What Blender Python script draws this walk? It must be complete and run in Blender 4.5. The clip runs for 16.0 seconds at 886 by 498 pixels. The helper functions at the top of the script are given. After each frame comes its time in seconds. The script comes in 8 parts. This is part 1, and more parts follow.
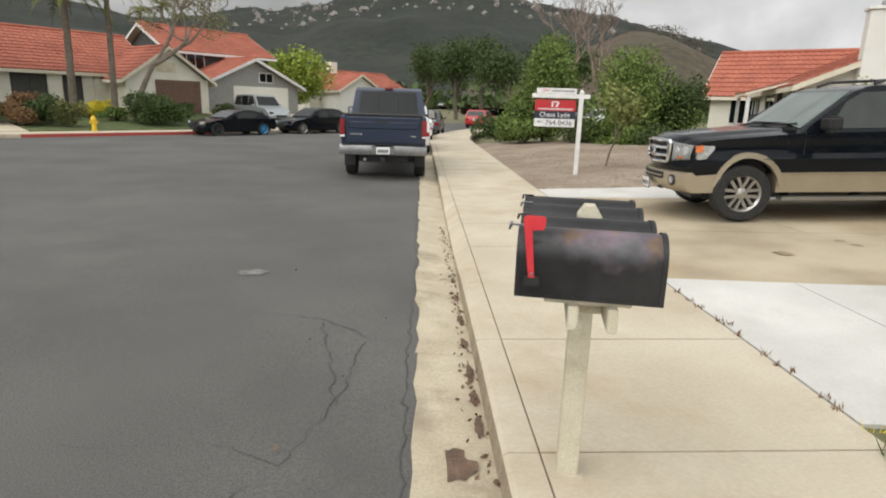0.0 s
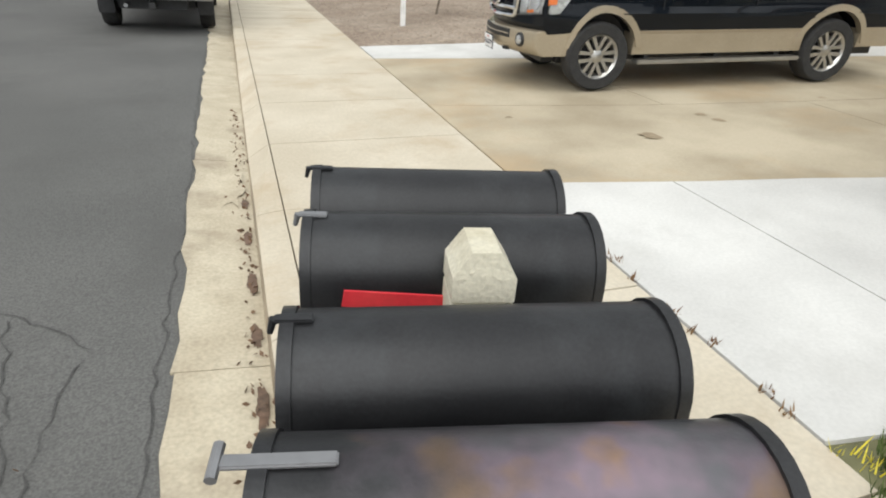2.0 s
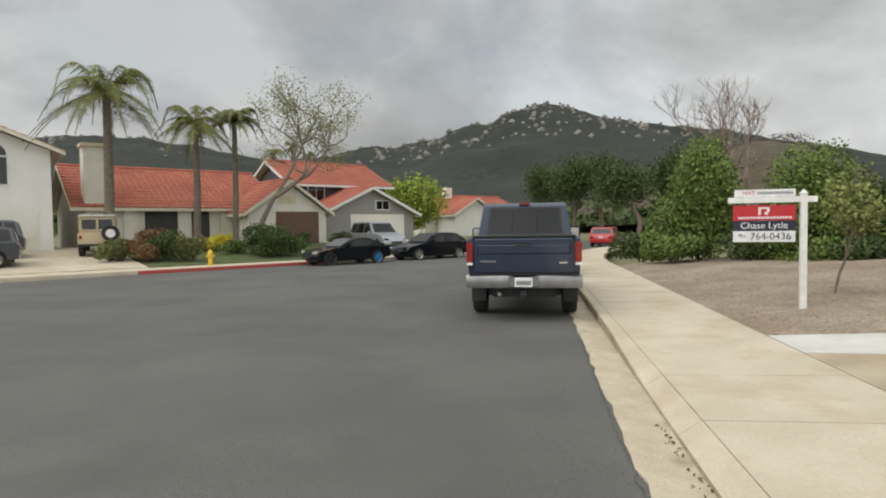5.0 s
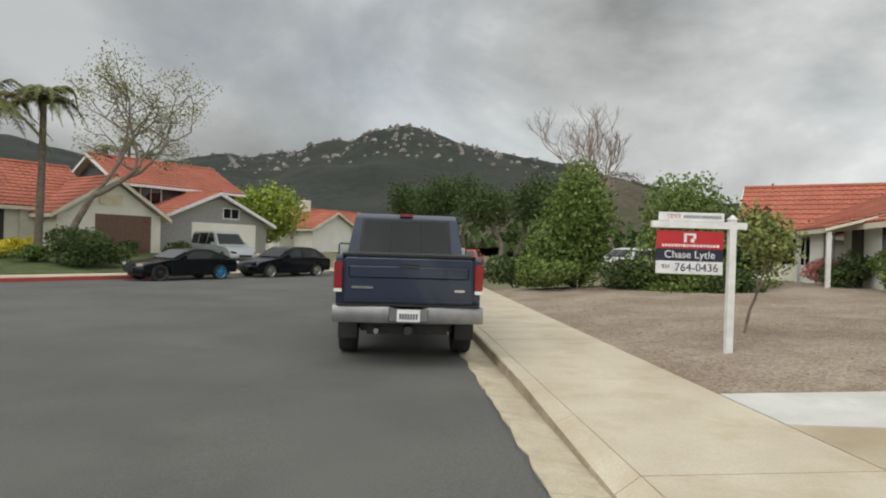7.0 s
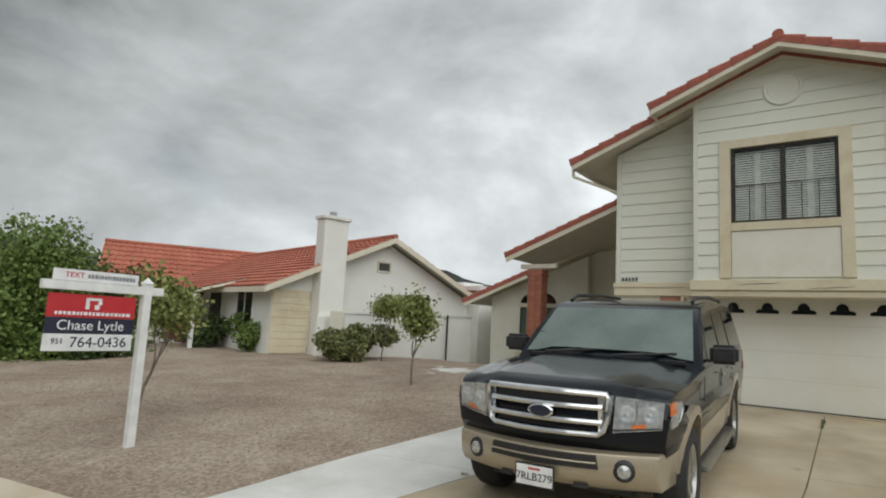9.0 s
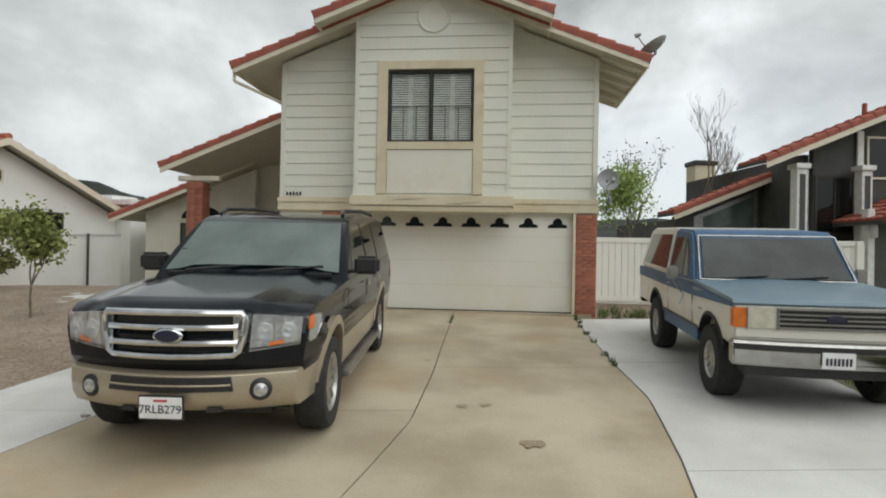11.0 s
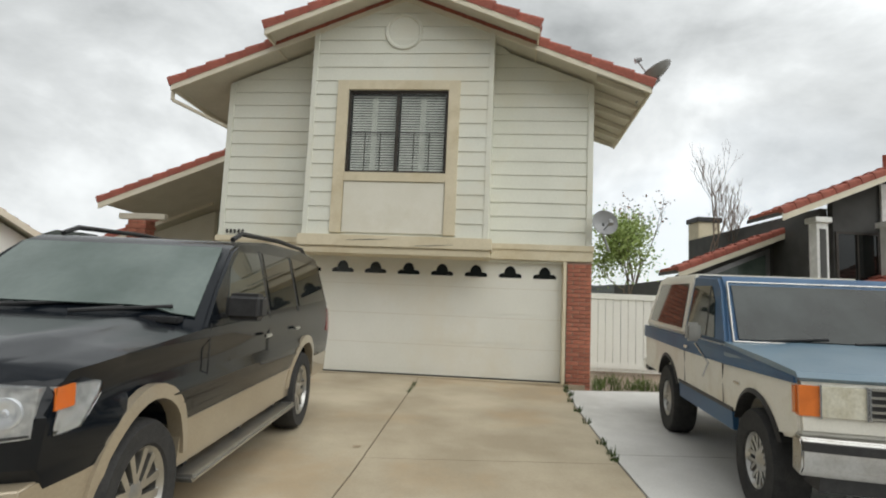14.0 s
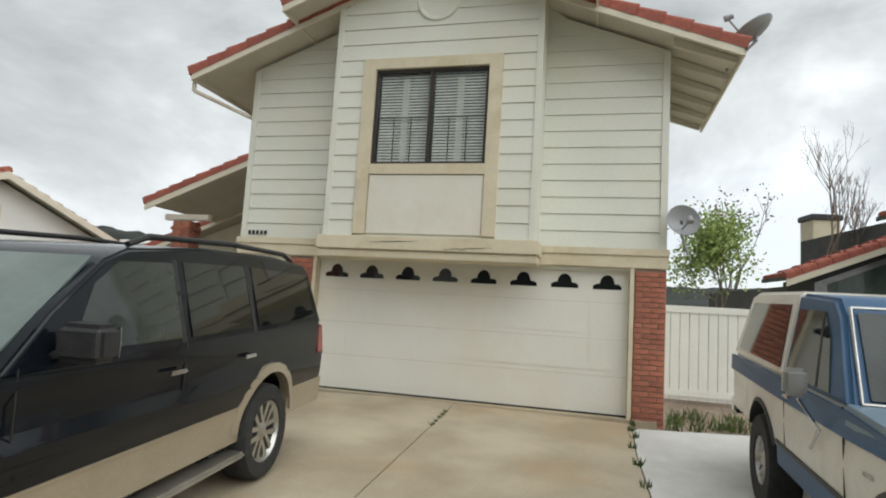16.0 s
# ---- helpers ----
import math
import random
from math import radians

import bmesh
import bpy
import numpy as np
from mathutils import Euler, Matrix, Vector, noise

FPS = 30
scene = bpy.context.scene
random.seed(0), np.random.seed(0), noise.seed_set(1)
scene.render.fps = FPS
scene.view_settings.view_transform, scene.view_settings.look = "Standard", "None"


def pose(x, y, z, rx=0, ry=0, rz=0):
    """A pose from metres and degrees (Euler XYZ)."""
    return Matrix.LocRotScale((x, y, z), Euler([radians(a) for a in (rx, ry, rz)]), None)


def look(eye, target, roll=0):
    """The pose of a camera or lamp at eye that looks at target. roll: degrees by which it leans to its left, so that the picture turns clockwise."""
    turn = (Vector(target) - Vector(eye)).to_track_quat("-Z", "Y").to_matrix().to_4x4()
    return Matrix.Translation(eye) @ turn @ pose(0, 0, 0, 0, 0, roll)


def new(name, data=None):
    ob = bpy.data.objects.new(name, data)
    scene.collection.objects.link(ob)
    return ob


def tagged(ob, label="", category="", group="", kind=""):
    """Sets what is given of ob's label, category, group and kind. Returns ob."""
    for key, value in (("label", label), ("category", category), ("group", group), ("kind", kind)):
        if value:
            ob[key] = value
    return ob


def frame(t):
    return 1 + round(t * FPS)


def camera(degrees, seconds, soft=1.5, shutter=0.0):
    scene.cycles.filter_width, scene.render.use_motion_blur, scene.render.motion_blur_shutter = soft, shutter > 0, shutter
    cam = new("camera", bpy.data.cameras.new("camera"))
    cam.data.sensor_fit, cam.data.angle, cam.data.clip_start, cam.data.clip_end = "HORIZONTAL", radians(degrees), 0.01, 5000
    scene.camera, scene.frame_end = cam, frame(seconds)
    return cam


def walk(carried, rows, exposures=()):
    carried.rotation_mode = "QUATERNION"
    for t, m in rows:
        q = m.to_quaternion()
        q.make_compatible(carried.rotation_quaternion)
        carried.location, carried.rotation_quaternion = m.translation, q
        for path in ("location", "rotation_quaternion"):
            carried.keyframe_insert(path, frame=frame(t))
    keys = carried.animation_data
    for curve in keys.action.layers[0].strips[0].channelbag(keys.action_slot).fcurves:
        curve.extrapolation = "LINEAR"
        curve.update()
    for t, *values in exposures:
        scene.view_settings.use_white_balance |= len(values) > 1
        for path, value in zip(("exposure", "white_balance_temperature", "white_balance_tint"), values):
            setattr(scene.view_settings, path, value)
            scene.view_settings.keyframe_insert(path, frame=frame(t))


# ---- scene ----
cam = camera(73.6, 16.0, soft=2.0)
PATH = [
    (0, (0.699, 0.035, 1.709), (0.783, 1.977, 1.235), 1.8),
    (0.5, (0.809, 0.67, 1.715), (1.186, 2.522, 1.061), 2.6),
    (1, (0.942, 1.195, 1.681), (1.492, 2.903, 0.798), 4.0),
    (1.5, (1.092, 1.544, 1.681), (1.637, 3.214, 0.725), 3.1),
    (2, (1.1, 1.798, 1.713), (1.713, 3.467, 0.797), 4.0),
    (2.5, (0.93, 1.909, 1.682), (1.456, 3.707, 0.983), 2.6),
    (3, (0.704, 2.039, 1.608), (0.815, 3.986, 1.166), 0.3),
    (3.5, (0.54, 2.364, 1.552), (0.285, 4.332, 1.305), 0.0),
    (5.8, (-0.349, 4.762, 1.65), (-0.645, 6.739, 1.584), -0.9),
    (6, (-0.427, 5.086, 1.623), (-0.642, 7.073, 1.555), -0.9),
    (6.5, (-0.623, 5.512, 1.583), (-0.593, 7.51, 1.514), -0.1),
    (7, (-0.473, 6.203, 1.572), (-0.291, 8.195, 1.561), 1.8),
    (7.5, (-0.509, 6.782, 1.533), (-0.037, 8.723, 1.645), 2.8),
    (8, (-0.413, 7.215, 1.655), (0.488, 8.994, 1.805), 4.2),
    (8.5, (-0.47, 7.748, 1.612), (0.929, 9.151, 1.886), 4.6),
    (9, (-0.411, 7.907, 1.753), (1.361, 8.798, 2.012), 3.0),
    (9.5, (-0.341, 7.827, 1.784), (1.602, 8.252, 1.993), 2.9),
    (10, (-0.277, 7.714, 1.805), (1.713, 7.752, 2.001), 2.6),
    (12.3, (0.418, 7.663, 1.609), (2.402, 7.428, 1.514), 0.8),
    (12.5, (0.505, 7.499, 1.591), (2.484, 7.219, 1.498), 1.3),
    (13, (0.944, 7.268, 1.628), (2.923, 6.981, 1.656), 2.0),
    (13.5, (1.351, 7.109, 1.606), (3.338, 6.923, 1.744), 2.8),
    (14, (1.953, 6.983, 1.623), (3.936, 6.837, 1.844), 2.5),
    (14.5, (2.434, 6.663, 1.711), (4.421, 6.599, 1.928), 3.0),
    (15, (2.951, 6.549, 1.782), (4.94, 6.543, 1.993), 3.9),
    (15.5, (3.251, 6.265, 1.783), (5.238, 6.357, 1.993), 4.2),
    (16, (3.478, 6.112, 1.878), (5.46, 6.273, 2.085), 3.5),
]
walk(cam, [(t, look(eye, target, roll)) for t, eye, target, roll in PATH],
     exposures=[(0.0, 0.06, 6800, 10), (1.5, 0.2, 6500, 8), (2.9, 0.18, 6600, 10), (3.5, 0.0, 6800, 9), (6.5, -0.1, 6800, 8), (9.0, -0.44, 6500, 6), (10.2, -0.45, 6500, 6), (12.5, -0.26, 6700, 8), (16.0, -0.18, 6500, 7)])


# ---- world and light ----
world = bpy.data.worlds.new("overcast_sky")
scene.world = world
world.use_nodes = True
wn, wl = world.node_tree.nodes, world.node_tree.links
wn.clear()
sky = wn.new("ShaderNodeTexSky")
sky.sky_type = "NISHITA"
sky.sun_disc = False
sky.sun_elevation, sky.sun_rotation = radians(50), radians(230)
bg_sky, bg_cloud = wn.new("ShaderNodeBackground"), wn.new("ShaderNodeBackground")
bg_sky.inputs[1].default_value = 0.12
wl.new(sky.outputs[0], bg_sky.inputs[0])
tc = wn.new("ShaderNodeTexCoord")
flatten = wn.new("ShaderNodeMapping")
flatten.inputs["Scale"].default_value = (1.0, 1.0, 1.7)
flatten.inputs["Location"].default_value = (0.35, 0.1, 0.0)
wl.new(tc.outputs["Generated"], flatten.inputs[0])
big = wn.new("ShaderNodeTexNoise")
big.inputs["Scale"].default_value, big.inputs["Detail"].default_value, big.inputs["Roughness"].default_value = 1.9, 8, 0.56
big.inputs["Distortion"].default_value = 0.25
wl.new(flatten.outputs[0], big.inputs[0])
tone = wn.new("ShaderNodeValToRGB")
tone.color_ramp.elements[0].position, tone.color_ramp.elements[0].color = 0.25, (0.33, 0.35, 0.365, 1)
tone.color_ramp.elements[1].position, tone.color_ramp.elements[1].color = 0.60, (1.12, 1.16, 1.2, 1)
mid_tone = tone.color_ramp.elements.new(0.5)
mid_tone.color = (0.82, 0.85, 0.88, 1)
wl.new(big.outputs["Fac"], tone.inputs[0])
slope_dot = wn.new("ShaderNodeVectorMath")
slope_dot.operation = "DOT_PRODUCT"
slope_dot.inputs[1].default_value = (0.75, -0.6, 0.15)
wl.new(tc.outputs["Generated"], slope_dot.inputs[0])
shade = wn.new("ShaderNodeMapRange")
shade.inputs[1].default_value, shade.inputs[2].default_value = -0.8, 0.7
shade.inputs[3].default_value, shade.inputs[4].default_value = 0.5, 1.06
wl.new(slope_dot.outputs["Value"], shade.inputs[0])
dim = wn.new("ShaderNodeVectorMath")
dim.operation = "SCALE"
wl.new(tone.outputs[0], dim.inputs[0])
wl.new(shade.outputs[0], dim.inputs["Scale"])
wl.new(dim.outputs[0], bg_cloud.inputs[0])
bg_cloud.inputs[1].default_value = 1.1
gap_noise = wn.new("ShaderNodeTexNoise")
gap_noise.inputs["Scale"].default_value, gap_noise.inputs["Detail"].default_value = 1.1, 5
wl.new(flatten.outputs[0], gap_noise.inputs[0])
cover = wn.new("ShaderNodeMapRange")
cover.inputs[1].default_value, cover.inputs[2].default_value = 0.56, 0.72
cover.inputs[3].default_value, cover.inputs[4].default_value = 1.0, 0.72
wl.new(gap_noise.outputs["Fac"], cover.inputs[0])
sky_mix, wout = wn.new("ShaderNodeMixShader"), wn.new("ShaderNodeOutputWorld")
wl.new(cover.outputs[0], sky_mix.inputs[0])
wl.new(bg_sky.outputs[0], sky_mix.inputs[1])
wl.new(bg_cloud.outputs[0], sky_mix.inputs[2])
wl.new(sky_mix.outputs[0], wout.inputs[0])

sun = new("sun", bpy.data.lights.new("sun", "SUN"))
sun.data.energy, sun.data.angle, sun.data.color = 2.45, radians(80), (1.0, 0.995, 0.985)
sun.matrix_world = look((-11, -9, 17), (0, 0, 0))


# ---- materials ----
def mat(name, a, b=None, rough=0.8, scale=6.0, fine=60.0, bump=0.0, metal=0.0, coat=0.0, stain=None, stain_scale=0.7, per_object=0.0, spec=0.5, fine_amt=0.25, bump_scale=None):
    """A surface with two scales of colour variation, optional stains and fine relief."""
    m = bpy.data.materials.new(name)
    m.use_nodes = True
    n, l = m.node_tree.nodes, m.node_tree.links
    p = n["Principled BSDF"]
    p.inputs["Roughness"].default_value, p.inputs["Metallic"].default_value = rough, metal
    p.inputs["Coat Weight"].default_value = coat
    p.inputs["Coat Roughness"].default_value = 0.04
    p.inputs["Specular IOR Level"].default_value = spec
    b = b or tuple(c * 0.82 for c in a)
    co = n.new("ShaderNodeTexCoord")
    n1, n2 = n.new("ShaderNodeTexNoise"), n.new("ShaderNodeTexNoise")
    for t, s in ((n1, scale), (n2, fine)):
        t.inputs["Scale"].default_value, t.inputs["Detail"].default_value = s, 5
        l.new(co.outputs["Object"], t.inputs[0])
    r1 = n.new("ShaderNodeMapRange")
    r1.inputs[1].default_value, r1.inputs[2].default_value = 0.35, 0.65
    l.new(n1.outputs["Fac"], r1.inputs[0])
    mx = n.new("ShaderNodeMix")
    mx.data_type = "RGBA"
    mx.inputs["A"].default_value, mx.inputs["B"].default_value = (*a, 1), (*b, 1)
    l.new(r1.outputs[0], mx.inputs["Factor"])
    hv = n.new("ShaderNodeHueSaturation")
    r2 = n.new("ShaderNodeMapRange")
    r2.inputs[1].default_value, r2.inputs[2].default_value = 0.3, 0.7
    r2.inputs[3].default_value, r2.inputs[4].default_value = 1 - fine_amt, 1 + fine_amt
    l.new(n2.outputs["Fac"], r2.inputs[0])
    l.new(mx.outputs["Result"], hv.inputs["Color"])
    val = r2.outputs[0]
    if per_object:
        oi, r3, mu = n.new("ShaderNodeObjectInfo"), n.new("ShaderNodeMapRange"), n.new("ShaderNodeMath")
        r3.inputs[3].default_value, r3.inputs[4].default_value = 1 - per_object, 1 + per_object
        l.new(oi.outputs["Random"], r3.inputs[0])
        mu.operation = "MULTIPLY"
        l.new(r3.outputs[0], mu.inputs[0])
        l.new(val, mu.inputs[1])
        val = mu.outputs[0]
    l.new(val, hv.inputs["Value"])
    col = hv.outputs[0]
    if stain:
        n3, r4, m2 = n.new("ShaderNodeTexNoise"), n.new("ShaderNodeMapRange"), n.new("ShaderNodeMix")
        n3.inputs["Scale"].default_value, n3.inputs["Detail"].default_value = stain_scale, 8
        n3.inputs["Roughness"].default_value = 0.65
        l.new(co.outputs["Object"], n3.inputs[0])
        r4.inputs[1].default_value, r4.inputs[2].default_value = 0.5, 0.68
        r4.inputs[4].default_value = 0.75
        l.new(n3.outputs["Fac"], r4.inputs[0])
        m2.data_type = "RGBA"
        m2.inputs["B"].default_value = (*stain, 1)
        l.new(col, m2.inputs["A"])
        l.new(r4.outputs[0], m2.inputs["Factor"])
        col = m2.outputs["Result"]
    l.new(col, p.inputs["Base Color"])
    if bump:
        bp = n.new("ShaderNodeBump")
        bp.inputs["Strength"].default_value, bp.inputs["Distance"].default_value = 1.0, bump
        src = n2
        if bump_scale:
            src = n.new("ShaderNodeTexNoise")
            src.inputs["Scale"].default_value, src.inputs["Detail"].default_value = bump_scale, 4
            l.new(co.outputs["Object"], src.inputs[0])
        l.new(src.outputs["Fac"], bp.inputs["Height"])
        l.new(bp.outputs[0], p.inputs["Normal"])
    return m


def glass(name, tint, rough=0.02, through_it=1.0):
    m = bpy.data.materials.new(name)
    m.use_nodes = True
    p = m.node_tree.nodes["Principled BSDF"]
    p.inputs["Base Color"].default_value = (*tint, 1)
    p.inputs["Roughness"].default_value, p.inputs["IOR"].default_value = rough, 1.5
    p.inputs["Transmission Weight"].default_value = through_it
    return m


def leafy(name, a, b):
    """Leaves: each joined island takes its own tone between a and b."""
    m = bpy.data.materials.new(name)
    m.use_nodes = True
    n, l = m.node_tree.nodes, m.node_tree.links
    p = n["Principled BSDF"]
    g, mx = n.new("ShaderNodeNewGeometry"), n.new("ShaderNodeMix")
    mx.data_type = "RGBA"
    mx.inputs["A"].default_value, mx.inputs["B"].default_value = (*a, 1), (*b, 1)
    l.new(g.outputs["Random Per Island"], mx.inputs["Factor"])
    l.new(mx.outputs["Result"], p.inputs["Base Color"])
    p.inputs["Roughness"].default_value = 0.65
    p.inputs["Specular IOR Level"].default_value = 0.25
    return m


def stones(name, a, b, scale, bump):
    """Loose gravel: cells of two tones with rounded relief over larger drifts."""
    m = bpy.data.materials.new(name)
    m.use_nodes = True
    n, l = m.node_tree.nodes, m.node_tree.links
    p = n["Principled BSDF"]
    p.inputs["Roughness"].default_value = 0.95
    p.inputs["Specular IOR Level"].default_value = 0.2
    co, v, nz, mx, hv = n.new("ShaderNodeTexCoord"), n.new("ShaderNodeTexVoronoi"), n.new("ShaderNodeTexNoise"), n.new("ShaderNodeMix"), n.new("ShaderNodeHueSaturation")
    v.inputs["Scale"].default_value = scale
    nz.inputs["Scale"].default_value, nz.inputs["Detail"].default_value, nz.inputs["Roughness"].default_value = 0.55, 9, 0.7
    l.new(co.outputs["Object"], v.inputs[0])
    l.new(co.outputs["Object"], nz.inputs[0])
    mx.data_type = "RGBA"
    mx.inputs["A"].default_value, mx.inputs["B"].default_value = (*a, 1), (*b, 1)
    r = n.new("ShaderNodeMapRange")
    r.inputs[1].default_value, r.inputs[2].default_value = 0.4, 0.62
    l.new(nz.outputs["Fac"], r.inputs[0])
    l.new(r.outputs[0], mx.inputs["Factor"])
    l.new(mx.outputs["Result"], hv.inputs["Color"])
    sep, r2 = n.new("ShaderNodeSeparateColor"), n.new("ShaderNodeMapRange")
    l.new(v.outputs["Color"], sep.inputs[0])
    r2.inputs[3].default_value, r2.inputs[4].default_value = 0.72, 1.28
    l.new(sep.outputs[0], r2.inputs[0])
    l.new(r2.outputs[0], hv.inputs["Value"])
    l.new(hv.outputs[0], p.inputs["Base Color"])
    bp = n.new("ShaderNodeBump")
    bp.inputs["Distance"].default_value = bump
    bp.invert = True
    l.new(v.outputs["Distance"], bp.inputs["Height"])
    l.new(bp.outputs[0], p.inputs["Normal"])
    return m


M_ASPHALT = mat("asphalt", (0.088, 0.087, 0.082), (0.118, 0.116, 0.109), 0.9, 0.35, 90, 0.004, stain=(0.08, 0.078, 0.073), stain_scale=0.5, fine_amt=0.3)
M_CRACK = mat("crack_tar", (0.07, 0.068, 0.064), rough=0.85)
M_PATCH = mat("worn_patch", (0.22, 0.215, 0.2), (0.12, 0.12, 0.115), 0.9, 9, 80)
M_WALK = mat("tan_concrete", (0.48, 0.42, 0.32), (0.56, 0.50, 0.395), 0.9, 1.1, 40, 0.0015, stain=(0.42, 0.33, 0.22), stain_scale=0.9, fine_amt=0.07)
M_DRIVE = mat("driveway_concrete", (0.33, 0.275, 0.19), (0.475, 0.41, 0.30), 0.88, 0.9, 40, 0.001, stain=(0.42, 0.305, 0.18), stain_scale=0.5, fine_amt=0.05)
M_SPOT = mat("oil_spot", (0.25, 0.195, 0.125), (0.33, 0.26, 0.17), 0.7, 9)
M_NEWSLAB = mat("pale_concrete", (0.50, 0.49, 0.465), (0.63, 0.62, 0.59), 0.88, 0.9, 50, 0.001, stain=(0.44, 0.43, 0.40), stain_scale=0.6, fine_amt=0.05)
M_GUTTER = mat("gutter_concrete", (0.42, 0.36, 0.26), (0.52, 0.46, 0.345), 0.9, 3, 50, 0.002, stain=(0.26, 0.21, 0.15), stain_scale=1.6, fine_amt=0.12)
# kerb's street face: shade of the upright side put into the colour, plus grime
M_KERBFACE = mat("shaded_grimy_kerb_concrete", (0.23, 0.185, 0.13), (0.36, 0.30, 0.215), 0.92, 2.2, 40, 0.002, stain=(0.15, 0.11, 0.075), stain_scale=1.4, fine_amt=0.15)
M_JOINT = mat("joint_dirt", (0.12, 0.09, 0.06), rough=0.95)
M_RUST = mat("rust_wet", (0.10, 0.065, 0.042), (0.17, 0.105, 0.07), 0.55, 12)
M_GRAVEL = stones("brown_gravel", (0.245, 0.19, 0.145), (0.345, 0.285, 0.225), 30, 0.012)
M_GROUND = mat("dry_ground", (0.12, 0.13, 0.06), (0.2, 0.17, 0.1), 0.95, 0.2, 8, 0.0)
M_SIDING = mat("cream_siding", (0.69, 0.695, 0.61), (0.735, 0.74, 0.655), 0.6, 1.2, 30, 0.001, stain=(0.67, 0.64, 0.52), stain_scale=0.6, fine_amt=0.03)
M_TRIM = mat("tan_trim", (0.62, 0.55, 0.395), (0.68, 0.605, 0.445), 0.6, 2.5, 40, stain=(0.52, 0.43, 0.27), stain_scale=1.3, fine_amt=0.05)
M_FASCIA = mat("cream_fascia", (0.66, 0.60, 0.47), (0.7, 0.65, 0.53), 0.6, 2, 40, fine_amt=0.04)
M_SOFFIT = mat("soffit_board", (0.58, 0.54, 0.44), (0.64, 0.6, 0.5), 0.8, 2, 30, fine_amt=0.05)
M_STUCCO = mat("cream_stucco", (0.70, 0.675, 0.575), (0.755, 0.73, 0.64), 0.9, 1.5, 90, 0.003, stain=(0.63, 0.59, 0.47), stain_scale=0.8, fine_amt=0.05)
M_WHITEWALL = mat("white_stucco", (0.74, 0.73, 0.68), (0.79, 0.78, 0.74), 0.9, 1.2, 80, 0.003, fine_amt=0.05)
M_DOORPAINT = mat("white_garage_paint", (0.72, 0.71, 0.635), (0.76, 0.75, 0.68), 0.5, 1.0, 30, stain=(0.72, 0.68, 0.57), stain_scale=0.7, fine_amt=0.02)
M_BRICK = mat("red_brick", (0.33, 0.115, 0.075), (0.42, 0.165, 0.105), 0.9, 5, 70, 0.004, per_object=0.18)
M_MORTAR = mat("mortar", (0.32, 0.21, 0.16), rough=0.95)
M_TILE = mat("clay_tile", (0.30, 0.085, 0.06), (0.37, 0.115, 0.078), 0.85, 2.5, 18, 0.003, stain=(0.22, 0.07, 0.055), stain_scale=1.3, per_object=0.12, fine_amt=0.2)
M_TILE_FAR = mat("orange_clay_tile", (0.35, 0.108, 0.07), (0.42, 0.14, 0.088), 0.85, 0.8, 9, 0.004, stain=(0.28, 0.09, 0.06), stain_scale=0.6, fine_amt=0.22)
M_DARKFRAME = mat("bronze_frame", (0.05, 0.042, 0.035), rough=0.45, metal=0.3)
M_GLASS = glass("window_glass", (0.9, 0.94, 0.92))
# dark base colour paints in the dimness of unlit rooms and shaded openings
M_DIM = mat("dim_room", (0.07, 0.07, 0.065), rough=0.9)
M_BLIND = mat("white_blind", (0.72, 0.71, 0.67), rough=0.6, fine_amt=0.03)
M_BLACKBOX = mat("black_enamel", (0.012, 0.012, 0.013), (0.02, 0.02, 0.021), 0.4, 7, 160, 0.0004, stain=(0.034, 0.036, 0.038), stain_scale=5, spec=0.4, fine_amt=0.2)


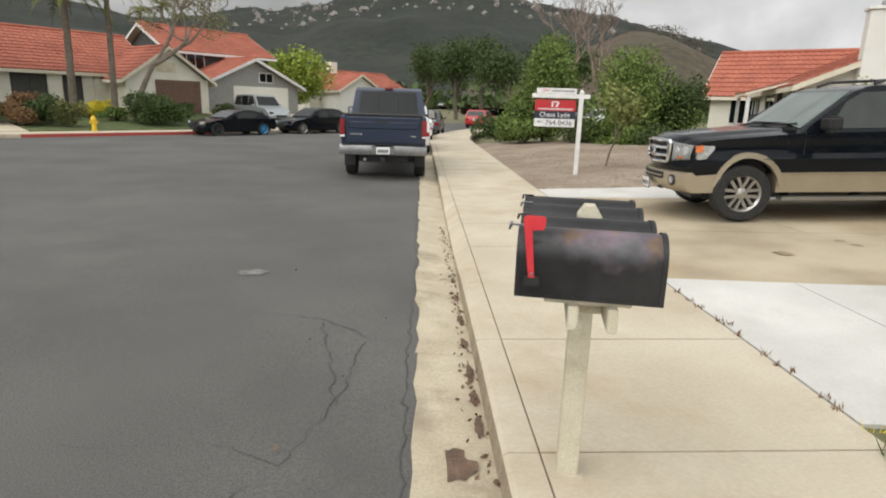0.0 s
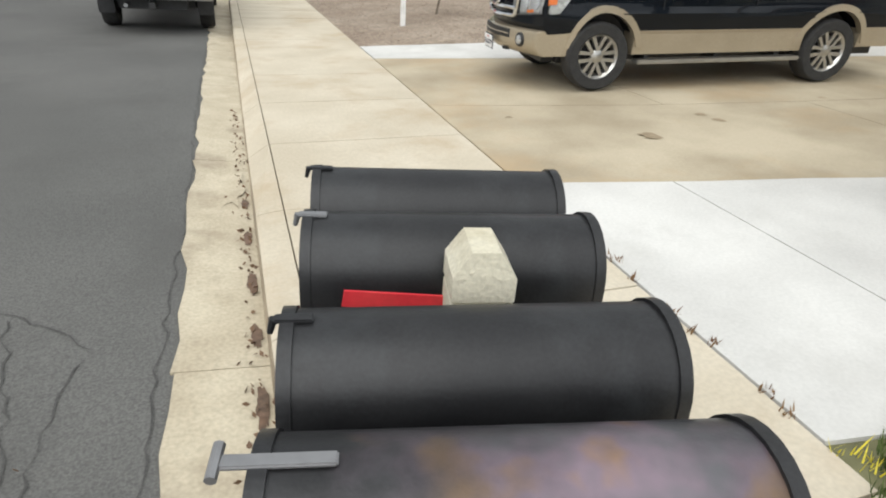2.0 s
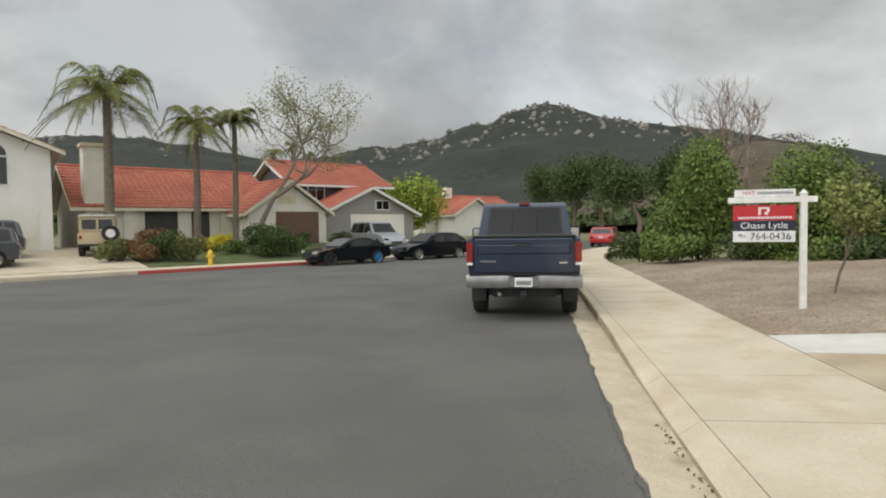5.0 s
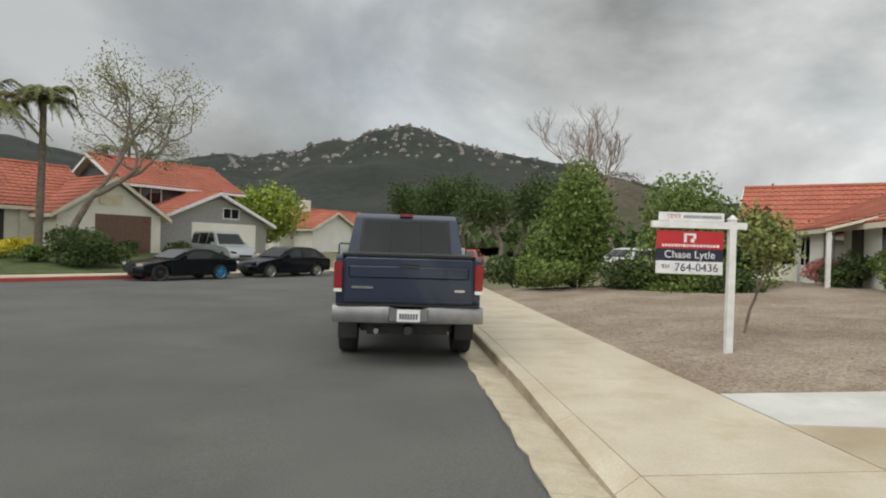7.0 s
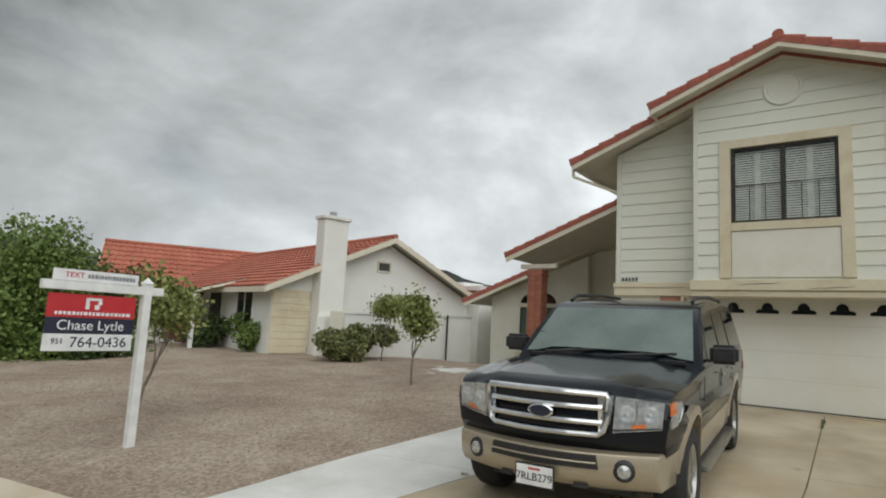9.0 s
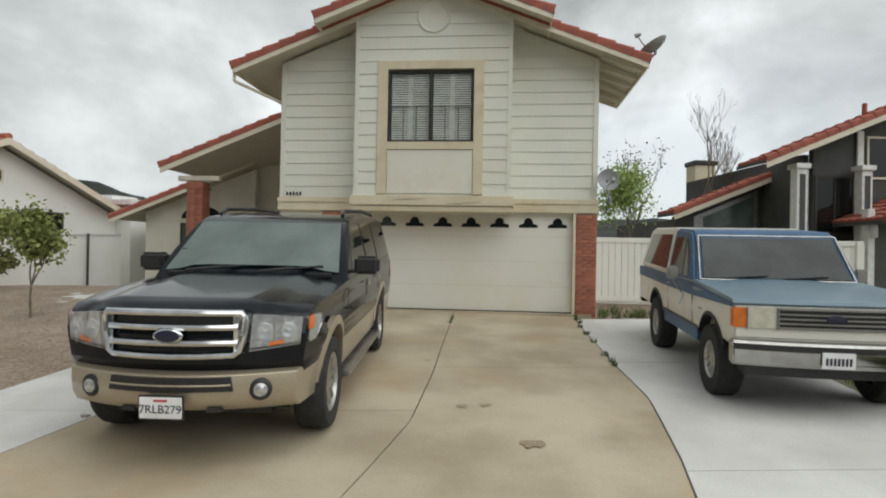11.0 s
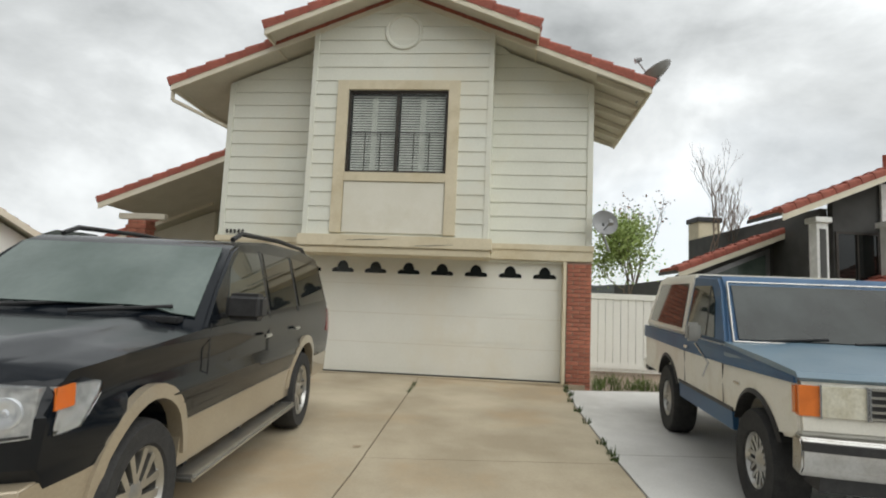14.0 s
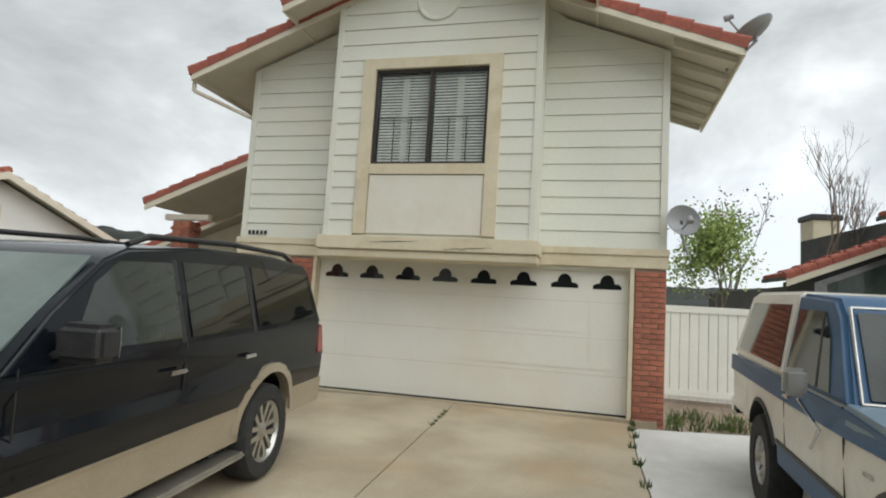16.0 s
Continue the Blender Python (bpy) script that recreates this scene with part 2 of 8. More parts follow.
def heat_worn(name):
    """Black enamel with one scorched patch on the top, grey to orange and violet, and dust round it."""
    m = mat(name, (0.012, 0.012, 0.013), (0.02, 0.02, 0.021), 0.38, 7, 160, 0.0004, stain=(0.03, 0.031, 0.033), stain_scale=4, spec=0.4, fine_amt=0.2)
    n, l = m.node_tree.nodes, m.node_tree.links
    p = n["Principled BSDF"]
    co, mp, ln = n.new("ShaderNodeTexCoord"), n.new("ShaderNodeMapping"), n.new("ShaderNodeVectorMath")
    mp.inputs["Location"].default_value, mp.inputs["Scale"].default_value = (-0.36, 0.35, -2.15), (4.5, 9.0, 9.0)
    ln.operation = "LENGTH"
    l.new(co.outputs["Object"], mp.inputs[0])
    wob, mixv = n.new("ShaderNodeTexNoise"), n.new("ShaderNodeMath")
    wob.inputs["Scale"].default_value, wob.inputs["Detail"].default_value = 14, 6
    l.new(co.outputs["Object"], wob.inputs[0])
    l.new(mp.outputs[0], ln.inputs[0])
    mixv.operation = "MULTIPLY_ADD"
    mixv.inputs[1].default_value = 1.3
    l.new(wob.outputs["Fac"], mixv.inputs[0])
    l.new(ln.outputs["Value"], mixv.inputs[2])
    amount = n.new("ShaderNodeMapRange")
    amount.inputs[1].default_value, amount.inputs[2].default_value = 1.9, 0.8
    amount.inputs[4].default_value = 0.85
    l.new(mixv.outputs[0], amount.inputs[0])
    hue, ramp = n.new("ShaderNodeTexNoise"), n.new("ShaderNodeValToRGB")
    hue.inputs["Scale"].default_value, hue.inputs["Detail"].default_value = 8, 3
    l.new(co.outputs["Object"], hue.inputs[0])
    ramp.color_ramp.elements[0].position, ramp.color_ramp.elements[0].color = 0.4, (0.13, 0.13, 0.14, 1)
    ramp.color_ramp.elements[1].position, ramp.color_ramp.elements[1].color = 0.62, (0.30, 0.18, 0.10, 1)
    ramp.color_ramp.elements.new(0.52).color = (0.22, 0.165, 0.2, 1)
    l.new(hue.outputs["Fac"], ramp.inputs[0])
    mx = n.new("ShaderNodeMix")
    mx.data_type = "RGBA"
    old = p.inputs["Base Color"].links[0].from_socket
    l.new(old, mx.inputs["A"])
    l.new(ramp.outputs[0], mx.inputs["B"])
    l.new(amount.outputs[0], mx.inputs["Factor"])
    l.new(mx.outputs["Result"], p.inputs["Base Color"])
    return m


M_BOXSHEEN = heat_worn("worn_black_enamel")
M_REDFLAG = mat("red_plastic", (0.62, 0.03, 0.045), (0.70, 0.055, 0.06), 0.4, 12, 90, fine_amt=0.06)
M_POST = mat("cream_painted_wood", (0.56, 0.52, 0.40), (0.63, 0.59, 0.47), 0.8, 9, 120, 0.003, stain=(0.42, 0.37, 0.25), stain_scale=6, fine_amt=0.1)
M_WHITE = mat("white_vinyl", (0.80, 0.80, 0.78), rough=0.4, fine_amt=0.02)
M_FENCE = mat("white_fence", (0.74, 0.73, 0.68), (0.78, 0.77, 0.72), 0.7, 2, 30, fine_amt=0.04)
M_SIGNRED = mat("sign_red", (0.48, 0.02, 0.03), (0.5, 0.03, 0.035), 0.4, fine_amt=0.02)
M_SIGNNAVY = mat("sign_navy", (0.02, 0.022, 0.045), rough=0.4, fine_amt=0.02)
M_SIGNWHITE = mat("sign_white", (0.82, 0.82, 0.82), rough=0.4, fine_amt=0.02)
M_CHROME = mat("chrome", (0.72, 0.73, 0.74), rough=0.12, metal=1.0, fine_amt=0.03)
M_ALLOY = mat("alloy", (0.52, 0.51, 0.48), rough=0.3, metal=0.9, fine_amt=0.05)
M_TYRE = mat("tyre_rubber", (0.018, 0.018, 0.018), (0.03, 0.029, 0.028), 0.85, 15, 90, 0.002)
M_BLACKPLASTIC = mat("black_plastic", (0.015, 0.015, 0.016), (0.024, 0.024, 0.025), 0.5, 20, 100)
M_DARKPAINT = mat("black_car_paint", (0.004, 0.006, 0.009), (0.006, 0.008, 0.011), 0.2, 2, 50, coat=0.3, spec=0.12, fine_amt=0.05)
M_TANPAINT = mat("champagne_car_paint", (0.36, 0.305, 0.22), (0.40, 0.34, 0.25), 0.3, 2, 60, metal=0.35, coat=0.6, fine_amt=0.06)
M_BLUEPAINT = mat("blue_car_paint", (0.014, 0.026, 0.056), (0.018, 0.032, 0.066), 0.28, 2, 50, coat=0.9, metal=0.2, fine_amt=0.05)
M_BRONCOBLUE = mat("faded_blue_paint", (0.022, 0.075, 0.165), (0.034, 0.10, 0.2), 0.45, 1.6, 60, coat=0.1, spec=0.3, stain=(0.04, 0.11, 0.2), stain_scale=1.6, fine_amt=0.06)
M_BRONCOHOOD = mat("chalky_blue_paint", (0.10, 0.17, 0.225), (0.155, 0.225, 0.275), 0.42, 1.4, 60, coat=0.3, stain=(0.10, 0.19, 0.27), stain_scale=1.5, fine_amt=0.06)
M_BRONCOCREAM = mat("cream_car_paint", (0.75, 0.73, 0.65), (0.79, 0.77, 0.69), 0.38, 2, 60, coat=0.3, stain=(0.58, 0.53, 0.41), stain_scale=2.0, fine_amt=0.04)
M_SILVER = mat("silver_car_paint", (0.42, 0.46, 0.48), rough=0.28, metal=0.5, coat=0.7, fine_amt=0.04)
M_WHITECAR = mat("white_car_paint", (0.76, 0.77, 0.77), rough=0.28, coat=0.7, fine_amt=0.03)
M_REDCAR = mat("red_car_paint", (0.45, 0.02, 0.025), rough=0.28, coat=0.7, fine_amt=0.04)
M_GREYCAR = mat("grey_car_paint", (0.075, 0.08, 0.09), rough=0.28, coat=0.8, metal=0.3, fine_amt=0.04)
M_JEEPTAN = mat("tan_truck_paint", (0.50, 0.40, 0.25), (0.56, 0.46, 0.30), 0.5, 2, 40, fine_amt=0.06)
# opaque pane: pale green base adds sky reflection as colour to the coat's own
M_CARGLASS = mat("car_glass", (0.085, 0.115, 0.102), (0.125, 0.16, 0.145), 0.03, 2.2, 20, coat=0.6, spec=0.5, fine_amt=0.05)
M_OLDGLASS = mat("old_car_glass", (0.008, 0.012, 0.011), (0.035, 0.045, 0.043), 0.04, 1.6, 20, coat=0.12, spec=0.4, fine_amt=0.05)
M_SIDEGLASS = mat("side_glass", (0.022, 0.028, 0.024), (0.035, 0.042, 0.036), 0.04, 2.2, 20, coat=0.3, spec=0.45, fine_amt=0.05)
M_PRIVACY = mat("privacy_glass", (0.006, 0.008, 0.008), (0.011, 0.013, 0.012), 0.04, 1.5, 20, coat=0.25, spec=0.45, fine_amt=0.05)
M_BRIGHT = mat("bright_trim", (0.74, 0.77, 0.80), rough=0.2, metal=0.65, fine_amt=0.03)
M_STEEL = mat("dull_steel", (0.33, 0.33, 0.335), rough=0.35, metal=0.7, fine_amt=0.08)
M_LAMP = mat("lamp_housing", (0.66, 0.67, 0.66), (0.40, 0.41, 0.41), 0.22, 22, 60, metal=0.6, fine_amt=0.1)
M_OLDCHROME = mat("aged_chrome", (0.46, 0.46, 0.45), (0.36, 0.35, 0.33), 0.2, 6, 60, metal=1.0, fine_amt=0.08)
M_CLOUDED = mat("clouded_lamp", (0.50, 0.47, 0.36), (0.62, 0.6, 0.5), 0.25, 14, 60, coat=0.6, fine_amt=0.1)
M_LENS = glass("lamp_lens", (0.95, 0.95, 0.95), 0.04)
M_ORANGE = mat("orange_lens", (0.75, 0.19, 0.03), rough=0.2, coat=0.8, fine_amt=0.03)
M_TAIL = mat("red_lens", (0.28, 0.008, 0.012), rough=0.2, coat=0.8, fine_amt=0.03)
M_BLUEWHEEL = mat("blue_wheel_paint", (0.03, 0.25, 0.5), rough=0.3, coat=0.5)
M_GREYSIDING = mat("grey_siding", (0.06, 0.06, 0.058), (0.08, 0.08, 0.077), 0.8, 2, 30, fine_amt=0.06)
M_BARK = mat("bark", (0.13, 0.105, 0.08), (0.20, 0.165, 0.13), 0.95, 6, 40, 0.01)
M_LEAF = leafy("green_leaves", (0.085, 0.135, 0.032), (0.175, 0.235, 0.06))
M_LEAF_DARK = leafy("dark_leaves", (0.04, 0.066, 0.022), (0.08, 0.115, 0.035))
M_LEAF_LIME = leafy("lime_leaves", (0.16, 0.23, 0.035), (0.32, 0.38, 0.06))
M_LEAF_OLIVE = leafy("olive_leaves", (0.10, 0.12, 0.045), (0.20, 0.20, 0.08))
M_LEAF_PALE = leafy("pale_new_leaves", (0.19, 0.205, 0.085), (0.33, 0.33, 0.15))
M_LEAF_CITRUS = leafy("citrus_leaves", (0.12, 0.155, 0.045), (0.28, 0.30, 0.10))
M_LEAF_PALM = leafy("palm_leaves", (0.07, 0.11, 0.035), (0.24, 0.22, 0.06))
M_TWIG = leafy("bare_twigs", (0.16, 0.12, 0.095), (0.26, 0.20, 0.16))
M_DRYLEAF = leafy("dry_leaves", (0.10, 0.06, 0.038), (0.19, 0.12, 0.075))
M_RUSSET = leafy("russet_leaves", (0.15, 0.075, 0.04), (0.24, 0.15, 0.07))
M_FLOWER = leafy("pink_flowers", (0.55, 0.16, 0.2), (0.7, 0.4, 0.3))
M_YELLOW = leafy("yellow_flowers", (0.6, 0.5, 0.03), (0.7, 0.6, 0.08))
M_LEAF_FRESH = leafy("fresh_leaves", (0.20, 0.28, 0.08), (0.36, 0.45, 0.16))
M_GRASS = leafy("grass_blades", (0.05, 0.08, 0.02), (0.13, 0.165, 0.05))
M_LAWN = mat("lawn", (0.07, 0.10, 0.03), (0.105, 0.13, 0.05), 0.95, 1.5, 40, 0.01, fine_amt=0.3)
M_REDKERB = mat("red_kerb_paint", (0.45, 0.06, 0.05), (0.36, 0.07, 0.06), 0.7, 3)
M_HYDRANT = mat("yellow_hydrant_paint", (0.75, 0.5, 0.03), rough=0.5)
M_DISH = mat("grey_dish", (0.27, 0.275, 0.28), (0.32, 0.325, 0.33), 0.5, 4, fine_amt=0.08)
M_ROCK = mat("granite_boulder", (0.20, 0.185, 0.165), (0.28, 0.265, 0.24), 0.95, 0.05, 0.6, fine_amt=0.3)


# ---- mesh tools ----
def part(name, bm, material, parent=None, label="", m=None, smooth=False):
    """Links a bmesh as one mesh object, under parent if one is given."""
    me = bpy.data.meshes.new(name)
    bm.normal_update()
    bm.to_mesh(me)
    bm.free()
    return part_of(name, me, material, parent, label, m, smooth)


def part_of(name, me, material, parent=None, label="", m=None, smooth=False):
    if material and not me.materials:
        me.materials.append(material)
    if smooth:
        me.polygons.foreach_set("use_smooth", [True] * len(me.polygons))
        me.set_sharp_from_angle(angle=radians(38))
    ob = new(name, me)
    if parent:
        ob.parent = parent
    if m is not None:
        ob.matrix_basis = m
    if label:
        ob["label"] = label
    return ob


def thing(name, m, label, category, group="", kind=""):
    ob = new(name)
    ob.empty_display_size = 0.1
    ob.matrix_basis = m
    return tagged(ob, label, category, group, kind)


def box(bm, x0, x1, y0, y1, z0, z1, bev=0.0, seg=2):
    m = Matrix.Translation(((x0 + x1) / 2, (y0 + y1) / 2, (z0 + z1) / 2)) @ Matrix.Diagonal((abs(x1 - x0), abs(y1 - y0), abs(z1 - z0), 1))
    vs = bmesh.ops.create_cube(bm, size=1, matrix=m)["verts"]
    if bev:
        es = list({e for v in vs for e in v.link_edges})
        bmesh.ops.bevel(bm, geom=es, offset=bev, segments=seg, affect="EDGES", clamp_overlap=True)
    return bm


def boxed(x0, x1, y0, y1, z0, z1, bev=0.0, seg=2):
    return box(bmesh.new(), x0, x1, y0, y1, z0, z1, bev, seg)


def rod(bm, p0, p1, r0, r1=None, seg=10):
    p0, p1 = Vector(p0), Vector(p1)
    d = p1 - p0
    m = Matrix.Translation((p0 + p1) / 2) @ d.to_track_quat("Z", "Y").to_matrix().to_4x4()
    bmesh.ops.create_cone(bm, cap_ends=True, segments=seg, radius1=r0, radius2=r0 if r1 is None else r1, depth=d.length, matrix=m)
    return bm


def slab(bm, pts, offset):
    """A plate: the polygon pts (3D, in order) and its copy moved by offset, closed round the rim."""
    o = Vector(offset)
    a = [bm.verts.new(Vector(p)) for p in pts]
    b = [bm.verts.new(Vector(p) + o) for p in pts]
    n = len(pts)
    bm.faces.new(a)
    bm.faces.new(b[::-1])
    for i in range(n):
        bm.faces.new((a[i], b[i], b[(i + 1) % n], a[(i + 1) % n]))
    bmesh.ops.recalc_face_normals(bm, faces=bm.faces[:])
    return bm


def lathe(bm, prof, seg=28, m=None):
    """Turns (radius, y) pairs round the y axis."""
    rings = []
    for k in range(seg):
        a = 2 * math.pi * k / seg
        rings.append([bm.verts.new((m or Matrix()) @ Vector((r * math.cos(a), y, r * math.sin(a)))) for r, y in prof])
    for k in range(seg):
        p, q = rings[k], rings[(k + 1) % seg]
        for i in range(len(prof) - 1):
            bm.faces.new((p[i], p[i + 1], q[i + 1], q[i]))
    for i, rev in ((0, False), (-1, True)):
        if prof[i][0] > 1e-4 and prof[0] != prof[-1]:
            f = [r[i] for r in rings]
            bm.faces.new(f[::-1] if rev else f)
    bmesh.ops.recalc_face_normals(bm, faces=bm.faces[:])
    return bm


def loft(prof, ny, place):
    """Sweeps a closed (x, z) outline across s = -1..1; place(x, s, z) gives each point."""
    bm = bmesh.new()
    steps = [math.sin(math.pi * (k / (ny - 1) - 0.5)) for k in range(ny)]
    rows = [[bm.verts.new(place(x, s, z)) for x, z in prof] for s in steps]
    n = len(prof)
    for a, b in zip(rows, rows[1:]):
        for i in range(n):
            bm.faces.new((a[i], a[(i + 1) % n], b[(i + 1) % n], b[i]))
    caps = [bm.faces.new(rows[0]), bm.faces.new(rows[-1][::-1])]
    bmesh.ops.recalc_face_normals(bm, faces=bm.faces[:])
    return bm


def lettering(name, text, size, material, parent, m, label="", depth=0.002):
    cu = bpy.data.curves.new(name, "FONT")
    cu.body, cu.size, cu.extrude, cu.align_x, cu.align_y = text, size, depth, "CENTER", "CENTER"
    tmp = bpy.data.objects.new(name, cu)
    me = bpy.data.meshes.new_from_object(tmp)
    bpy.data.objects.remove(tmp)
    return part_of(name, me, material, parent, label, m)


def cloud_of(verts, faces, name):
    me = bpy.data.meshes.new(name)
    me.from_pydata(verts, [], faces)
    return me


def leaf_mesh(name, centres, size, rng, stretch=1.6, droop=0.0):
    """Many small four-cornered leaves, one at each centre, turned every way."""
    n = len(centres)
    c = np.asarray(centres, float)
    u = rng.normal(size=(n, 3))
    u[:, 2] -= droop
    u /= np.linalg.norm(u, axis=1)[:, None]
    w = rng.normal(size=(n, 3))
    w -= (w * u).sum(1)[:, None] * u
    w /= np.linalg.norm(w, axis=1)[:, None]
    s = size * rng.uniform(0.6, 1.3, (n, 1))
    a, b = u * s * stretch / 2, w * s / 2
    v = np.stack([c - a, c + b, c + a, c - b], 1).reshape(-1, 3)
    f = np.arange(4 * n).reshape(-1, 4)
    return cloud_of(v.tolist(), f.tolist(), name)


# ---- lie of the land ----
def lerp_table(v, xs, zs):
    return float(np.interp(v, xs, zs))


RIGHT_BACK = 3.2
L_ORIGIN, L_TURN = Vector((-14.2, 26.6)), 48.6
L_U = Vector((math.cos(radians(L_TURN)), math.sin(radians(L_TURN))))
L_V = Vector((-L_U.y, L_U.x))


def bend(y):
    """How far the street has swung to the right at y."""
    return 0.0 if y < 29 else (y - 29) ** 2 / 80


def yard(x, y):
    """Height of the yards on the walked side."""
    d = x - bend(y)
    z = lerp_table(d, [-400, 3.2, 5.5, 8.8, 12.0, 12.5, 30, 3000], [0.03, 0.03, 0.19, 0.345, 0.485, 0.53, 0.8, 1.0])
    if y < 2:
        z += 0.07 * min(2 - y, 3) * min(1, max(0, (d - 3.2) / 3))
    return z


def far_side(x, y):
    """Distance behind the kerb across the street."""
    return (Vector((x, y)) - L_ORIGIN).dot(L_V)


def far_yard(v):
    return lerp_table(v, [-1, 0, 1.7, 9.5, 40, 3000], [-0.2, 0.02, 0.06, 0.75, 1.2, 2.0])


def sheet(name, xs, ys, height, material, label, category="", kind="structure", keep=None):
    bm = bmesh.new()
    grid = [[bm.verts.new((x, y, height(x, y))) for y in ys] for x in xs]
    for i in range(len(xs) - 1):
        for j in range(len(ys) - 1):
            if keep is None or keep((xs[i] + xs[i + 1]) / 2, (ys[j] + ys[j + 1]) / 2):
                bm.faces.new((grid[i][j], grid[i + 1][j], grid[i + 1][j + 1], grid[i][j + 1]))
    bmesh.ops.delete(bm, geom=[v for v in bm.verts if not v.link_faces], context="VERTS")
    ob = part(name, bm, material, smooth=True)
    return tagged(ob, label, category, kind=kind)


def span(a, b, step):
    n = max(1, int(round((b - a) / step)))
    return [a + (b - a) * i / n for i in range(n + 1)]


far_steps = [-3500, -1500, -700, -300, -150] + span(-90, 90, 6) + [150, 300, 700, 1500, 3500]


def base_height(x, y):
    z = -0.34
    if x - bend(y) > 4:
        z = yard(x, y) - (0.7 if x < 34 and -40 < y < 60 else 0.12)
    v = far_side(x, y)
    if v > 2 and x < 0:
        z = max(z, far_yard(v) - 0.3)
    return z


sheet("ground", far_steps, far_steps, base_height, M_GROUND, "dry green and brown valley floor", "ground")

# road: one sheet from the near gutter to the far kerb, lightly crowned
road_ys = span(-60, 20, 5) + span(22, 110, 3)
bm = bmesh.new()
prev = None
for y in road_ys:
    r = 0.74 + bend(y)
    # far kerb line x at this y, then parallel to the near one
    xl = (L_ORIGIN + L_U * ((y - L_ORIGIN.y) / L_U.y)).x
    xl = max(-70.0, xl)
    xl = min(xl, r - 10.6)
    row = [bm.verts.new((xl + (r - xl) * k / 6, y, -0.13 + 0.05 * math.sin(math.pi * k / 6))) for k in range(7)]
    if prev:
        for k in range(6):
            bm.faces.new((prev[k], prev[k + 1], row[k + 1], row[k]))
    prev = row
road = tagged(part("road", bm, M_ASPHALT, smooth=True), "grey worn asphalt street with fine cracks", "road", kind="structure")


def ribbon(name, ys, left, right, zl, zr, material, label, thick=0.25, parent=None, wobble=0.0, kind="structure", category=""):
    """A long strip between two x lines that follows the street's bend."""
    bm = bmesh.new()
    rng = random.Random(name + str(ys[0]))
    rows = []
    for y in ys:
        b = bend(y)
        dx = rng.uniform(-wobble, wobble)
        rows.append([bm.verts.new(p) for p in ((left + b + dx, y, zl), (right + b, y, zr), (right + b, y, zr - thick), (left + b + dx, y, zl - thick))])
    for p, q in zip(rows, rows[1:]):
        for i in range(4):
            bm.faces.new((p[i], p[(i + 1) % 4], q[(i + 1) % 4], q[i]))
    bm.faces.new(rows[0])
    bm.faces.new(rows[-1][::-1])
    bmesh.ops.recalc_face_normals(bm, faces=bm.faces[:])
    ob = part(name, bm, material, parent, "" if parent else label)
    return ob if parent else tagged(ob, label, category or name, kind=kind)


# gutter pan, kerb and pavement slabs on the walked side
gutter = thing("gutter", pose(0, 0, 0), "tan concrete gutter pan with rust-stained joints", "gutter", kind="structure")
kerb = thing("kerb", pose(0, 0, 0), "worn tan concrete kerb that dips at driveways", "kerb", kind="structure")
pavement = thing("pavement", pose(0, 0, 0), "tan concrete pavement with scored joints", "pavement", kind="structure")


def kerb_top(y):
    """The kerb is full height away from the driveways and dips at them."""
    return lerp_table(y, [-40, 5.4, 6.9, 11.0, 12.5, 120], [0.0, 0.0, -0.11, -0.11, 0.0, 0.0])


first_joint = 4.2
joint_ys = [first_joint + 1.5 * k for k in range(-24, 44)]
rng = random.Random(4)
for a, b in zip(joint_ys, joint_ys[1:]):
    tilt = rng.uniform(-0.004, 0.004)
    # pavement slab
    bm = bmesh.new()
    b0, b1 = bend(a), bend(b)
    g = 0.006
    slab(bm, [(1.345 + b0, a + g, tilt), (RIGHT_BACK - g + b0, a + g, 0.03 + tilt), (RIGHT_BACK - g + b1, b - g, 0.03), (1.345 + b1, b - g, 0)], (0, 0, -0.12))
    part("slab", bm, M_WALK, pavement)
    # kerb stone
    bm = bmesh.new()
    z0, z1 = kerb_top(a), kerb_top(b)
    pa = [(1.135, -0.155), (1.15, z0 - 0.02), (1.175, z0), (1.335, 0.0), (1.335, -0.3), (1.135, -0.3)]
    pb = [(1.135, -0.155), (1.15, z1 - 0.02), (1.175, z1), (1.335, 0.0), (1.335, -0.3), (1.135, -0.3)]
    A = [bm.verts.new((x + b0, a + 0.004, z)) for x, z in pa]
    B = [bm.verts.new((x + b1, b - 0.004, z)) for x, z in pb]
    bm.faces.new(A)
    bm.faces.new(B[::-1])
    for i in range(6):
        bm.faces.new((A[i], B[i], B[(i + 1) % 6], A[(i + 1) % 6]))
    bmesh.ops.recalc_face_normals(bm, faces=bm.faces[:])
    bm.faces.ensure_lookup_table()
    # faces towards the street take the darker tone with the painted-in shade
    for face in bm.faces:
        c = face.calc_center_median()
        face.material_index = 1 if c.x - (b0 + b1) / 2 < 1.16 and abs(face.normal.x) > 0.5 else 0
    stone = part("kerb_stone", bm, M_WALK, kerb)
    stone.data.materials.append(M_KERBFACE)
for k, (a, b) in enumerate(zip(joint_ys[::2], joint_ys[2::2])):
    ys = span(a + 0.004, b - 0.004, 0.25)
    ribbon("gutter_pan", ys, 0.70, 1.14, -0.115, -0.155, M_GUTTER, "", 0.12, gutter, wobble=0.025 if -5 < a < 20 else 0.0)
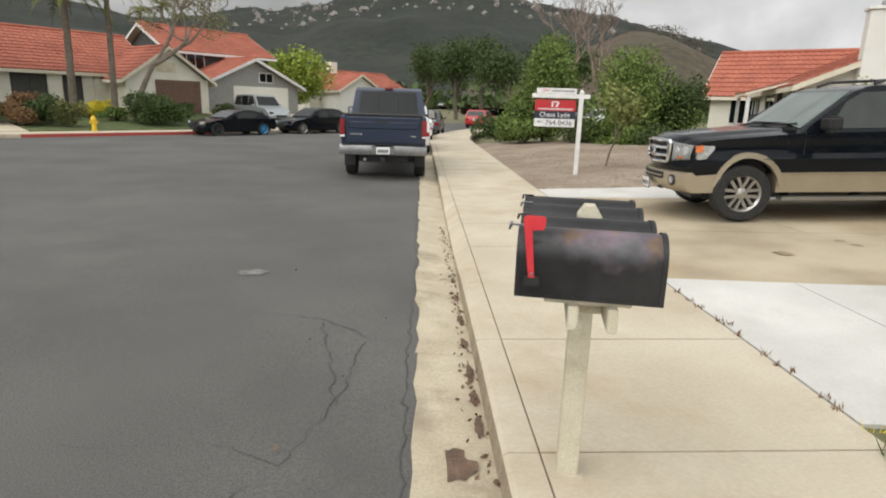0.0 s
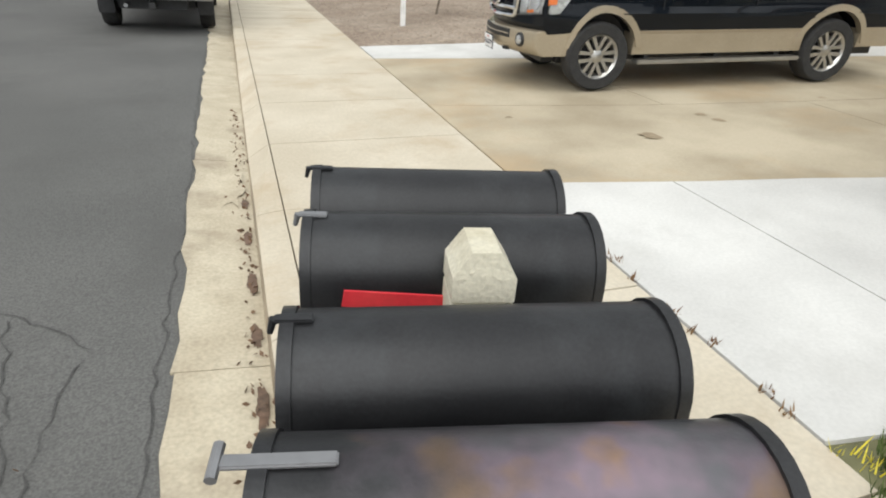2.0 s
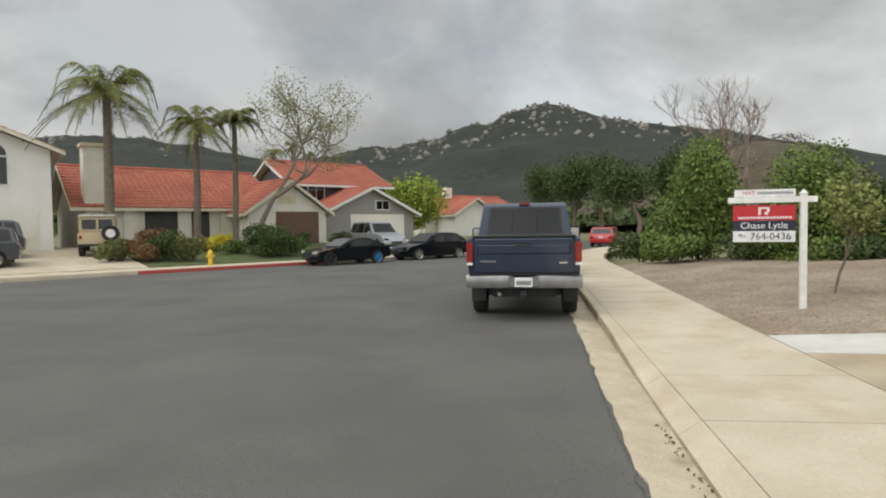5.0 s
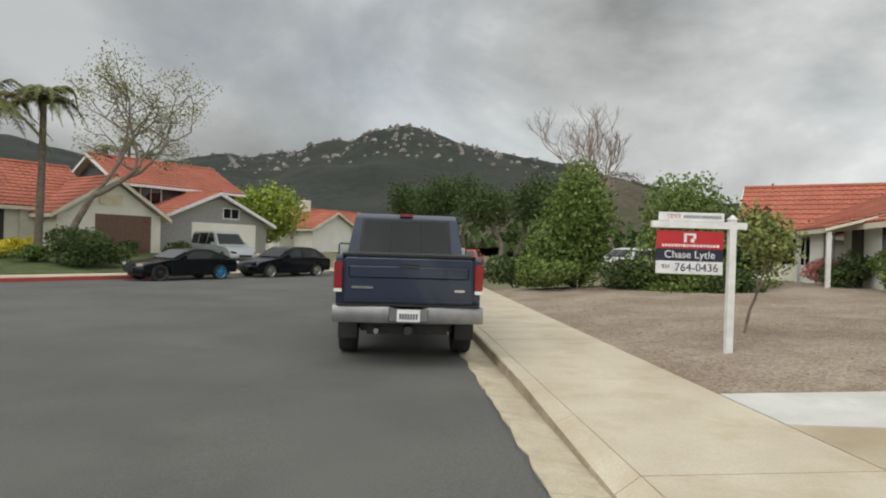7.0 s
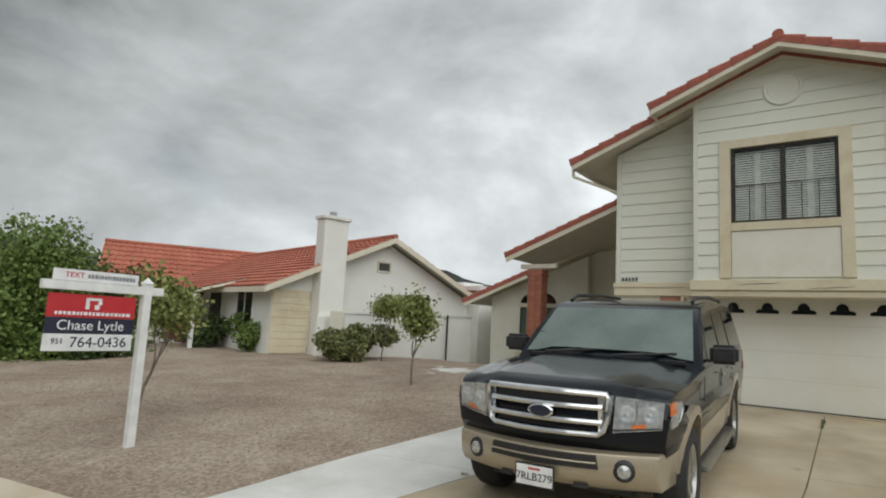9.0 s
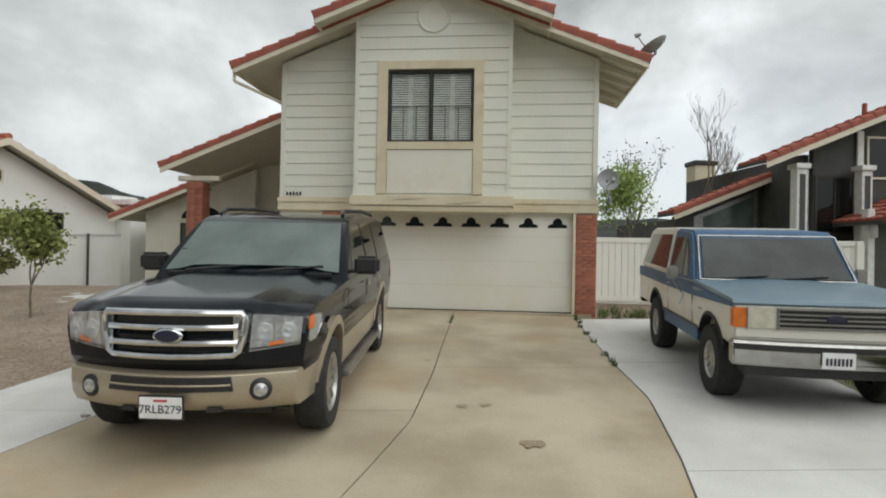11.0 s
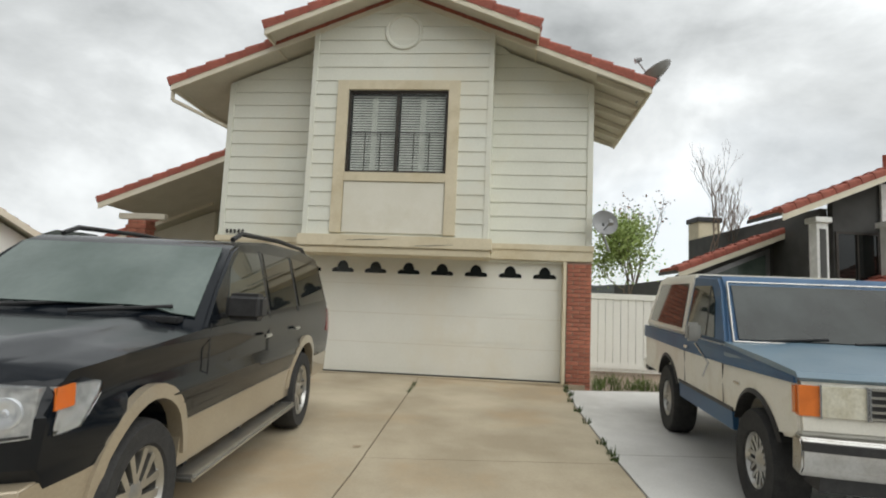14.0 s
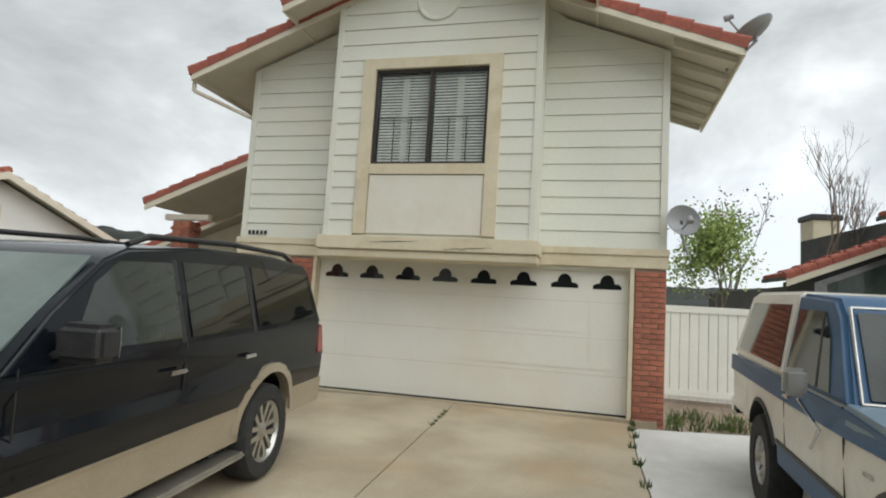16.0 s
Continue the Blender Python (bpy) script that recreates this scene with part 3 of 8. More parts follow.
# soil in the joints, under the slabs
for nm, l, r, z in (("joint_fill", 1.32, 1.36, -0.03), ("joint_bed", 1.3, 3.3, -0.025)):
    ribbon(nm, span(-30, 100, 3), l, r, z if nm == "joint_fill" else z, z + (0.0 if nm == "joint_fill" else 0.025), M_JOINT, "dark dirt in the pavement joints", 0.05, category="soil")

# driveway slabs, each poured piece on its own
driveway = thing("driveway", pose(0, 0, 0), "tan stained concrete driveway with a long centre seam", "driveway", kind="structure")
new_drive = thing("side_driveway", pose(0, 0, 0), "pale new concrete side driveway", "driveway", kind="structure")


def strip(x0, x1, low, high, n=16, lift=0.0, thick=0.1):
    """A slab from x0 to x1 between the lines y = low(x) and y = high(x)."""
    bm = bmesh.new()
    rows = []
    for i in range(n + 1):
        x = x0 + (x1 - x0) * i / n
        pts = [(x, low(x)), (x, high(x))]
        rows.append([bm.verts.new((*p, yard(*p) + lift)) for p in pts] + [bm.verts.new((*p, yard(*p) + lift - thick)) for p in pts[::-1]])
    for p, q in zip(rows, rows[1:]):
        for i in range(4):
            bm.faces.new((p[i], p[(i + 1) % 4], q[(i + 1) % 4], q[i]))
    bm.faces.new(rows[0])
    bm.faces.new(rows[-1][::-1])
    bmesh.ops.recalc_face_normals(bm, faces=bm.faces[:])
    return bm


def seam_y(x):
    return lerp_table(x, [3.2, 4.6, 6.25, 7.86, 10.35, 12.6], [5.84, 5.4, 4.97, 4.77, 4.39, 3.95])


def mid_y(x):
    return lerp_table(x, [3.2, 4.5, 5.5, 7.2, 11.4, 12.6], [8.36, 7.9, 7.57, 7.28, 6.69, 6.52])


def out_y(x):
    return lerp_table(x, [3.2, 5.8, 12.6], [11.3, 10.4, 9.2])


for a, b in ((3.21, 7.6), (7.612, 12.6)):
    part("slab", strip(a, b, lambda x: seam_y(x) + 0.008, lambda x: mid_y(x) - 0.008), M_DRIVE, driveway)
for a, b in ((3.21, 5.8), (5.812, 12.6)):
    part("slab", strip(a, b, lambda x: mid_y(x) + 0.008, out_y), M_DRIVE, driveway)


def edge_y(x):
    return lerp_table(x, [3.2, 12.6], [12.42, 10.7])


for a, b in ((3.21, 5.8), (5.81, 9.2), (9.21, 12.6)):
    part("slab", strip(a, b, lambda x: out_y(x) + 0.006, edge_y, lift=0.006), M_NEWSLAB, driveway, "pale new concrete border strip")
part("slab", strip(12.61, 17.5, lambda x: 9.5 + (x - 12.61) * 0.41, lambda x: 15.4 + (x - 12.61) * 0.2, lift=0.004), M_NEWSLAB, driveway, "pale concrete front walk")


def low_y(x):
    return lerp_table(x, [3.2, 12.6], [2.95, 1.3])


for a, b in ((3.21, 4.38), (4.392, 7.9), (7.912, 11.7)):
    part("slab", strip(a, b, low_y, lambda x: seam_y(x) - 0.008, lift=0.006), M_NEWSLAB, new_drive)
for line in (seam_y, mid_y, out_y):
    for a, b in ((3.2, 5.8), (5.8, 12.6)):
        tagged(part("joint_soil", strip(a, b, lambda x: line(x) - 0.05, lambda x: line(x) + 0.05, lift=-0.014, thick=0.05), M_JOINT), "dark dirt in the driveway joints", "soil", "driveway joints", "structure")

# gravel front yard, uneven, with scattered stones


def gravel_z(x, y):
    k = min(1.0, max(0.0, min(x - 3.25, y - edge_y(min(x, 12.6))) * 1.2))
    return yard(x, y) - 0.012 + 0.03 * k + k * 0.03 * noise.noise(Vector((x * 0.5, y * 0.5, 0))) + k * 0.012 * noise.noise(Vector((x * 2.5, y * 2.5, 3)))


def in_gravel(x, y):
    return x > RIGHT_BACK - 0.05 + bend(y) and y > edge_y(min(x, 12.6)) - 0.12 and x < 17.5 and y < 27


sheet("gravel_yard", span(3.1, 17.6, 0.2), span(10.0, 28, 0.2), gravel_z, M_GRAVEL, "brown gravel front yard with bare patches", "gravel", keep=in_gravel)
gz = np.random.default_rng(5)
vs, fs = [], []
while len(fs) < 2600 * 8:
    x, y = gz.uniform(3.3, 13), gz.uniform(10.9, 22)
    if not in_gravel(x, y):
        continue
    r = gz.uniform(0.008, 0.03)
    k = len(vs)
    c = np.array((x, y, gravel_z(x, y) + r * 0.2))
    for d in ((1, 0, 0), (0, 1, 0), (-1, 0, 0), (0, -1, 0), (0, 0, 0.7), (0, 0, -0.7)):
        vs.append((c + np.array(d) * r * gz.uniform(0.7, 1.3)).tolist())
    for i in range(4):
        fs += [(k + i, k + (i + 1) % 4, k + 4), (k + (i + 1) % 4, k + i, k + 5)]
pebbles = part_of("loose_stones", cloud_of(vs, fs, "loose_stones"), mat("loose_stone", (0.27, 0.21, 0.16), (0.38, 0.31, 0.25), 0.95, 3, 30))
tagged(pebbles, "small loose stones on the gravel yard", "gravel", kind="stuff")

# across the street: kerb, pavement, yards
FL = Matrix.Translation((L_ORIGIN.x, L_ORIGIN.y, 0)) @ pose(0, 0, 0, 0, 0, L_TURN)


def far_strip(name, u0, u1, v0, v1, z, material, label, category, thick=0.25):
    bm = bmesh.new()
    us = span(u0, u1, 2.0)
    vv = span(v0, v1, max(0.3, (v1 - v0) / 6))
    grid = [[bm.verts.new((u, v, z if z is not None else far_yard(v))) for v in vv] for u in us]
    for i in range(len(us) - 1):
        for j in range(len(vv) - 1):
            bm.faces.new((grid[i][j], grid[i + 1][j], grid[i + 1][j + 1], grid[i][j + 1]))
    ex = bmesh.ops.extrude_face_region(bm, geom=bm.faces[:])
    bmesh.ops.translate(bm, verts=[v for v in ex["geom"] if isinstance(v, bmesh.types.BMVert)], vec=(0, 0, -thick))
    bmesh.ops.recalc_face_normals(bm, faces=bm.faces[:])
    return tagged(part(name, bm, material, m=FL), label, category, kind="structure")


far_strip("far_kerb", -60, -2.0, 0, 0.16, 0.0, M_WALK, "tan concrete kerb across the street", "kerb")
far_strip("far_kerb", -2.0, 6.6, 0, 0.16, 0.0, M_REDKERB, "kerb painted faded red", "kerb")
far_strip("far_kerb", 6.6, 18, 0, 0.16, 0.0, M_WALK, "tan concrete kerb across the street", "kerb")
far_strip("far_pavement", -60, 18, 0.17, 1.7, 0.02, M_WALK, "pale tan concrete pavement across the street", "pavement", 0.2)
far_strip("far_driveway", -16, -1.2, 1.71, 11.5, None, M_WALK, "wide pale concrete driveway across the street", "driveway", 0.1)
far_strip("far_lawn", -1.1, 11.0, 1.72, 10, None, M_LAWN, "green lawn in front of the low house", "lawn", 0.1)
far_strip("far_driveway", 11.1, 18, 1.71, 11.5, None, M_WALK, "pale concrete driveway beside the lawn", "driveway", 0.1)

# ---- small marks on road and gutter ----
rng = random.Random(8)


def crack(name, pts, width, z, jitter=0.05):
    """A dark branching crack laid a few millimetres above the asphalt."""
    bm = bmesh.new()
    path = []
    for (x0, y0), (x1, y1) in zip(pts, pts[1:]):
        n = max(2, int(math.hypot(x1 - x0, y1 - y0) / 0.08))
        for i in range(n):
            f = i / n
            path.append((x0 + (x1 - x0) * f + rng.uniform(-jitter, jitter) * 0.5, y0 + (y1 - y0) * f + rng.uniform(-jitter, jitter) * 0.5))
    prev = None
    for i, (x, y) in enumerate(path):
        w = width * rng.uniform(0.3, 1.2)
        a, b = bm.verts.new((x - w, y - w * 0.3, z(x, y))), bm.verts.new((x + w, y + w * 0.3, z(x, y)))
        if prev:
            bm.faces.new((prev[0], prev[1], b, a))
        prev = (a, b)
    return tagged(part(name, bm, M_CRACK), "thin dark crack in the road surface", "crack", "road cracks", "structure")


def road_z(x, y):
    xl = min(max(-70.0, (L_ORIGIN + L_U * ((y - L_ORIGIN.y) / L_U.y)).x), 0.74 - 10.6)
    return -0.13 + 0.05 * math.sin(math.pi * (x - xl) / (0.74 - xl)) + 0.006


for pts in ([(-1.2, 2.9), (-0.35, 2.95), (0.0, 2.75), (0.22, 3.5), (0.3, 4.5)], [(0.3, 4.5), (-0.1, 4.9), (-0.65, 5.05), (-1.6, 4.9)], [(-0.1, 2.6), (-0.5, 2.1), (-1.2, 1.6)],
            [(0.66, 2.0), (0.62, 4.0), (0.68, 6.0), (0.66, 9.0), (0.68, 13.0)], [(0.2, 3.4), (0.05, 4.2), (-0.15, 4.9)]):
    crack("road_crack", pts, 0.0045, road_z)
# worn pale patch and stains


def blot(name, x, y, rx, ry, z, material, label, seed):
    r = random.Random(seed)
    bm = bmesh.new()
    k = 26
    c = bm.verts.new((x, y, z))
    ring = []
    for i in range(k):
        a = 2 * math.pi * i / k
        q = 0.75 + 0.45 * r.random()
        ring.append(bm.verts.new((x + rx * q * math.cos(a), y + ry * q * math.sin(a), z)))
    for i in range(k):
        bm.faces.new((c, ring[i], ring[(i + 1) % k]))
    return tagged(part(name, bm, material), label, "stain", "ground stains", "structure")


blot("worn_patch", -1.08, 6.27, 0.16, 0.12, road_z(-1.08, 6.27), M_PATCH, "pale scuffed patch on the asphalt", 1)
blot("oil_stain", 0.9, 2.78, 0.12, 0.16, -0.131, M_RUST, "dark oily stain in the gutter", 2)
for i, (yy, s) in enumerate(((3.55, 0.05), (3.9, 0.07), (4.45, 0.05), (5.0, 0.06), (5.6, 0.05), (6.2, 0.035), (3.2, 0.06))):
    blot("rust_stain", 1.085, yy, 0.03, s * 2.2, -0.145, M_RUST, "rust-brown silt at the kerb foot", 10 + i)
for i, (x, y, s) in enumerate(((5.0, 6.54, 0.17), (5.97, 7.04, 0.1), (6.01, 6.8, 0.1), (7.99, 7.3, 0.07), (3.9, 7.6, 0.06))):
    blot("drive_stain", x, y, s, s * 0.6, yard(x, y) + 0.0015, M_SPOT, "brown spot on the driveway concrete", 30 + i)


# ---- the house with the garage ----
HM = pose(12.42, 4.06, 0, 0, 0, -10)
house = thing("house", HM, "two-storey cream house with lap siding, garage and red tile roof", "house")
CY, HALF, WALL, BAY = 2.93, 3.42, -0.32, -0.88
SLOPE, EAVE_HALF = 0.395, 4.27
Z_EAVE, Z_BAND, Z_FLOOR = 5.66, 2.90, 0.5
RAISE = 0.05


def roof_z(dy, lift=0.0):
    return Z_EAVE + SLOPE * (EAVE_HALF - abs(dy)) + lift


def plate(parent, name, pts, off, material, label=""):
    return part(name, slab(bmesh.new(), pts, off), material, parent, label)


# walls: upper front in two stretches beside the bay, the sides and back
for y0, y1 in ((CY - HALF, CY - 1.62), (CY + 1.62, CY + HALF)):
    za, zb = roof_z(y0 - CY) - 0.12, roof_z(y1 - CY) - 0.12
    plate(house, "wall", [(WALL + 0.03, y0, 2.6), (WALL + 0.03, y1, 2.6), (WALL + 0.03, y1, zb), (WALL + 0.03, y0, za)], (0.2, 0, 0), M_SIDING)
for y0, s in ((CY - HALF, 1), (CY + HALF, -1)):
    part("wall", boxed(WALL + 0.24, 9.0, y0, y0 + s * 0.2, 0.3, roof_z(HALF) - 0.14), M_STUCCO, house)
part("wall", boxed(8.8, 9.0, CY - HALF + 0.21, CY + HALF - 0.21, 0.3, 5.7), M_STUCCO, house)
# lower front round the garage opening
for y0, y1 in ((CY - HALF, -0.03), (4.91, CY + HALF)):
    part("wall", boxed(WALL + 0.05, WALL + 0.23, y0, y1, 0.3, 2.6), M_STUCCO, house)
part("wall", boxed(WALL + 0.05, WALL + 0.23, -0.03, 4.91, 2.66, 2.9), M_STUCCO, house)

# bay: front wall round its window, cheeks, floor
WY0, WY1, WZ0, WZ1 = 2.08, 3.86, 4.03, 5.52
B0, B1 = CY - 1.62, CY + 1.62
for pts in ([(B0, 2.9), (WY0, 2.9), (WY0, WZ1), (B0, WZ1)], [(WY1, 2.9), (B1, 2.9), (B1, WZ1), (WY1, WZ1)], [(WY0, 2.9), (WY1, 2.9), (WY1, WZ0), (WY0, WZ0)],
            [(B0, WZ1), (B1, WZ1), (B1, roof_z(1.62, RAISE) - 0.1), (CY, roof_z(0, RAISE) - 0.1), (B0, roof_z(1.62, RAISE) - 0.1)]):
    plate(house, "bay_wall", [(BAY, y, z) for y, z in pts], (0.15, 0, 0), M_SIDING)
for y, s in ((B0, 1), (B1, -1)):
    part("bay_wall", boxed(BAY + 0.152, WALL + 0.02, y, y + s * 0.12, 2.9, roof_z(1.62, RAISE) - 0.12), M_SIDING, house)

# lap boards, each one proud of the next at its lower edge
BOARD = 0.252


def lap_board(x, y0, y1, z0, z1, top0=None, top1=None):
    bm = bmesh.new()
    t0, t1 = (top0 if top0 is not None else (y0, z1)), (top1 if top1 is not None else (y1, z1))
    f = [(x - 0.022, y0, z0), (x - 0.022, y1, z0), (x - 0.006, *t1), (x - 0.006, *t0)]
    b = [(x + 0.002, y0, z0), (x + 0.002, y1, z0), (x + 0.002, *t1), (x + 0.002, *t0)]
    F, B = [bm.verts.new(p) for p in f], [bm.verts.new(p) for p in b]
    bm.faces.new(F)
    bm.faces.new(B[::-1])
    for i in range(4):
        bm.faces.new((F[i], B[i], B[(i + 1) % 4], F[(i + 1) % 4]))
    bmesh.ops.recalc_face_normals(bm, faces=bm.faces[:])
    part("board", bm, M_SIDING, house)


def boards(x, y0, y1, lift, edge, skip=None):
    """Rows of boards from y0 to y1 up to the roof line."""
    z = Z_BAND + 0.02
    while True:
        z1 = z + BOARD - 0.004
        lim0 = EAVE_HALF - (z - Z_EAVE - lift + edge) / SLOPE
        lim1 = EAVE_HALF - (z1 - Z_EAVE - lift + edge) / SLOPE
        if lim0 <= 0.12:
            break
        a0, b0 = max(y0, CY - lim0), min(y1, CY + lim0)
        a1, b1 = max(y0, CY - max(lim1, 0.02)), min(y1, CY + max(lim1, 0.02))
        if b0 - a0 > 0.05:
            if skip and z < skip[3] and z1 > skip[2]:
                lap_board(x, a0, skip[0], z, z1)
                lap_board(x, skip[1], b0, z, z1)
            else:
                lap_board(x, a0, b0, z, z1, (min(a1, b1 - 0.01), z1), (max(b1, a1 + 0.01), z1))
        z += BOARD


TY0, TY1, TZ1 = WY0 - 0.2, WY1 + 0.2, WZ1 + 0.17
boards(WALL + 0.028, CY - HALF + 0.1, B0 - 0.0, 0, 0.14)
boards(WALL + 0.028, B1 + 0.0, CY + HALF - 0.1, 0, 0.14)
boards(BAY, B0 + 0.09, B1 - 0.09, RAISE, 0.14, (TY0, TY1, Z_BAND, TZ1))
# corner boards
for y, x in ((CY - HALF + 0.05, WALL + 0.02), (CY + HALF - 0.05, WALL + 0.02)):
    part("corner_board", boxed(x - 0.03, x + 0.012, y - 0.05, y + 0.05, Z_BAND, roof_z(HALF) - 0.15, 0.004), M_SIDING, house)
for y in (B0 + 0.045, B1 - 0.045):
    part("corner_board", boxed(BAY - 0.03, BAY + 0.001, y - 0.045, y + 0.045, Z_BAND, roof_z(1.6, RAISE) - 0.14, 0.004), M_SIDING, house)

# trim round window and the panel under it
for y0, y1, z0, z1 in ((TY0, WY0, Z_BAND + 0.06, TZ1), (WY1, TY1, Z_BAND + 0.06, TZ1), (WY0, WY1, WZ1, TZ1), (WY0, WY1, WZ0 - 0.16, WZ0)):
    part("window_trim", boxed(BAY - 0.05, BAY - 0.001, y0, y1, z0, z1, 0.006), M_TRIM, house)
part("panel", boxed(BAY - 0.03, BAY - 0.001, WY0 + 0.01, WY1 - 0.01, Z_BAND + 0.07, WZ0 - 0.17, 0.006), M_STUCCO, house, "smooth stucco panel with faint stains")
# round plaque near the ridge
bm = bmesh.new()
lathe(bm, [(0.0, 0.0), (0.27, 0.0), (0.29, 0.03), (0.33, 0.03), (0.34, 0.0), (0.34, -0.03), (0.0, -0.03)], 40, Matrix.Translation((BAY - 0.02, CY, 6.60)) @ pose(0, 0, 0, 0, 0, 90))
part("plaque", bm, M_SIDING, house, "round cream plaster plaque")
# bands
part("band", boxed(WALL - 0.05, WALL + 0.04, CY - HALF - 0.02, CY + HALF + 0.02, 2.64, Z_BAND, 0.01), M_TRIM, house, "tan wooden band")
part("band", boxed(WALL - 0.075, WALL - 0.052, CY - HALF - 0.03, CY + HALF + 0.03, 2.82, Z_BAND + 0.02, 0.006), M_TRIM, house, "tan wooden band")
part("bay_sill", boxed(BAY - 0.10, WALL - 0.08, B0 - 0.06, B1 + 0.06, 2.72, 2.92, 0.012), M_TRIM, house, "weathered tan wooden sill under the bay")
part("bay_sill", boxed(BAY - 0.06, WALL - 0.08, B0 - 0.03, B1 + 0.03, 2.60, 2.718, 0.012), M_TRIM, house, "weathered tan wooden sill under the bay")
for k, (ya, yb, zz) in enumerate(((3.0, 3.75, 2.86), (1.9, 2.6, 2.79))):
    bm = bmesh.new()
    rr = random.Random(k)
    n = 14
    prev = None
    for i in range(n + 1):
        y = ya + (yb - ya) * i / n
        z = zz - 0.035 * i / n + rr.uniform(-0.008, 0.008)
        h = 0.005 * math.sin(math.pi * i / n) + 0.0015
        a, b = bm.verts.new((BAY - 0.104, y, z - h)), bm.verts.new((BAY - 0.104, y, z + h))
        if prev:
            bm.faces.new((prev[0], prev[1], b, a))
        prev = (a, b)
    part("split", bm, M_CRACK, house, "dark split in the wooden sill")

# upper window: frame, sashes, panes, blinds, dim room behind
win = part("window", boxed(BAY + 0.02, BAY + 0.06, WY0, WY0 + 0.045, WZ0, WZ1), M_DARKFRAME, house, "dark bronze sliding window with white blinds")
for b in ((WY1 - 0.045, WY1, WZ0, WZ1), (WY0 + 0.046, WY1 - 0.046, WZ1 - 0.045, WZ1), (WY0 + 0.046, WY1 - 0.046, WZ0, WZ0 + 0.045), (2.945, 2.995, WZ0 + 0.046, WZ1 - 0.046)):
    part("frame", boxed(BAY + 0.0, BAY + 0.06, *b, 0.004), M_DARKFRAME, win)
for y0, y1, x in ((WY0 + 0.046, 2.944, 0.03), (2.996, WY1 - 0.046, 0.04)):
    pane = part("pane", boxed(BAY + x, BAY + x + 0.006, y0, y1, WZ0 + 0.046, WZ1 - 0.046), M_GLASS, win)
    pane.visible_shadow = False
    for f in (1 / 3, 2 / 3):
        y = y0 + (y1 - y0) * f
        part("glazing_bar", boxed(BAY + x + 0.012, BAY + x + 0.02, y - 0.008, y + 0.008, WZ0 + 0.046, WZ0 + 0.74), M_DARKFRAME, win)
    part("glazing_bar", boxed(BAY + x + 0.012, BAY + x + 0.02, y0, y1, WZ0 + 0.73, WZ0 + 0.75), M_DARKFRAME, win)
    k = 0
    z = WZ0 + 0.07
    while z < WZ1 - 0.06:
        bm = bmesh.new()
        c = 0.012
        slab(bm, [(BAY + 0.10 - c, y0 + 0.02, z), (BAY + 0.10 + c, y0 + 0.02, z + 0.034), (BAY + 0.10 + c, y1 - 0.02, z + 0.034), (BAY + 0.10 - c, y1 - 0.02, z)], (0, 0, -0.003))
        part("blind_slat", bm, M_BLIND, win)
        z += 0.047
    ym = (y0 + y1) / 2
    part("curtain_strip", boxed(BAY + 0.135, BAY + 0.145, ym - 0.05, ym + 0.05, WZ0 + 0.05, WZ1 - 0.1), M_BLIND, win, "pale curtain edge")
# dark sheet: the room's dimness is in its colour
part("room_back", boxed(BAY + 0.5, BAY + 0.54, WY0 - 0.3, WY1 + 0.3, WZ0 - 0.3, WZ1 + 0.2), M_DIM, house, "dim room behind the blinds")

# garage door: four rows of raised panels, a row of arched lights on top
door = part("garage_door", boxed(-0.2, -0.15, 0.0, 4.88, 0.56, 2.66), M_DOORPAINT, house, "white sectional garage door with arched top lights")
DW, DH = 4.88 / 8, 2.1 / 4
for r in range(4):
    if r:
        part("section_gap", boxed(-0.2035, -0.2, 0.0, 4.88, 0.56 + r * DH - 0.004, 0.56 + r * DH + 0.004), M_SOFFIT, door)
    for c in range(8):
        y0, y1, z0, z1 = c * DW + 0.06, (c + 1) * DW - 0.06, 0.56 + r * DH + 0.075, 0.56 + (r + 1) * DH - 0.075
        if r < 3:
            part("panel", boxed(-0.206, -0.199, y0, y1, z0, z1, 0.005, 2), M_DOORPAINT, door)
        else:
            yc = (y0 + y1) / 2
            pts = []
            for a in range(0, 181, 20):
                pts.append((yc + 0.105 * math.cos(radians(a)), z0 + 0.20 + 0.13 * math.sin(radians(a))))
            out = [(yc + 0.2, z0 + 0.12), (yc + 0.2, z0 + 0.17), (yc + 0.15, z0 + 0.20)] + pts + [(yc - 0.15, z0 + 0.20), (yc - 0.2, z0 + 0.17), (yc - 0.2, z0 + 0.12)]
            bm = bmesh.new()
            slab(bm, [(-0.206, y, z) for y, z in out], (0.006, 0, 0))
            lite = part("arched_light", bm, M_PRIVACY, door, "small dark arched pane")
part("door_frame", boxed(-0.36, -0.1, -0.06, -0.002, 0.5, 2.72, 0.004), M_TRIM, house)
part("door_frame", boxed(-0.36, -0.1, 4.882, 4.94, 0.5, 2.72, 0.004), M_TRIM, house)
part("door_frame", boxed(-0.34, -0.1, -0.0, 4.88, 2.662, 2.72, 0.004), M_TRIM, house)
part("door_seal", boxed(-0.21, -0.15, 0.0, 4.88, 0.535, 0.558), M_BLACKPLASTIC, house, "black rubber door seal")
tagged(part("garage_floor", boxed(-0.4, 9, -0.4, 6.2, 0.40, 0.535), M_DRIVE, m=HM), "concrete garage floor", "floor", kind="structure")

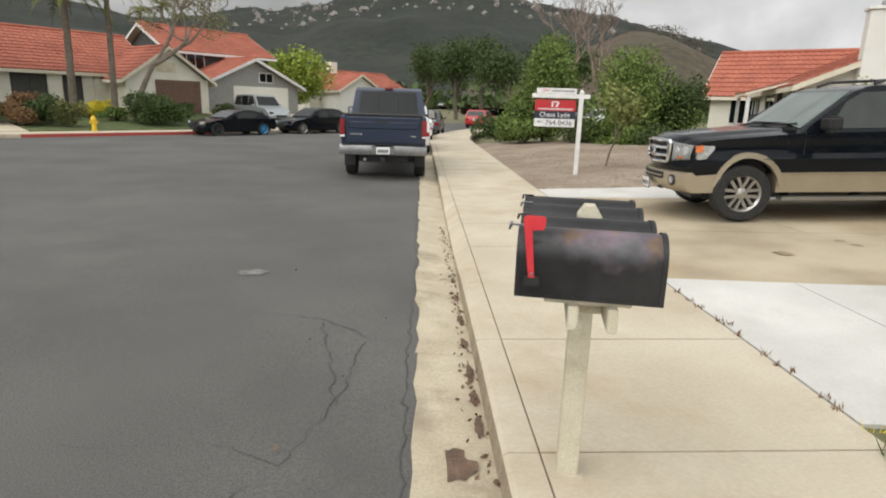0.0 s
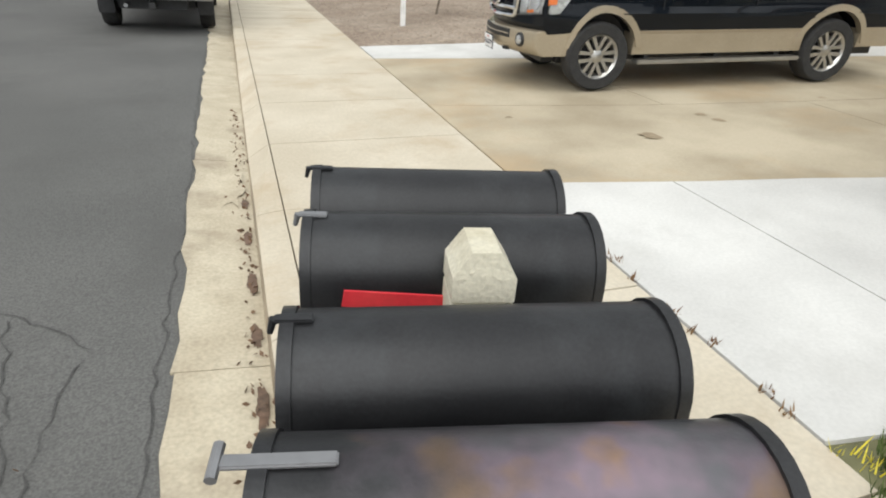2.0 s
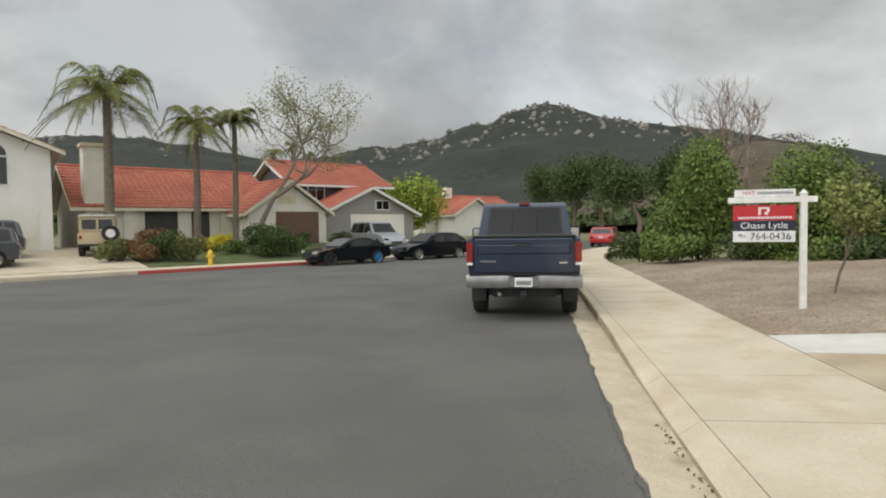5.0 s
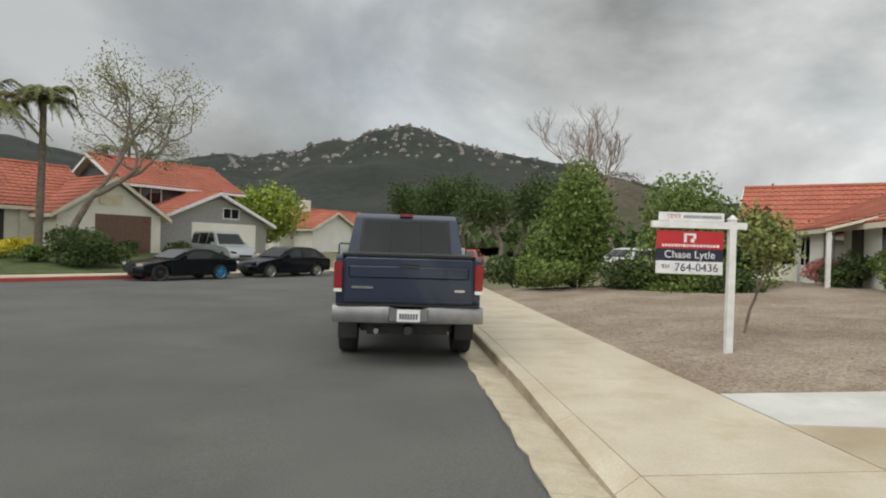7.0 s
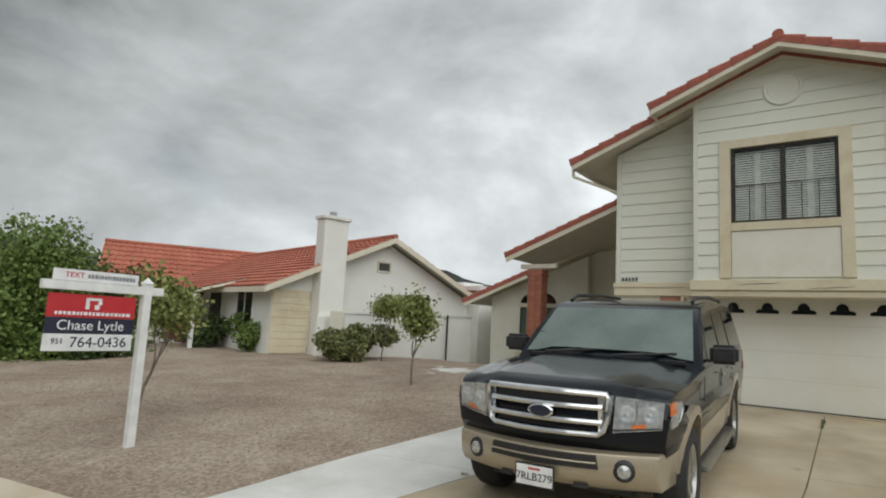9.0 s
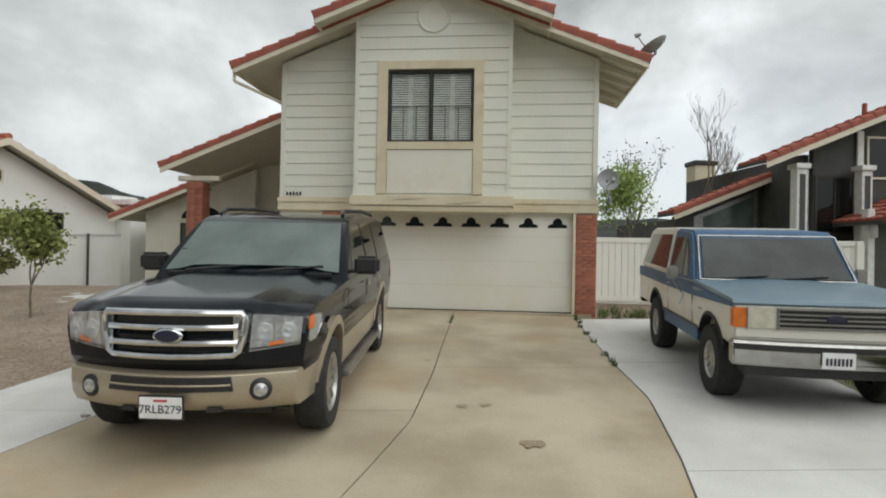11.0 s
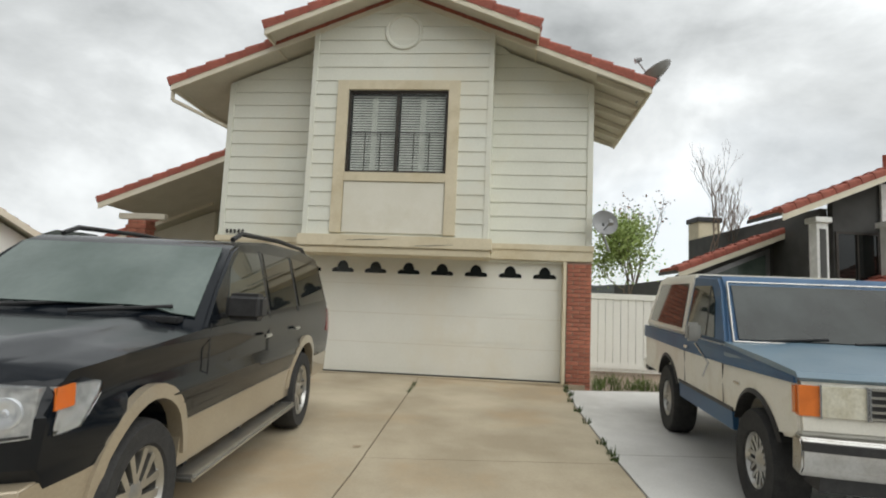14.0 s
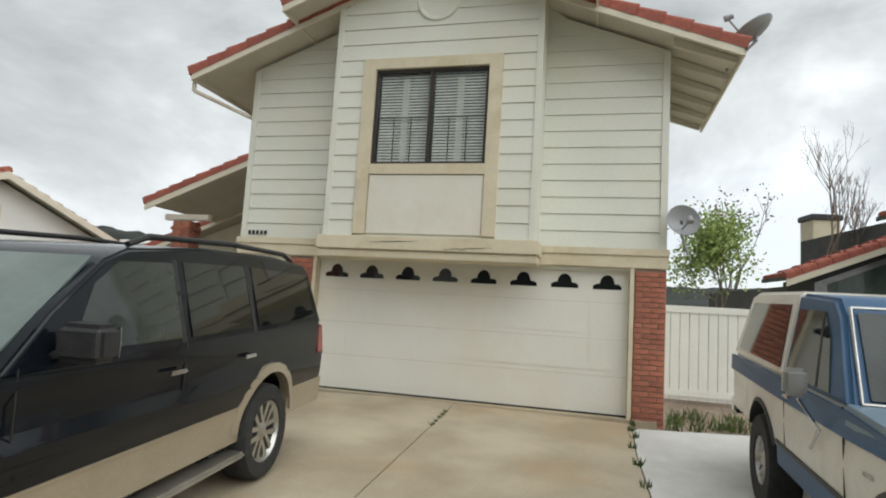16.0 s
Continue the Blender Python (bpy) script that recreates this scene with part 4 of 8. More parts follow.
# brick piers beside the door
brick_me = bpy.data.meshes.new("brick")
bmb = boxed(-0.012, 0.012, -0.098, 0.098, -0.03, 0.03, 0.005, 1)
bmb.to_mesh(brick_me)
bmb.free()
half_me = bpy.data.meshes.new("half_brick")
bmb = boxed(-0.012, 0.012, -0.047, 0.047, -0.03, 0.03, 0.005, 1)
bmb.to_mesh(half_me)
bmb.free()
for me in (brick_me, half_me):
    me.materials.append(M_BRICK)
for y0, y1 in ((CY - HALF, -0.07), (4.95, 5.37)):
    pier = part("brick_pier", boxed(WALL - 0.015, WALL + 0.048, y0, y1, 0.42, 2.63), M_MORTAR, house, "red brick pier beside the garage door")
    row = 0
    z = 0.46
    while z < 2.6:
        y = y0 + 0.1
        if row % 2:
            part_of("brick", half_me, None, pier, m=Matrix.Translation((WALL - 0.018, y0 + 0.05, z)))
            y += 0.104
        while y + 0.09 < y1 + 0.005:
            part_of("brick", brick_me, None, pier, m=Matrix.Translation((WALL - 0.018, y, z)))
            y += 0.208
        if y - 0.104 + 0.1 < y1:
            part_of("brick", half_me, None, pier, m=Matrix.Translation((WALL - 0.018, y1 - 0.05, z)))
        z += 0.0725
        row += 1


# ---- tiled roofs ----
def tiled(parent, corner, along, up, length, width, material, label="", course=0.36, pitch=0.30, name="tiles"):
    """Rows of curved tiles on a slope: corner at the eave, along the eave, up the slope."""
    corner, along, up = Vector(corner), Vector(along).normalized(), Vector(up).normalized()
    nrm = along.cross(up).normalized()
    if nrm.z < 0:
        nrm = -nrm
    rows, k = max(1, int(width / course)), 6
    n = max(2, int(length / pitch)) * k
    vs, fs = [], []
    for r in range(rows):
        u0, u1 = width * r / rows, width * (r + 1) / rows + 0.04
        off = 0.0
        base = len(vs)
        for i in range(n + 1):
            a = length * i / n
            h = 0.045 * abs(math.sin(math.pi * (i / k))) ** 0.7
            jig = 0.012 * noise.noise(Vector((a * 1.3, r * 3.1, 0)))
            p0 = corner + along * a + up * (u0 + jig) + nrm * (h + 0.045)
            p1 = corner + along * a + up * u1 + nrm * (h * 0.8 + 0.004)
            q = corner + along * a + up * (u0 + jig) + nrm * 0.0
            vs += [p0[:], p1[:], q[:]]
        for i in range(n):
            b = base + 3 * i
            fs += [(b, b + 3, b + 4, b + 1), (b + 2, b + 5, b + 3, b)]
    return part_of(name, cloud_of(vs, fs, name), material, parent, label, smooth=True)


tile_me = bpy.data.meshes.new("rake_tile")
bmt = bmesh.new()
ring0, ring1 = [], []
for i in range(9):
    a = math.pi * i / 8
    ring0.append((0.085 * math.cos(a), -0.22, 0.075 * math.sin(a) + 0.02))
    ring1.append((0.07 * math.cos(a), 0.22, 0.06 * math.sin(a) - 0.005))
low0, low1 = [(x, y, -0.11) for x, y, z in (ring0[0], ring0[-1])], [(x, y, -0.11) for x, y, z in (ring1[0], ring1[-1])]
A = [bmt.verts.new(p) for p in [low0[0]] + ring0 + [low0[1]]]
Bv = [bmt.verts.new(p) for p in [low1[0]] + ring1 + [low1[1]]]
bmt.faces.new(A)
bmt.faces.new(Bv[::-1])
for i in range(len(A) - 1):
    bmt.faces.new((A[i], A[i + 1], Bv[i + 1], Bv[i]))
bmesh.ops.recalc_face_normals(bmt, faces=bmt.faces[:])
bmt.to_mesh(tile_me)
bmt.free()
tile_me.materials.append(M_TILE)


def rake_tiles(parent, p0, p1):
    """A line of rake tiles from the eave end p0 up to p1."""
    p0, p1 = Vector(p0), Vector(p1)
    d = p1 - p0
    rot = d.to_track_quat("Y", "Z").to_matrix().to_4x4()
    n = max(1, int(d.length / 0.37))
    for i in range(n):
        part_of("rake_tile", tile_me, None, parent, m=Matrix.Translation(p0 + d * ((i + 0.5) / n)) @ rot)


def gable_roof(parent, x0, x1, half, lift, name, material=M_TILE, ridge_tiles=True):
    """Both slopes over the front house, from the front edge x0 back to x1."""
    for s in (-1, 1):
        e, r = (CY + s * half, roof_z(half, lift)), (CY, roof_z(0, lift))
        full_x1 = x1
        if s < 0 and x1 > 5:
            x1, h2 = x0 + 3.4, HALF + 0.05
            b = (CY + s * h2, roof_z(h2, lift))
            rear = plate(parent, name, [(x1, b[0], b[1]), (full_x1, b[0], b[1]), (full_x1, r[0], r[1]), (x1, r[0], r[1])], (0, 0, -0.06), M_SOFFIT)
            tiled(rear, (x1 + 0.02, b[0], b[1] - 0.01), (1, 0, 0), Vector((0, -s, SLOPE)), full_x1 - x1 - 0.05, h2 * math.hypot(1, SLOPE), material)
        roof = plate(parent, name, [(x0, e[0], e[1]), (x1, e[0], e[1]), (x1, r[0], r[1]), (x0, r[0], r[1])], (0, 0, -0.06), M_SOFFIT)
        up = Vector((0, -s, SLOPE))
        tiled(roof, (x0 + 0.12, e[0] + s * 0.05, e[1] - 0.01), (1, 0, 0), up, x1 - x0 - 0.15, half * math.hypot(1, SLOPE), material)
        # fascia on the rake, rafters on the eave
        plate(roof, "fascia", [(x0 - 0.0, e[0], e[1] - 0.17), (x0 - 0.0, e[0], e[1] - 0.002), (x0 - 0.0, r[0], r[1] - 0.002), (x0 - 0.0, r[0], r[1] - 0.17)], (-0.04, 0, 0), M_FASCIA)
        part("fascia", boxed(x0 + 0.001, x1, e[0] - 0.0, e[0] + s * 0.03, e[1] - 0.15, e[1] - 0.0), M_FASCIA, roof)
        rake_tiles(roof, (x0 + 0.03, e[0] + s * 0.05, e[1] + 0.03), (x0 + 0.03, r[0], r[1] + 0.03))


gable_roof(house, WALL - 0.55, 9.4, EAVE_HALF, 0.0, "roof")
gable_roof(house, BAY - 0.5, 2.6, 2.34, RAISE, "bay_roof")
part("ridge_cap", rod(bmesh.new(), (BAY - 0.55, CY, roof_z(0, RAISE) + 0.06), (2.6, CY, roof_z(0, RAISE) + 0.06), 0.10, seg=12), M_TILE, house)
# open rafters under the right eave, gutter pipe on the left
for i in range(6):
    x = WALL - 0.3 + i * 0.6
    bm = bmesh.new()
    slab(bm, [(x, CY - HALF, roof_z(HALF) - 0.07), (x, CY - EAVE_HALF + 0.03, roof_z(EAVE_HALF) - 0.07), (x, CY - EAVE_HALF + 0.03, roof_z(EAVE_HALF) - 0.15), (x, CY - HALF, roof_z(HALF) - 0.2)], (0.05, 0, 0))
    part("rafter", bm, M_SOFFIT, house)
bm = bmesh.new()
rod(bm, (WALL - 0.45, CY + EAVE_HALF + 0.03, Z_EAVE - 0.12), (WALL - 0.45, CY + EAVE_HALF + 0.03, Z_EAVE - 0.3), 0.035)
rod(bm, (WALL - 0.45, CY + EAVE_HALF + 0.03, Z_EAVE - 0.3), (WALL + 0.25, CY + HALF + 0.05, Z_EAVE - 0.62), 0.035)
part("downpipe", bm, M_FASCIA, house, "cream downpipe elbow at the eave")
for k in range(5):
    part("house_number", boxed(WALL - 0.035, WALL - 0.005, CY + HALF - 0.19 - k * 0.075, CY + HALF - 0.16 - k * 0.075, Z_BAND + 0.07, Z_BAND + 0.14), M_BLACKPLASTIC, house, "small dark house number")

# ---- entry porch and left wing ----
wing = thing("house_wing", HM, "cream stucco entry wing with red tile roof and arched window", "house")
PX, PY, PZ = 2.55, 10.9, 4.05
zj = PZ + SLOPE * (PY - 6.36)
roof1 = plate(wing, "porch_roof", [(PX, PY, PZ), (9, PY, PZ), (9, 6.36, zj), (PX, 6.36, zj)], (0, 0, -0.08), M_SOFFIT)
tiled(roof1, (PX + 0.12, PY + 0.04, PZ), (1, 0, 0), (0, -1, SLOPE), 6.2, (PY - 6.36) * math.hypot(1, SLOPE), M_TILE)
plate(roof1, "fascia", [(PX, PY, PZ - 0.22), (PX, PY, PZ), (PX, 6.36, zj), (PX, 6.36, zj - 0.22)], (-0.04, 0, 0), M_FASCIA)
rake_tiles(roof1, (PX + 0.03, PY + 0.03, PZ + 0.03), (PX + 0.03, 6.36, zj + 0.03))
part("beam", boxed(PX + 0.2, PX + 0.36, 9.3, 10.5, 3.64, 3.78, 0.01), M_SOFFIT, wing)
col = part("brick_column", boxed(PX + 0.14, PX + 0.54, 9.75, 10.2, 0.4, 3.62), M_MORTAR, wing, "red brick porch column")
z, row = 0.45, 0
while z < 3.58:
    for face in range(2):
        for k in range(2):
            y = 9.87 + 0.212 * k + (0.0 if row % 2 else -0.02)
            if face == 0:
                part_of("brick", brick_me, None, col, m=Matrix.Translation((PX + 0.132, y, z)))
            else:
                part_of("brick", brick_me, None, col, m=Matrix.Translation((PX + 0.24 + 0.2 * k, 9.742, z)) @ pose(0, 0, 0, 0, 0, 90))
    z += 0.0725
    row += 1
part("column_cap", boxed(PX + 0.11, PX + 0.57, 9.71, 10.24, 3.4, 3.48, 0.01), M_BRICK, wing)
part("wall", boxed(6.2, 6.4, 6.36, 10.0, 0.4, 4.6), M_STUCCO, wing)
# door in the dim tone, porch shade put into its colour
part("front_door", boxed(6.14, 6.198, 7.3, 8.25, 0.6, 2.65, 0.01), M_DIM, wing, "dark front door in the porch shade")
WX, WYB, WYA, WZE = 5.3, 9.4, 14.3, 2.75
zt = WZE + SLOPE * (WYA - WYB)
plate(wing, "wall", [(WX + 0.55, 9.6, 0.3), (WX + 0.55, 13.4, 0.3), (WX + 0.55, 13.4, 2.95), (WX + 0.55, 9.6, 4.4)], (0.2, 0, 0), M_STUCCO)
part("wall", boxed(WX + 0.76, 10.5, 13.2, 13.4, 0.3, 2.9), M_STUCCO, wing)
roof2 = plate(wing, "wing_roof", [(WX, WYA, WZE), (10.5, WYA, WZE), (10.5, WYB, zt), (WX, WYB, zt)], (0, 0, -0.08), M_SOFFIT)
tiled(roof2, (WX + 0.12, WYA + 0.04, WZE), (1, 0, 0), (0, -1, SLOPE), 5.0, (WYA - WYB) * math.hypot(1, SLOPE), M_TILE)
plate(roof2, "fascia", [(WX, WYA, WZE - 0.2), (WX, WYA, WZE), (WX, WYB, zt), (WX, WYB, zt - 0.2)], (-0.04, 0, 0), M_FASCIA)
rake_tiles(roof2, (WX + 0.03, WYA + 0.03, WZE + 0.03), (WX + 0.03, WYB, zt + 0.03))
w2 = part("window", boxed(WX + 0.49, WX + 0.545, 10.75, 12.15, 1.05, 1.1, 0.004), M_DARKFRAME, wing, "dark framed window with an arched light above")
for b in ((10.75, 10.8, 1.101, 2.6), (12.1, 12.15, 1.101, 2.6), (11.42, 11.47, 1.101, 2.6), (10.801, 12.099, 2.55, 2.6)):
    part("frame", boxed(WX + 0.49, WX + 0.545, *b), M_DARKFRAME, w2)
part("pane", boxed(WX + 0.52, WX + 0.53, 10.8, 12.1, 1.1, 2.55), M_CARGLASS, w2)
part("curtain", boxed(WX + 0.534, WX + 0.546, 10.8, 12.1, 1.1, 2.55), M_SOFFIT, w2, "tan curtain behind the glass")
arch = [(11.45 + 0.7 * math.cos(radians(a)), 2.75 + 0.42 * math.sin(radians(a))) for a in range(0, 181, 12)]
plate(w2, "arched_pane", [(WX + 0.53, y, z) for y, z in arch], (0.016, 0, 0), M_PRIVACY)
part("planter_sill", boxed(WX + 0.42, WX + 0.548, 10.6, 12.3, 0.86, 1.0, 0.01), M_TRIM, wing)
plate(wing, "trim", [(WX + 0.52, y, z) for y, z in ((10.6, 2.62), (12.3, 2.62), (12.3, 2.72), (10.6, 2.72))], (0.028, 0, 0), M_FASCIA)

# ---- satellite dishes ----


def dish(m, size, arm, label):
    d = thing("satellite_dish", m, label, "satellite dish", "satellite dishes")
    bm = bmesh.new()
    lathe(bm, [(0.0, 0.05), (size * 0.5, 0.03), (size * 0.85, -0.02), (size, -0.06), (size, -0.075), (size * 0.8, -0.035), (size * 0.4, 0.015), (0.0, 0.035)], 32)
    part("reflector", bm, M_DISH, d, m=Matrix.Translation((0, 0, 0)), smooth=True)
    bm = bmesh.new()
    rod(bm, (0, 0.05, 0), (0, 0.12, -0.05), 0.03)
    rod(bm, (0, 0.12, -0.05), arm, 0.022)
    part("mast", bm, M_DISH, d)
    bm = bmesh.new()
    rod(bm, (0, 0.02, -size * 0.45), (0, -size * 1.35, -size * 0.5), 0.014)
    part("feed_arm", bm, M_DISH, d)
    part("feed_horn", rod(bmesh.new(), (0, -size * 1.38, -size * 0.62), (0, -size * 1.3, -size * 0.25), 0.05, 0.035), M_DISH, d)
    bm = bmesh.new()
    for k in range(3):
        box(bm, -0.09 + k * 0.07, -0.05 + k * 0.07, -0.002, 0.004, -0.03, 0.03)
    part("mark", bm, M_BLACKPLASTIC, d, "worn dark marking", m=Matrix.Translation((0, 0.028, 0)))
    return d


dish(HM @ Matrix.Translation((-0.5, CY - HALF - 0.17, 3.30)) @ pose(0, 0, 0, -15, 0, -80), 0.225, (0.12, 0.2, -0.42), "round grey satellite dish on the house wall")
face_up = Vector((0.12, 0.5, 0.85)).normalized()
edge_low = (Vector((0, 0.86, -0.5)) - face_up * Vector((0, 0.86, -0.5)).dot(face_up)).normalized()
tilt = Matrix((-face_up.cross(-edge_low), -face_up, -edge_low)).transposed()
dish(HM @ Matrix.Translation((-0.2, CY - EAVE_HALF - 0.28, 6.12)) @ tilt.to_4x4(), 0.31, tuple(tilt.inverted() @ Vector((0.05, 0.36, -0.52))), "grey satellite dish on the eave")

# ---- white fence beside the house ----
fence = thing("fence", HM, "white vinyl board fence beside the house", "fence")
for k in range(42):
    y = -0.52 - k * 0.155
    part("fence_board", boxed(2.0, 2.025, y - 0.15, y - 0.004, 0.6, 2.16, 0.004, 1), M_FENCE, fence)
for k in range(4):
    y = -0.52 - k * 2.1
    part("fence_post", boxed(1.94, 2.04, y - 0.1, y, 0.5, 2.22, 0.01), M_FENCE, fence)
for z in (0.66, 2.1):
    part("fence_rail", boxed(1.975, 1.998, -7.0, -0.62, z, z + 0.12, 0.005), M_FENCE, fence)


# ---- vehicles ----
def wheel(parent, x, y, side, R, width, rim_mat, spokes=6, rim_share=0.64, hub=0.32):
    """A wheel at (x, y), standing on the ground; side +1 shows its face towards +y."""
    rr = R * rim_share
    w = width / 2
    m = Matrix.Translation((x, y, R)) @ (Matrix() if side < 0 else pose(0, 0, 0, 0, 0, 180))
    base = part("wheel", lathe(bmesh.new(), [(0.0, w * 0.3), (rr * 0.97, w * 0.3), (rr * 0.97, w * 0.45), (0.0, w * 0.45)], 24), M_BLACKPLASTIC, parent, m=m)
    tyre = lathe(bmesh.new(), [(rr, -w * 0.85), (rr + 0.015, -w * 0.95), (R * 0.93, -w * 0.98), (R * 0.985, -w * 0.75), (R, -w * 0.4), (R, w * 0.4), (R * 0.985, w * 0.75), (R * 0.93, w * 0.98), (rr, w * 0.9), (rr, -w * 0.85)], 40)
    part("tyre", tyre, M_TYRE, base, smooth=True)
    bm = lathe(bmesh.new(), [(rr * 0.9, -w * 0.62), (rr * 1.0, -w * 0.86), (rr * 1.02, -w * 0.8), (rr * 0.97, w * 0.2), (rr * 0.88, w * 0.2), (rr * 0.9, -w * 0.62)], 32)
    lathe(bm, [(0.0, -w * 0.80), (rr * 0.12, -w * 0.8), (rr * hub, -w * 0.62), (rr * hub, -w * 0.3), (0.0, -w * 0.3)], 20)
    for k in range(spokes):
        a = 2 * math.pi * k / spokes
        d, e = Vector((math.cos(a), 0, math.sin(a))), Vector((-math.sin(a), 0, math.cos(a)))
        q = rr * 0.13 * 6 / spokes + 0.006
        for off in (-0.55, 0.55):
            o = e * q * off * 1.5
            slab(bm, [d * rr * 0.2 + o - e * q * 0.45 + Vector((0, -w * 0.66, 0)), d * rr * 0.2 + o + e * q * 0.45 + Vector((0, -w * 0.66, 0)), d * rr * 0.95 + o * 1.6 + e * q * 0.6 + Vector((0, -w * 0.72, 0)), d * rr * 0.95 + o * 1.6 - e * q * 0.6 + Vector((0, -w * 0.72, 0))], (0, w * 0.3, 0))
    part("rim", bm, rim_mat, base, smooth=True)
    return base


def arch(cx, R, z_cut, cz, n=9):
    """Points of a wheel arch, from its rear foot to its front foot."""
    a0 = math.asin(max(-1, min(1, (z_cut - cz) / R)))
    return [(cx - R * math.cos(a0 + (math.pi - 2 * a0) * i / n), cz + R * math.sin(a0 + (math.pi - 2 * a0) * i / n)) for i in range(n + 1)]


def body_fn(W, belt, top, shrink, x_front, x_back, bow_f=0.12, bow_b=0.06, nose=0.06):
    """Gives place(x, s, z): plan bow at the ends, tumblehome above the belt line."""
    def half(z):
        return W * (1 - shrink * max(0.0, min(1.0, (z - belt) / (top - belt))) ** 1.1 - 0.035 * max(0.0, (belt - 0.25 - z)) / 0.5)

    def place(x, s, z):
        f = max(0.0, (x - (x_front - 1.0)))
        b = max(0.0, ((x_back + 0.6) - x))
        y = half(z) * s * (1 - nose * f * f)
        return Vector((x - bow_f * s * s * min(1, f) - 0.0 + bow_b * s * s * min(1, b / 0.6), y, z))
    return half, place


def side_panels(name, parent, place, pts, side, material, out=0.006, thick=0.014, label=""):
    """A panel that lies on the body's flank: (x, z) corners carried onto its surface."""
    bm = bmesh.new()
    a = [place(x, side, z) + Vector((0, side * out, 0)) for x, z in pts]
    return part(name, slab(bm, a, (0, -side * thick, 0)), material, parent, label)


def patch(bm, corners, offset, n=10):
    """A plate through four corner functions, divided along its length so that it follows a bowed body."""
    o = Vector(offset)
    rows = []
    for k in range(n + 1):
        a, b = corners(k / n)
        rows.append([bm.verts.new(p) for p in (a, b, b + o, a + o)])
    for p, q in zip(rows, rows[1:]):
        for i in range(4):
            bm.faces.new((p[i], p[(i + 1) % 4], q[(i + 1) % 4], q[i]))
    bm.faces.new(rows[0])
    bm.faces.new(rows[-1][::-1])
    bmesh.ops.recalc_face_normals(bm, faces=bm.faces[:])
    return bm


def front_panel(name, parent, place, x, pts, material, out, thick, label=""):
    """A panel on a nose or tail: four (s, z) corners at the body's x there."""
    d = 1 if out > 0 else -1
    o = Vector((out, 0, 0))

    def corners(f):
        (s0, z0), (s1, z1), (s2, z2), (s3, z3) = pts
        return place(x, s0 + (s1 - s0) * f, z0 + (z1 - z0) * f) + o, place(x, s3 + (s2 - s3) * f, z3 + (z2 - z3) * f) + o
    return part(name, patch(bmesh.new(), corners, (-d * thick, 0, 0)), material, parent, label)


def screen(name, parent, place, x0, z0, x1, z1, s, material, out, label=""):
    """A windscreen or rear window from (x0, z0) up to (x1, z1), bowed with the cab."""
    o = Vector(out)
    return part(name, patch(bmesh.new(), lambda f: (place(x0, s * (2 * f - 1), z0) + o, place(x1, s * (2 * f - 1), z1) + o), -o.normalized() * 0.012, 12), material, parent, label, smooth=True)


def soften(bm, width, seg=3, limit=50):
    """Rounds the sharp edges of a lofted shell."""
    es = [e for e in bm.edges if len(e.link_faces) == 2 and e.calc_face_angle(0) > radians(limit)]
    bmesh.ops.bevel(bm, geom=es, offset=width, segments=seg, affect="EDGES", clamp_overlap=True)
    return bm


def barrel(bm, zs, xs, swell):
    """Cuts a shell along levels and stations and lets its flanks swell by swell(z)."""
    old = set(bm.verts)
    for axis, values in (((0, 0, 1), zs), ((1, 0, 0), xs)):
        for v in values:
            bmesh.ops.bisect_plane(bm, geom=bm.verts[:] + bm.edges[:] + bm.faces[:], plane_co=Vector(axis) * v, plane_no=axis)
    for v in bm.verts:
        if v not in old and abs(v.co.y) > 0.8:
            v.co.y *= swell(v.co.z)
    return bm


def sweep(bm, path, across, out, closed=False, seg=8):
    """A rounded moulding along path: half-widths across (in z) and out (along x)."""
    rings = []
    n = len(path)
    for k, p in enumerate(path):
        a, b = path[(k - 1) % n if closed else max(0, k - 1)], path[(k + 1) % n if closed else min(n - 1, k + 1)]
        d = (b - a).normalized()
        up = Vector((1, 0, 0)).cross(d).normalized()
        rings.append([bm.verts.new(p + up * across * math.cos(2 * math.pi * q / seg) + Vector((out * math.sin(2 * math.pi * q / seg), 0, 0))) for q in range(seg)])
    for k in range(n if closed else n - 1):
        r, t = rings[k], rings[(k + 1) % n]
        for q in range(seg):
            bm.faces.new((r[q], r[(q + 1) % seg], t[(q + 1) % seg], t[q]))
    if not closed:
        bm.faces.new(rings[0])
        bm.faces.new(rings[-1][::-1])
    bmesh.ops.recalc_face_normals(bm, faces=bm.faces[:])
    return bm


def number_plate(parent, m, text, label):
    p = part("number_plate", boxed(-0.153, 0.153, -0.004, 0.004, -0.077, 0.077, 0.003), M_SIGNWHITE, parent, label, m=m)
    if text:
        part("plate_frame", boxed(-0.166, 0.166, 0.0045, 0.014, -0.09, 0.09, 0.004), M_BLACKPLASTIC, p, "dark plate frame")
        lettering("plate_number", text, 0.084, M_SIGNNAVY, p, Matrix.Translation((0, -0.005, -0.012)) @ pose(0, 0, 0, 90, 0, 0))
        part("plate_script", boxed(-0.05, 0.05, -0.006, -0.0045, 0.045, 0.06), M_SIGNRED, p)
    else:
        for k in range(7):
            part("plate_mark", boxed(-0.12 + k * 0.036, -0.097 + k * 0.036, -0.006, -0.0045, -0.045, 0.025), M_SIGNNAVY, p)
    return p


FACE_FRONT = pose(0, 0, 0, 0, 0, 90)
FACE_BACK = pose(0, 0, 0, 0, 0, -90)


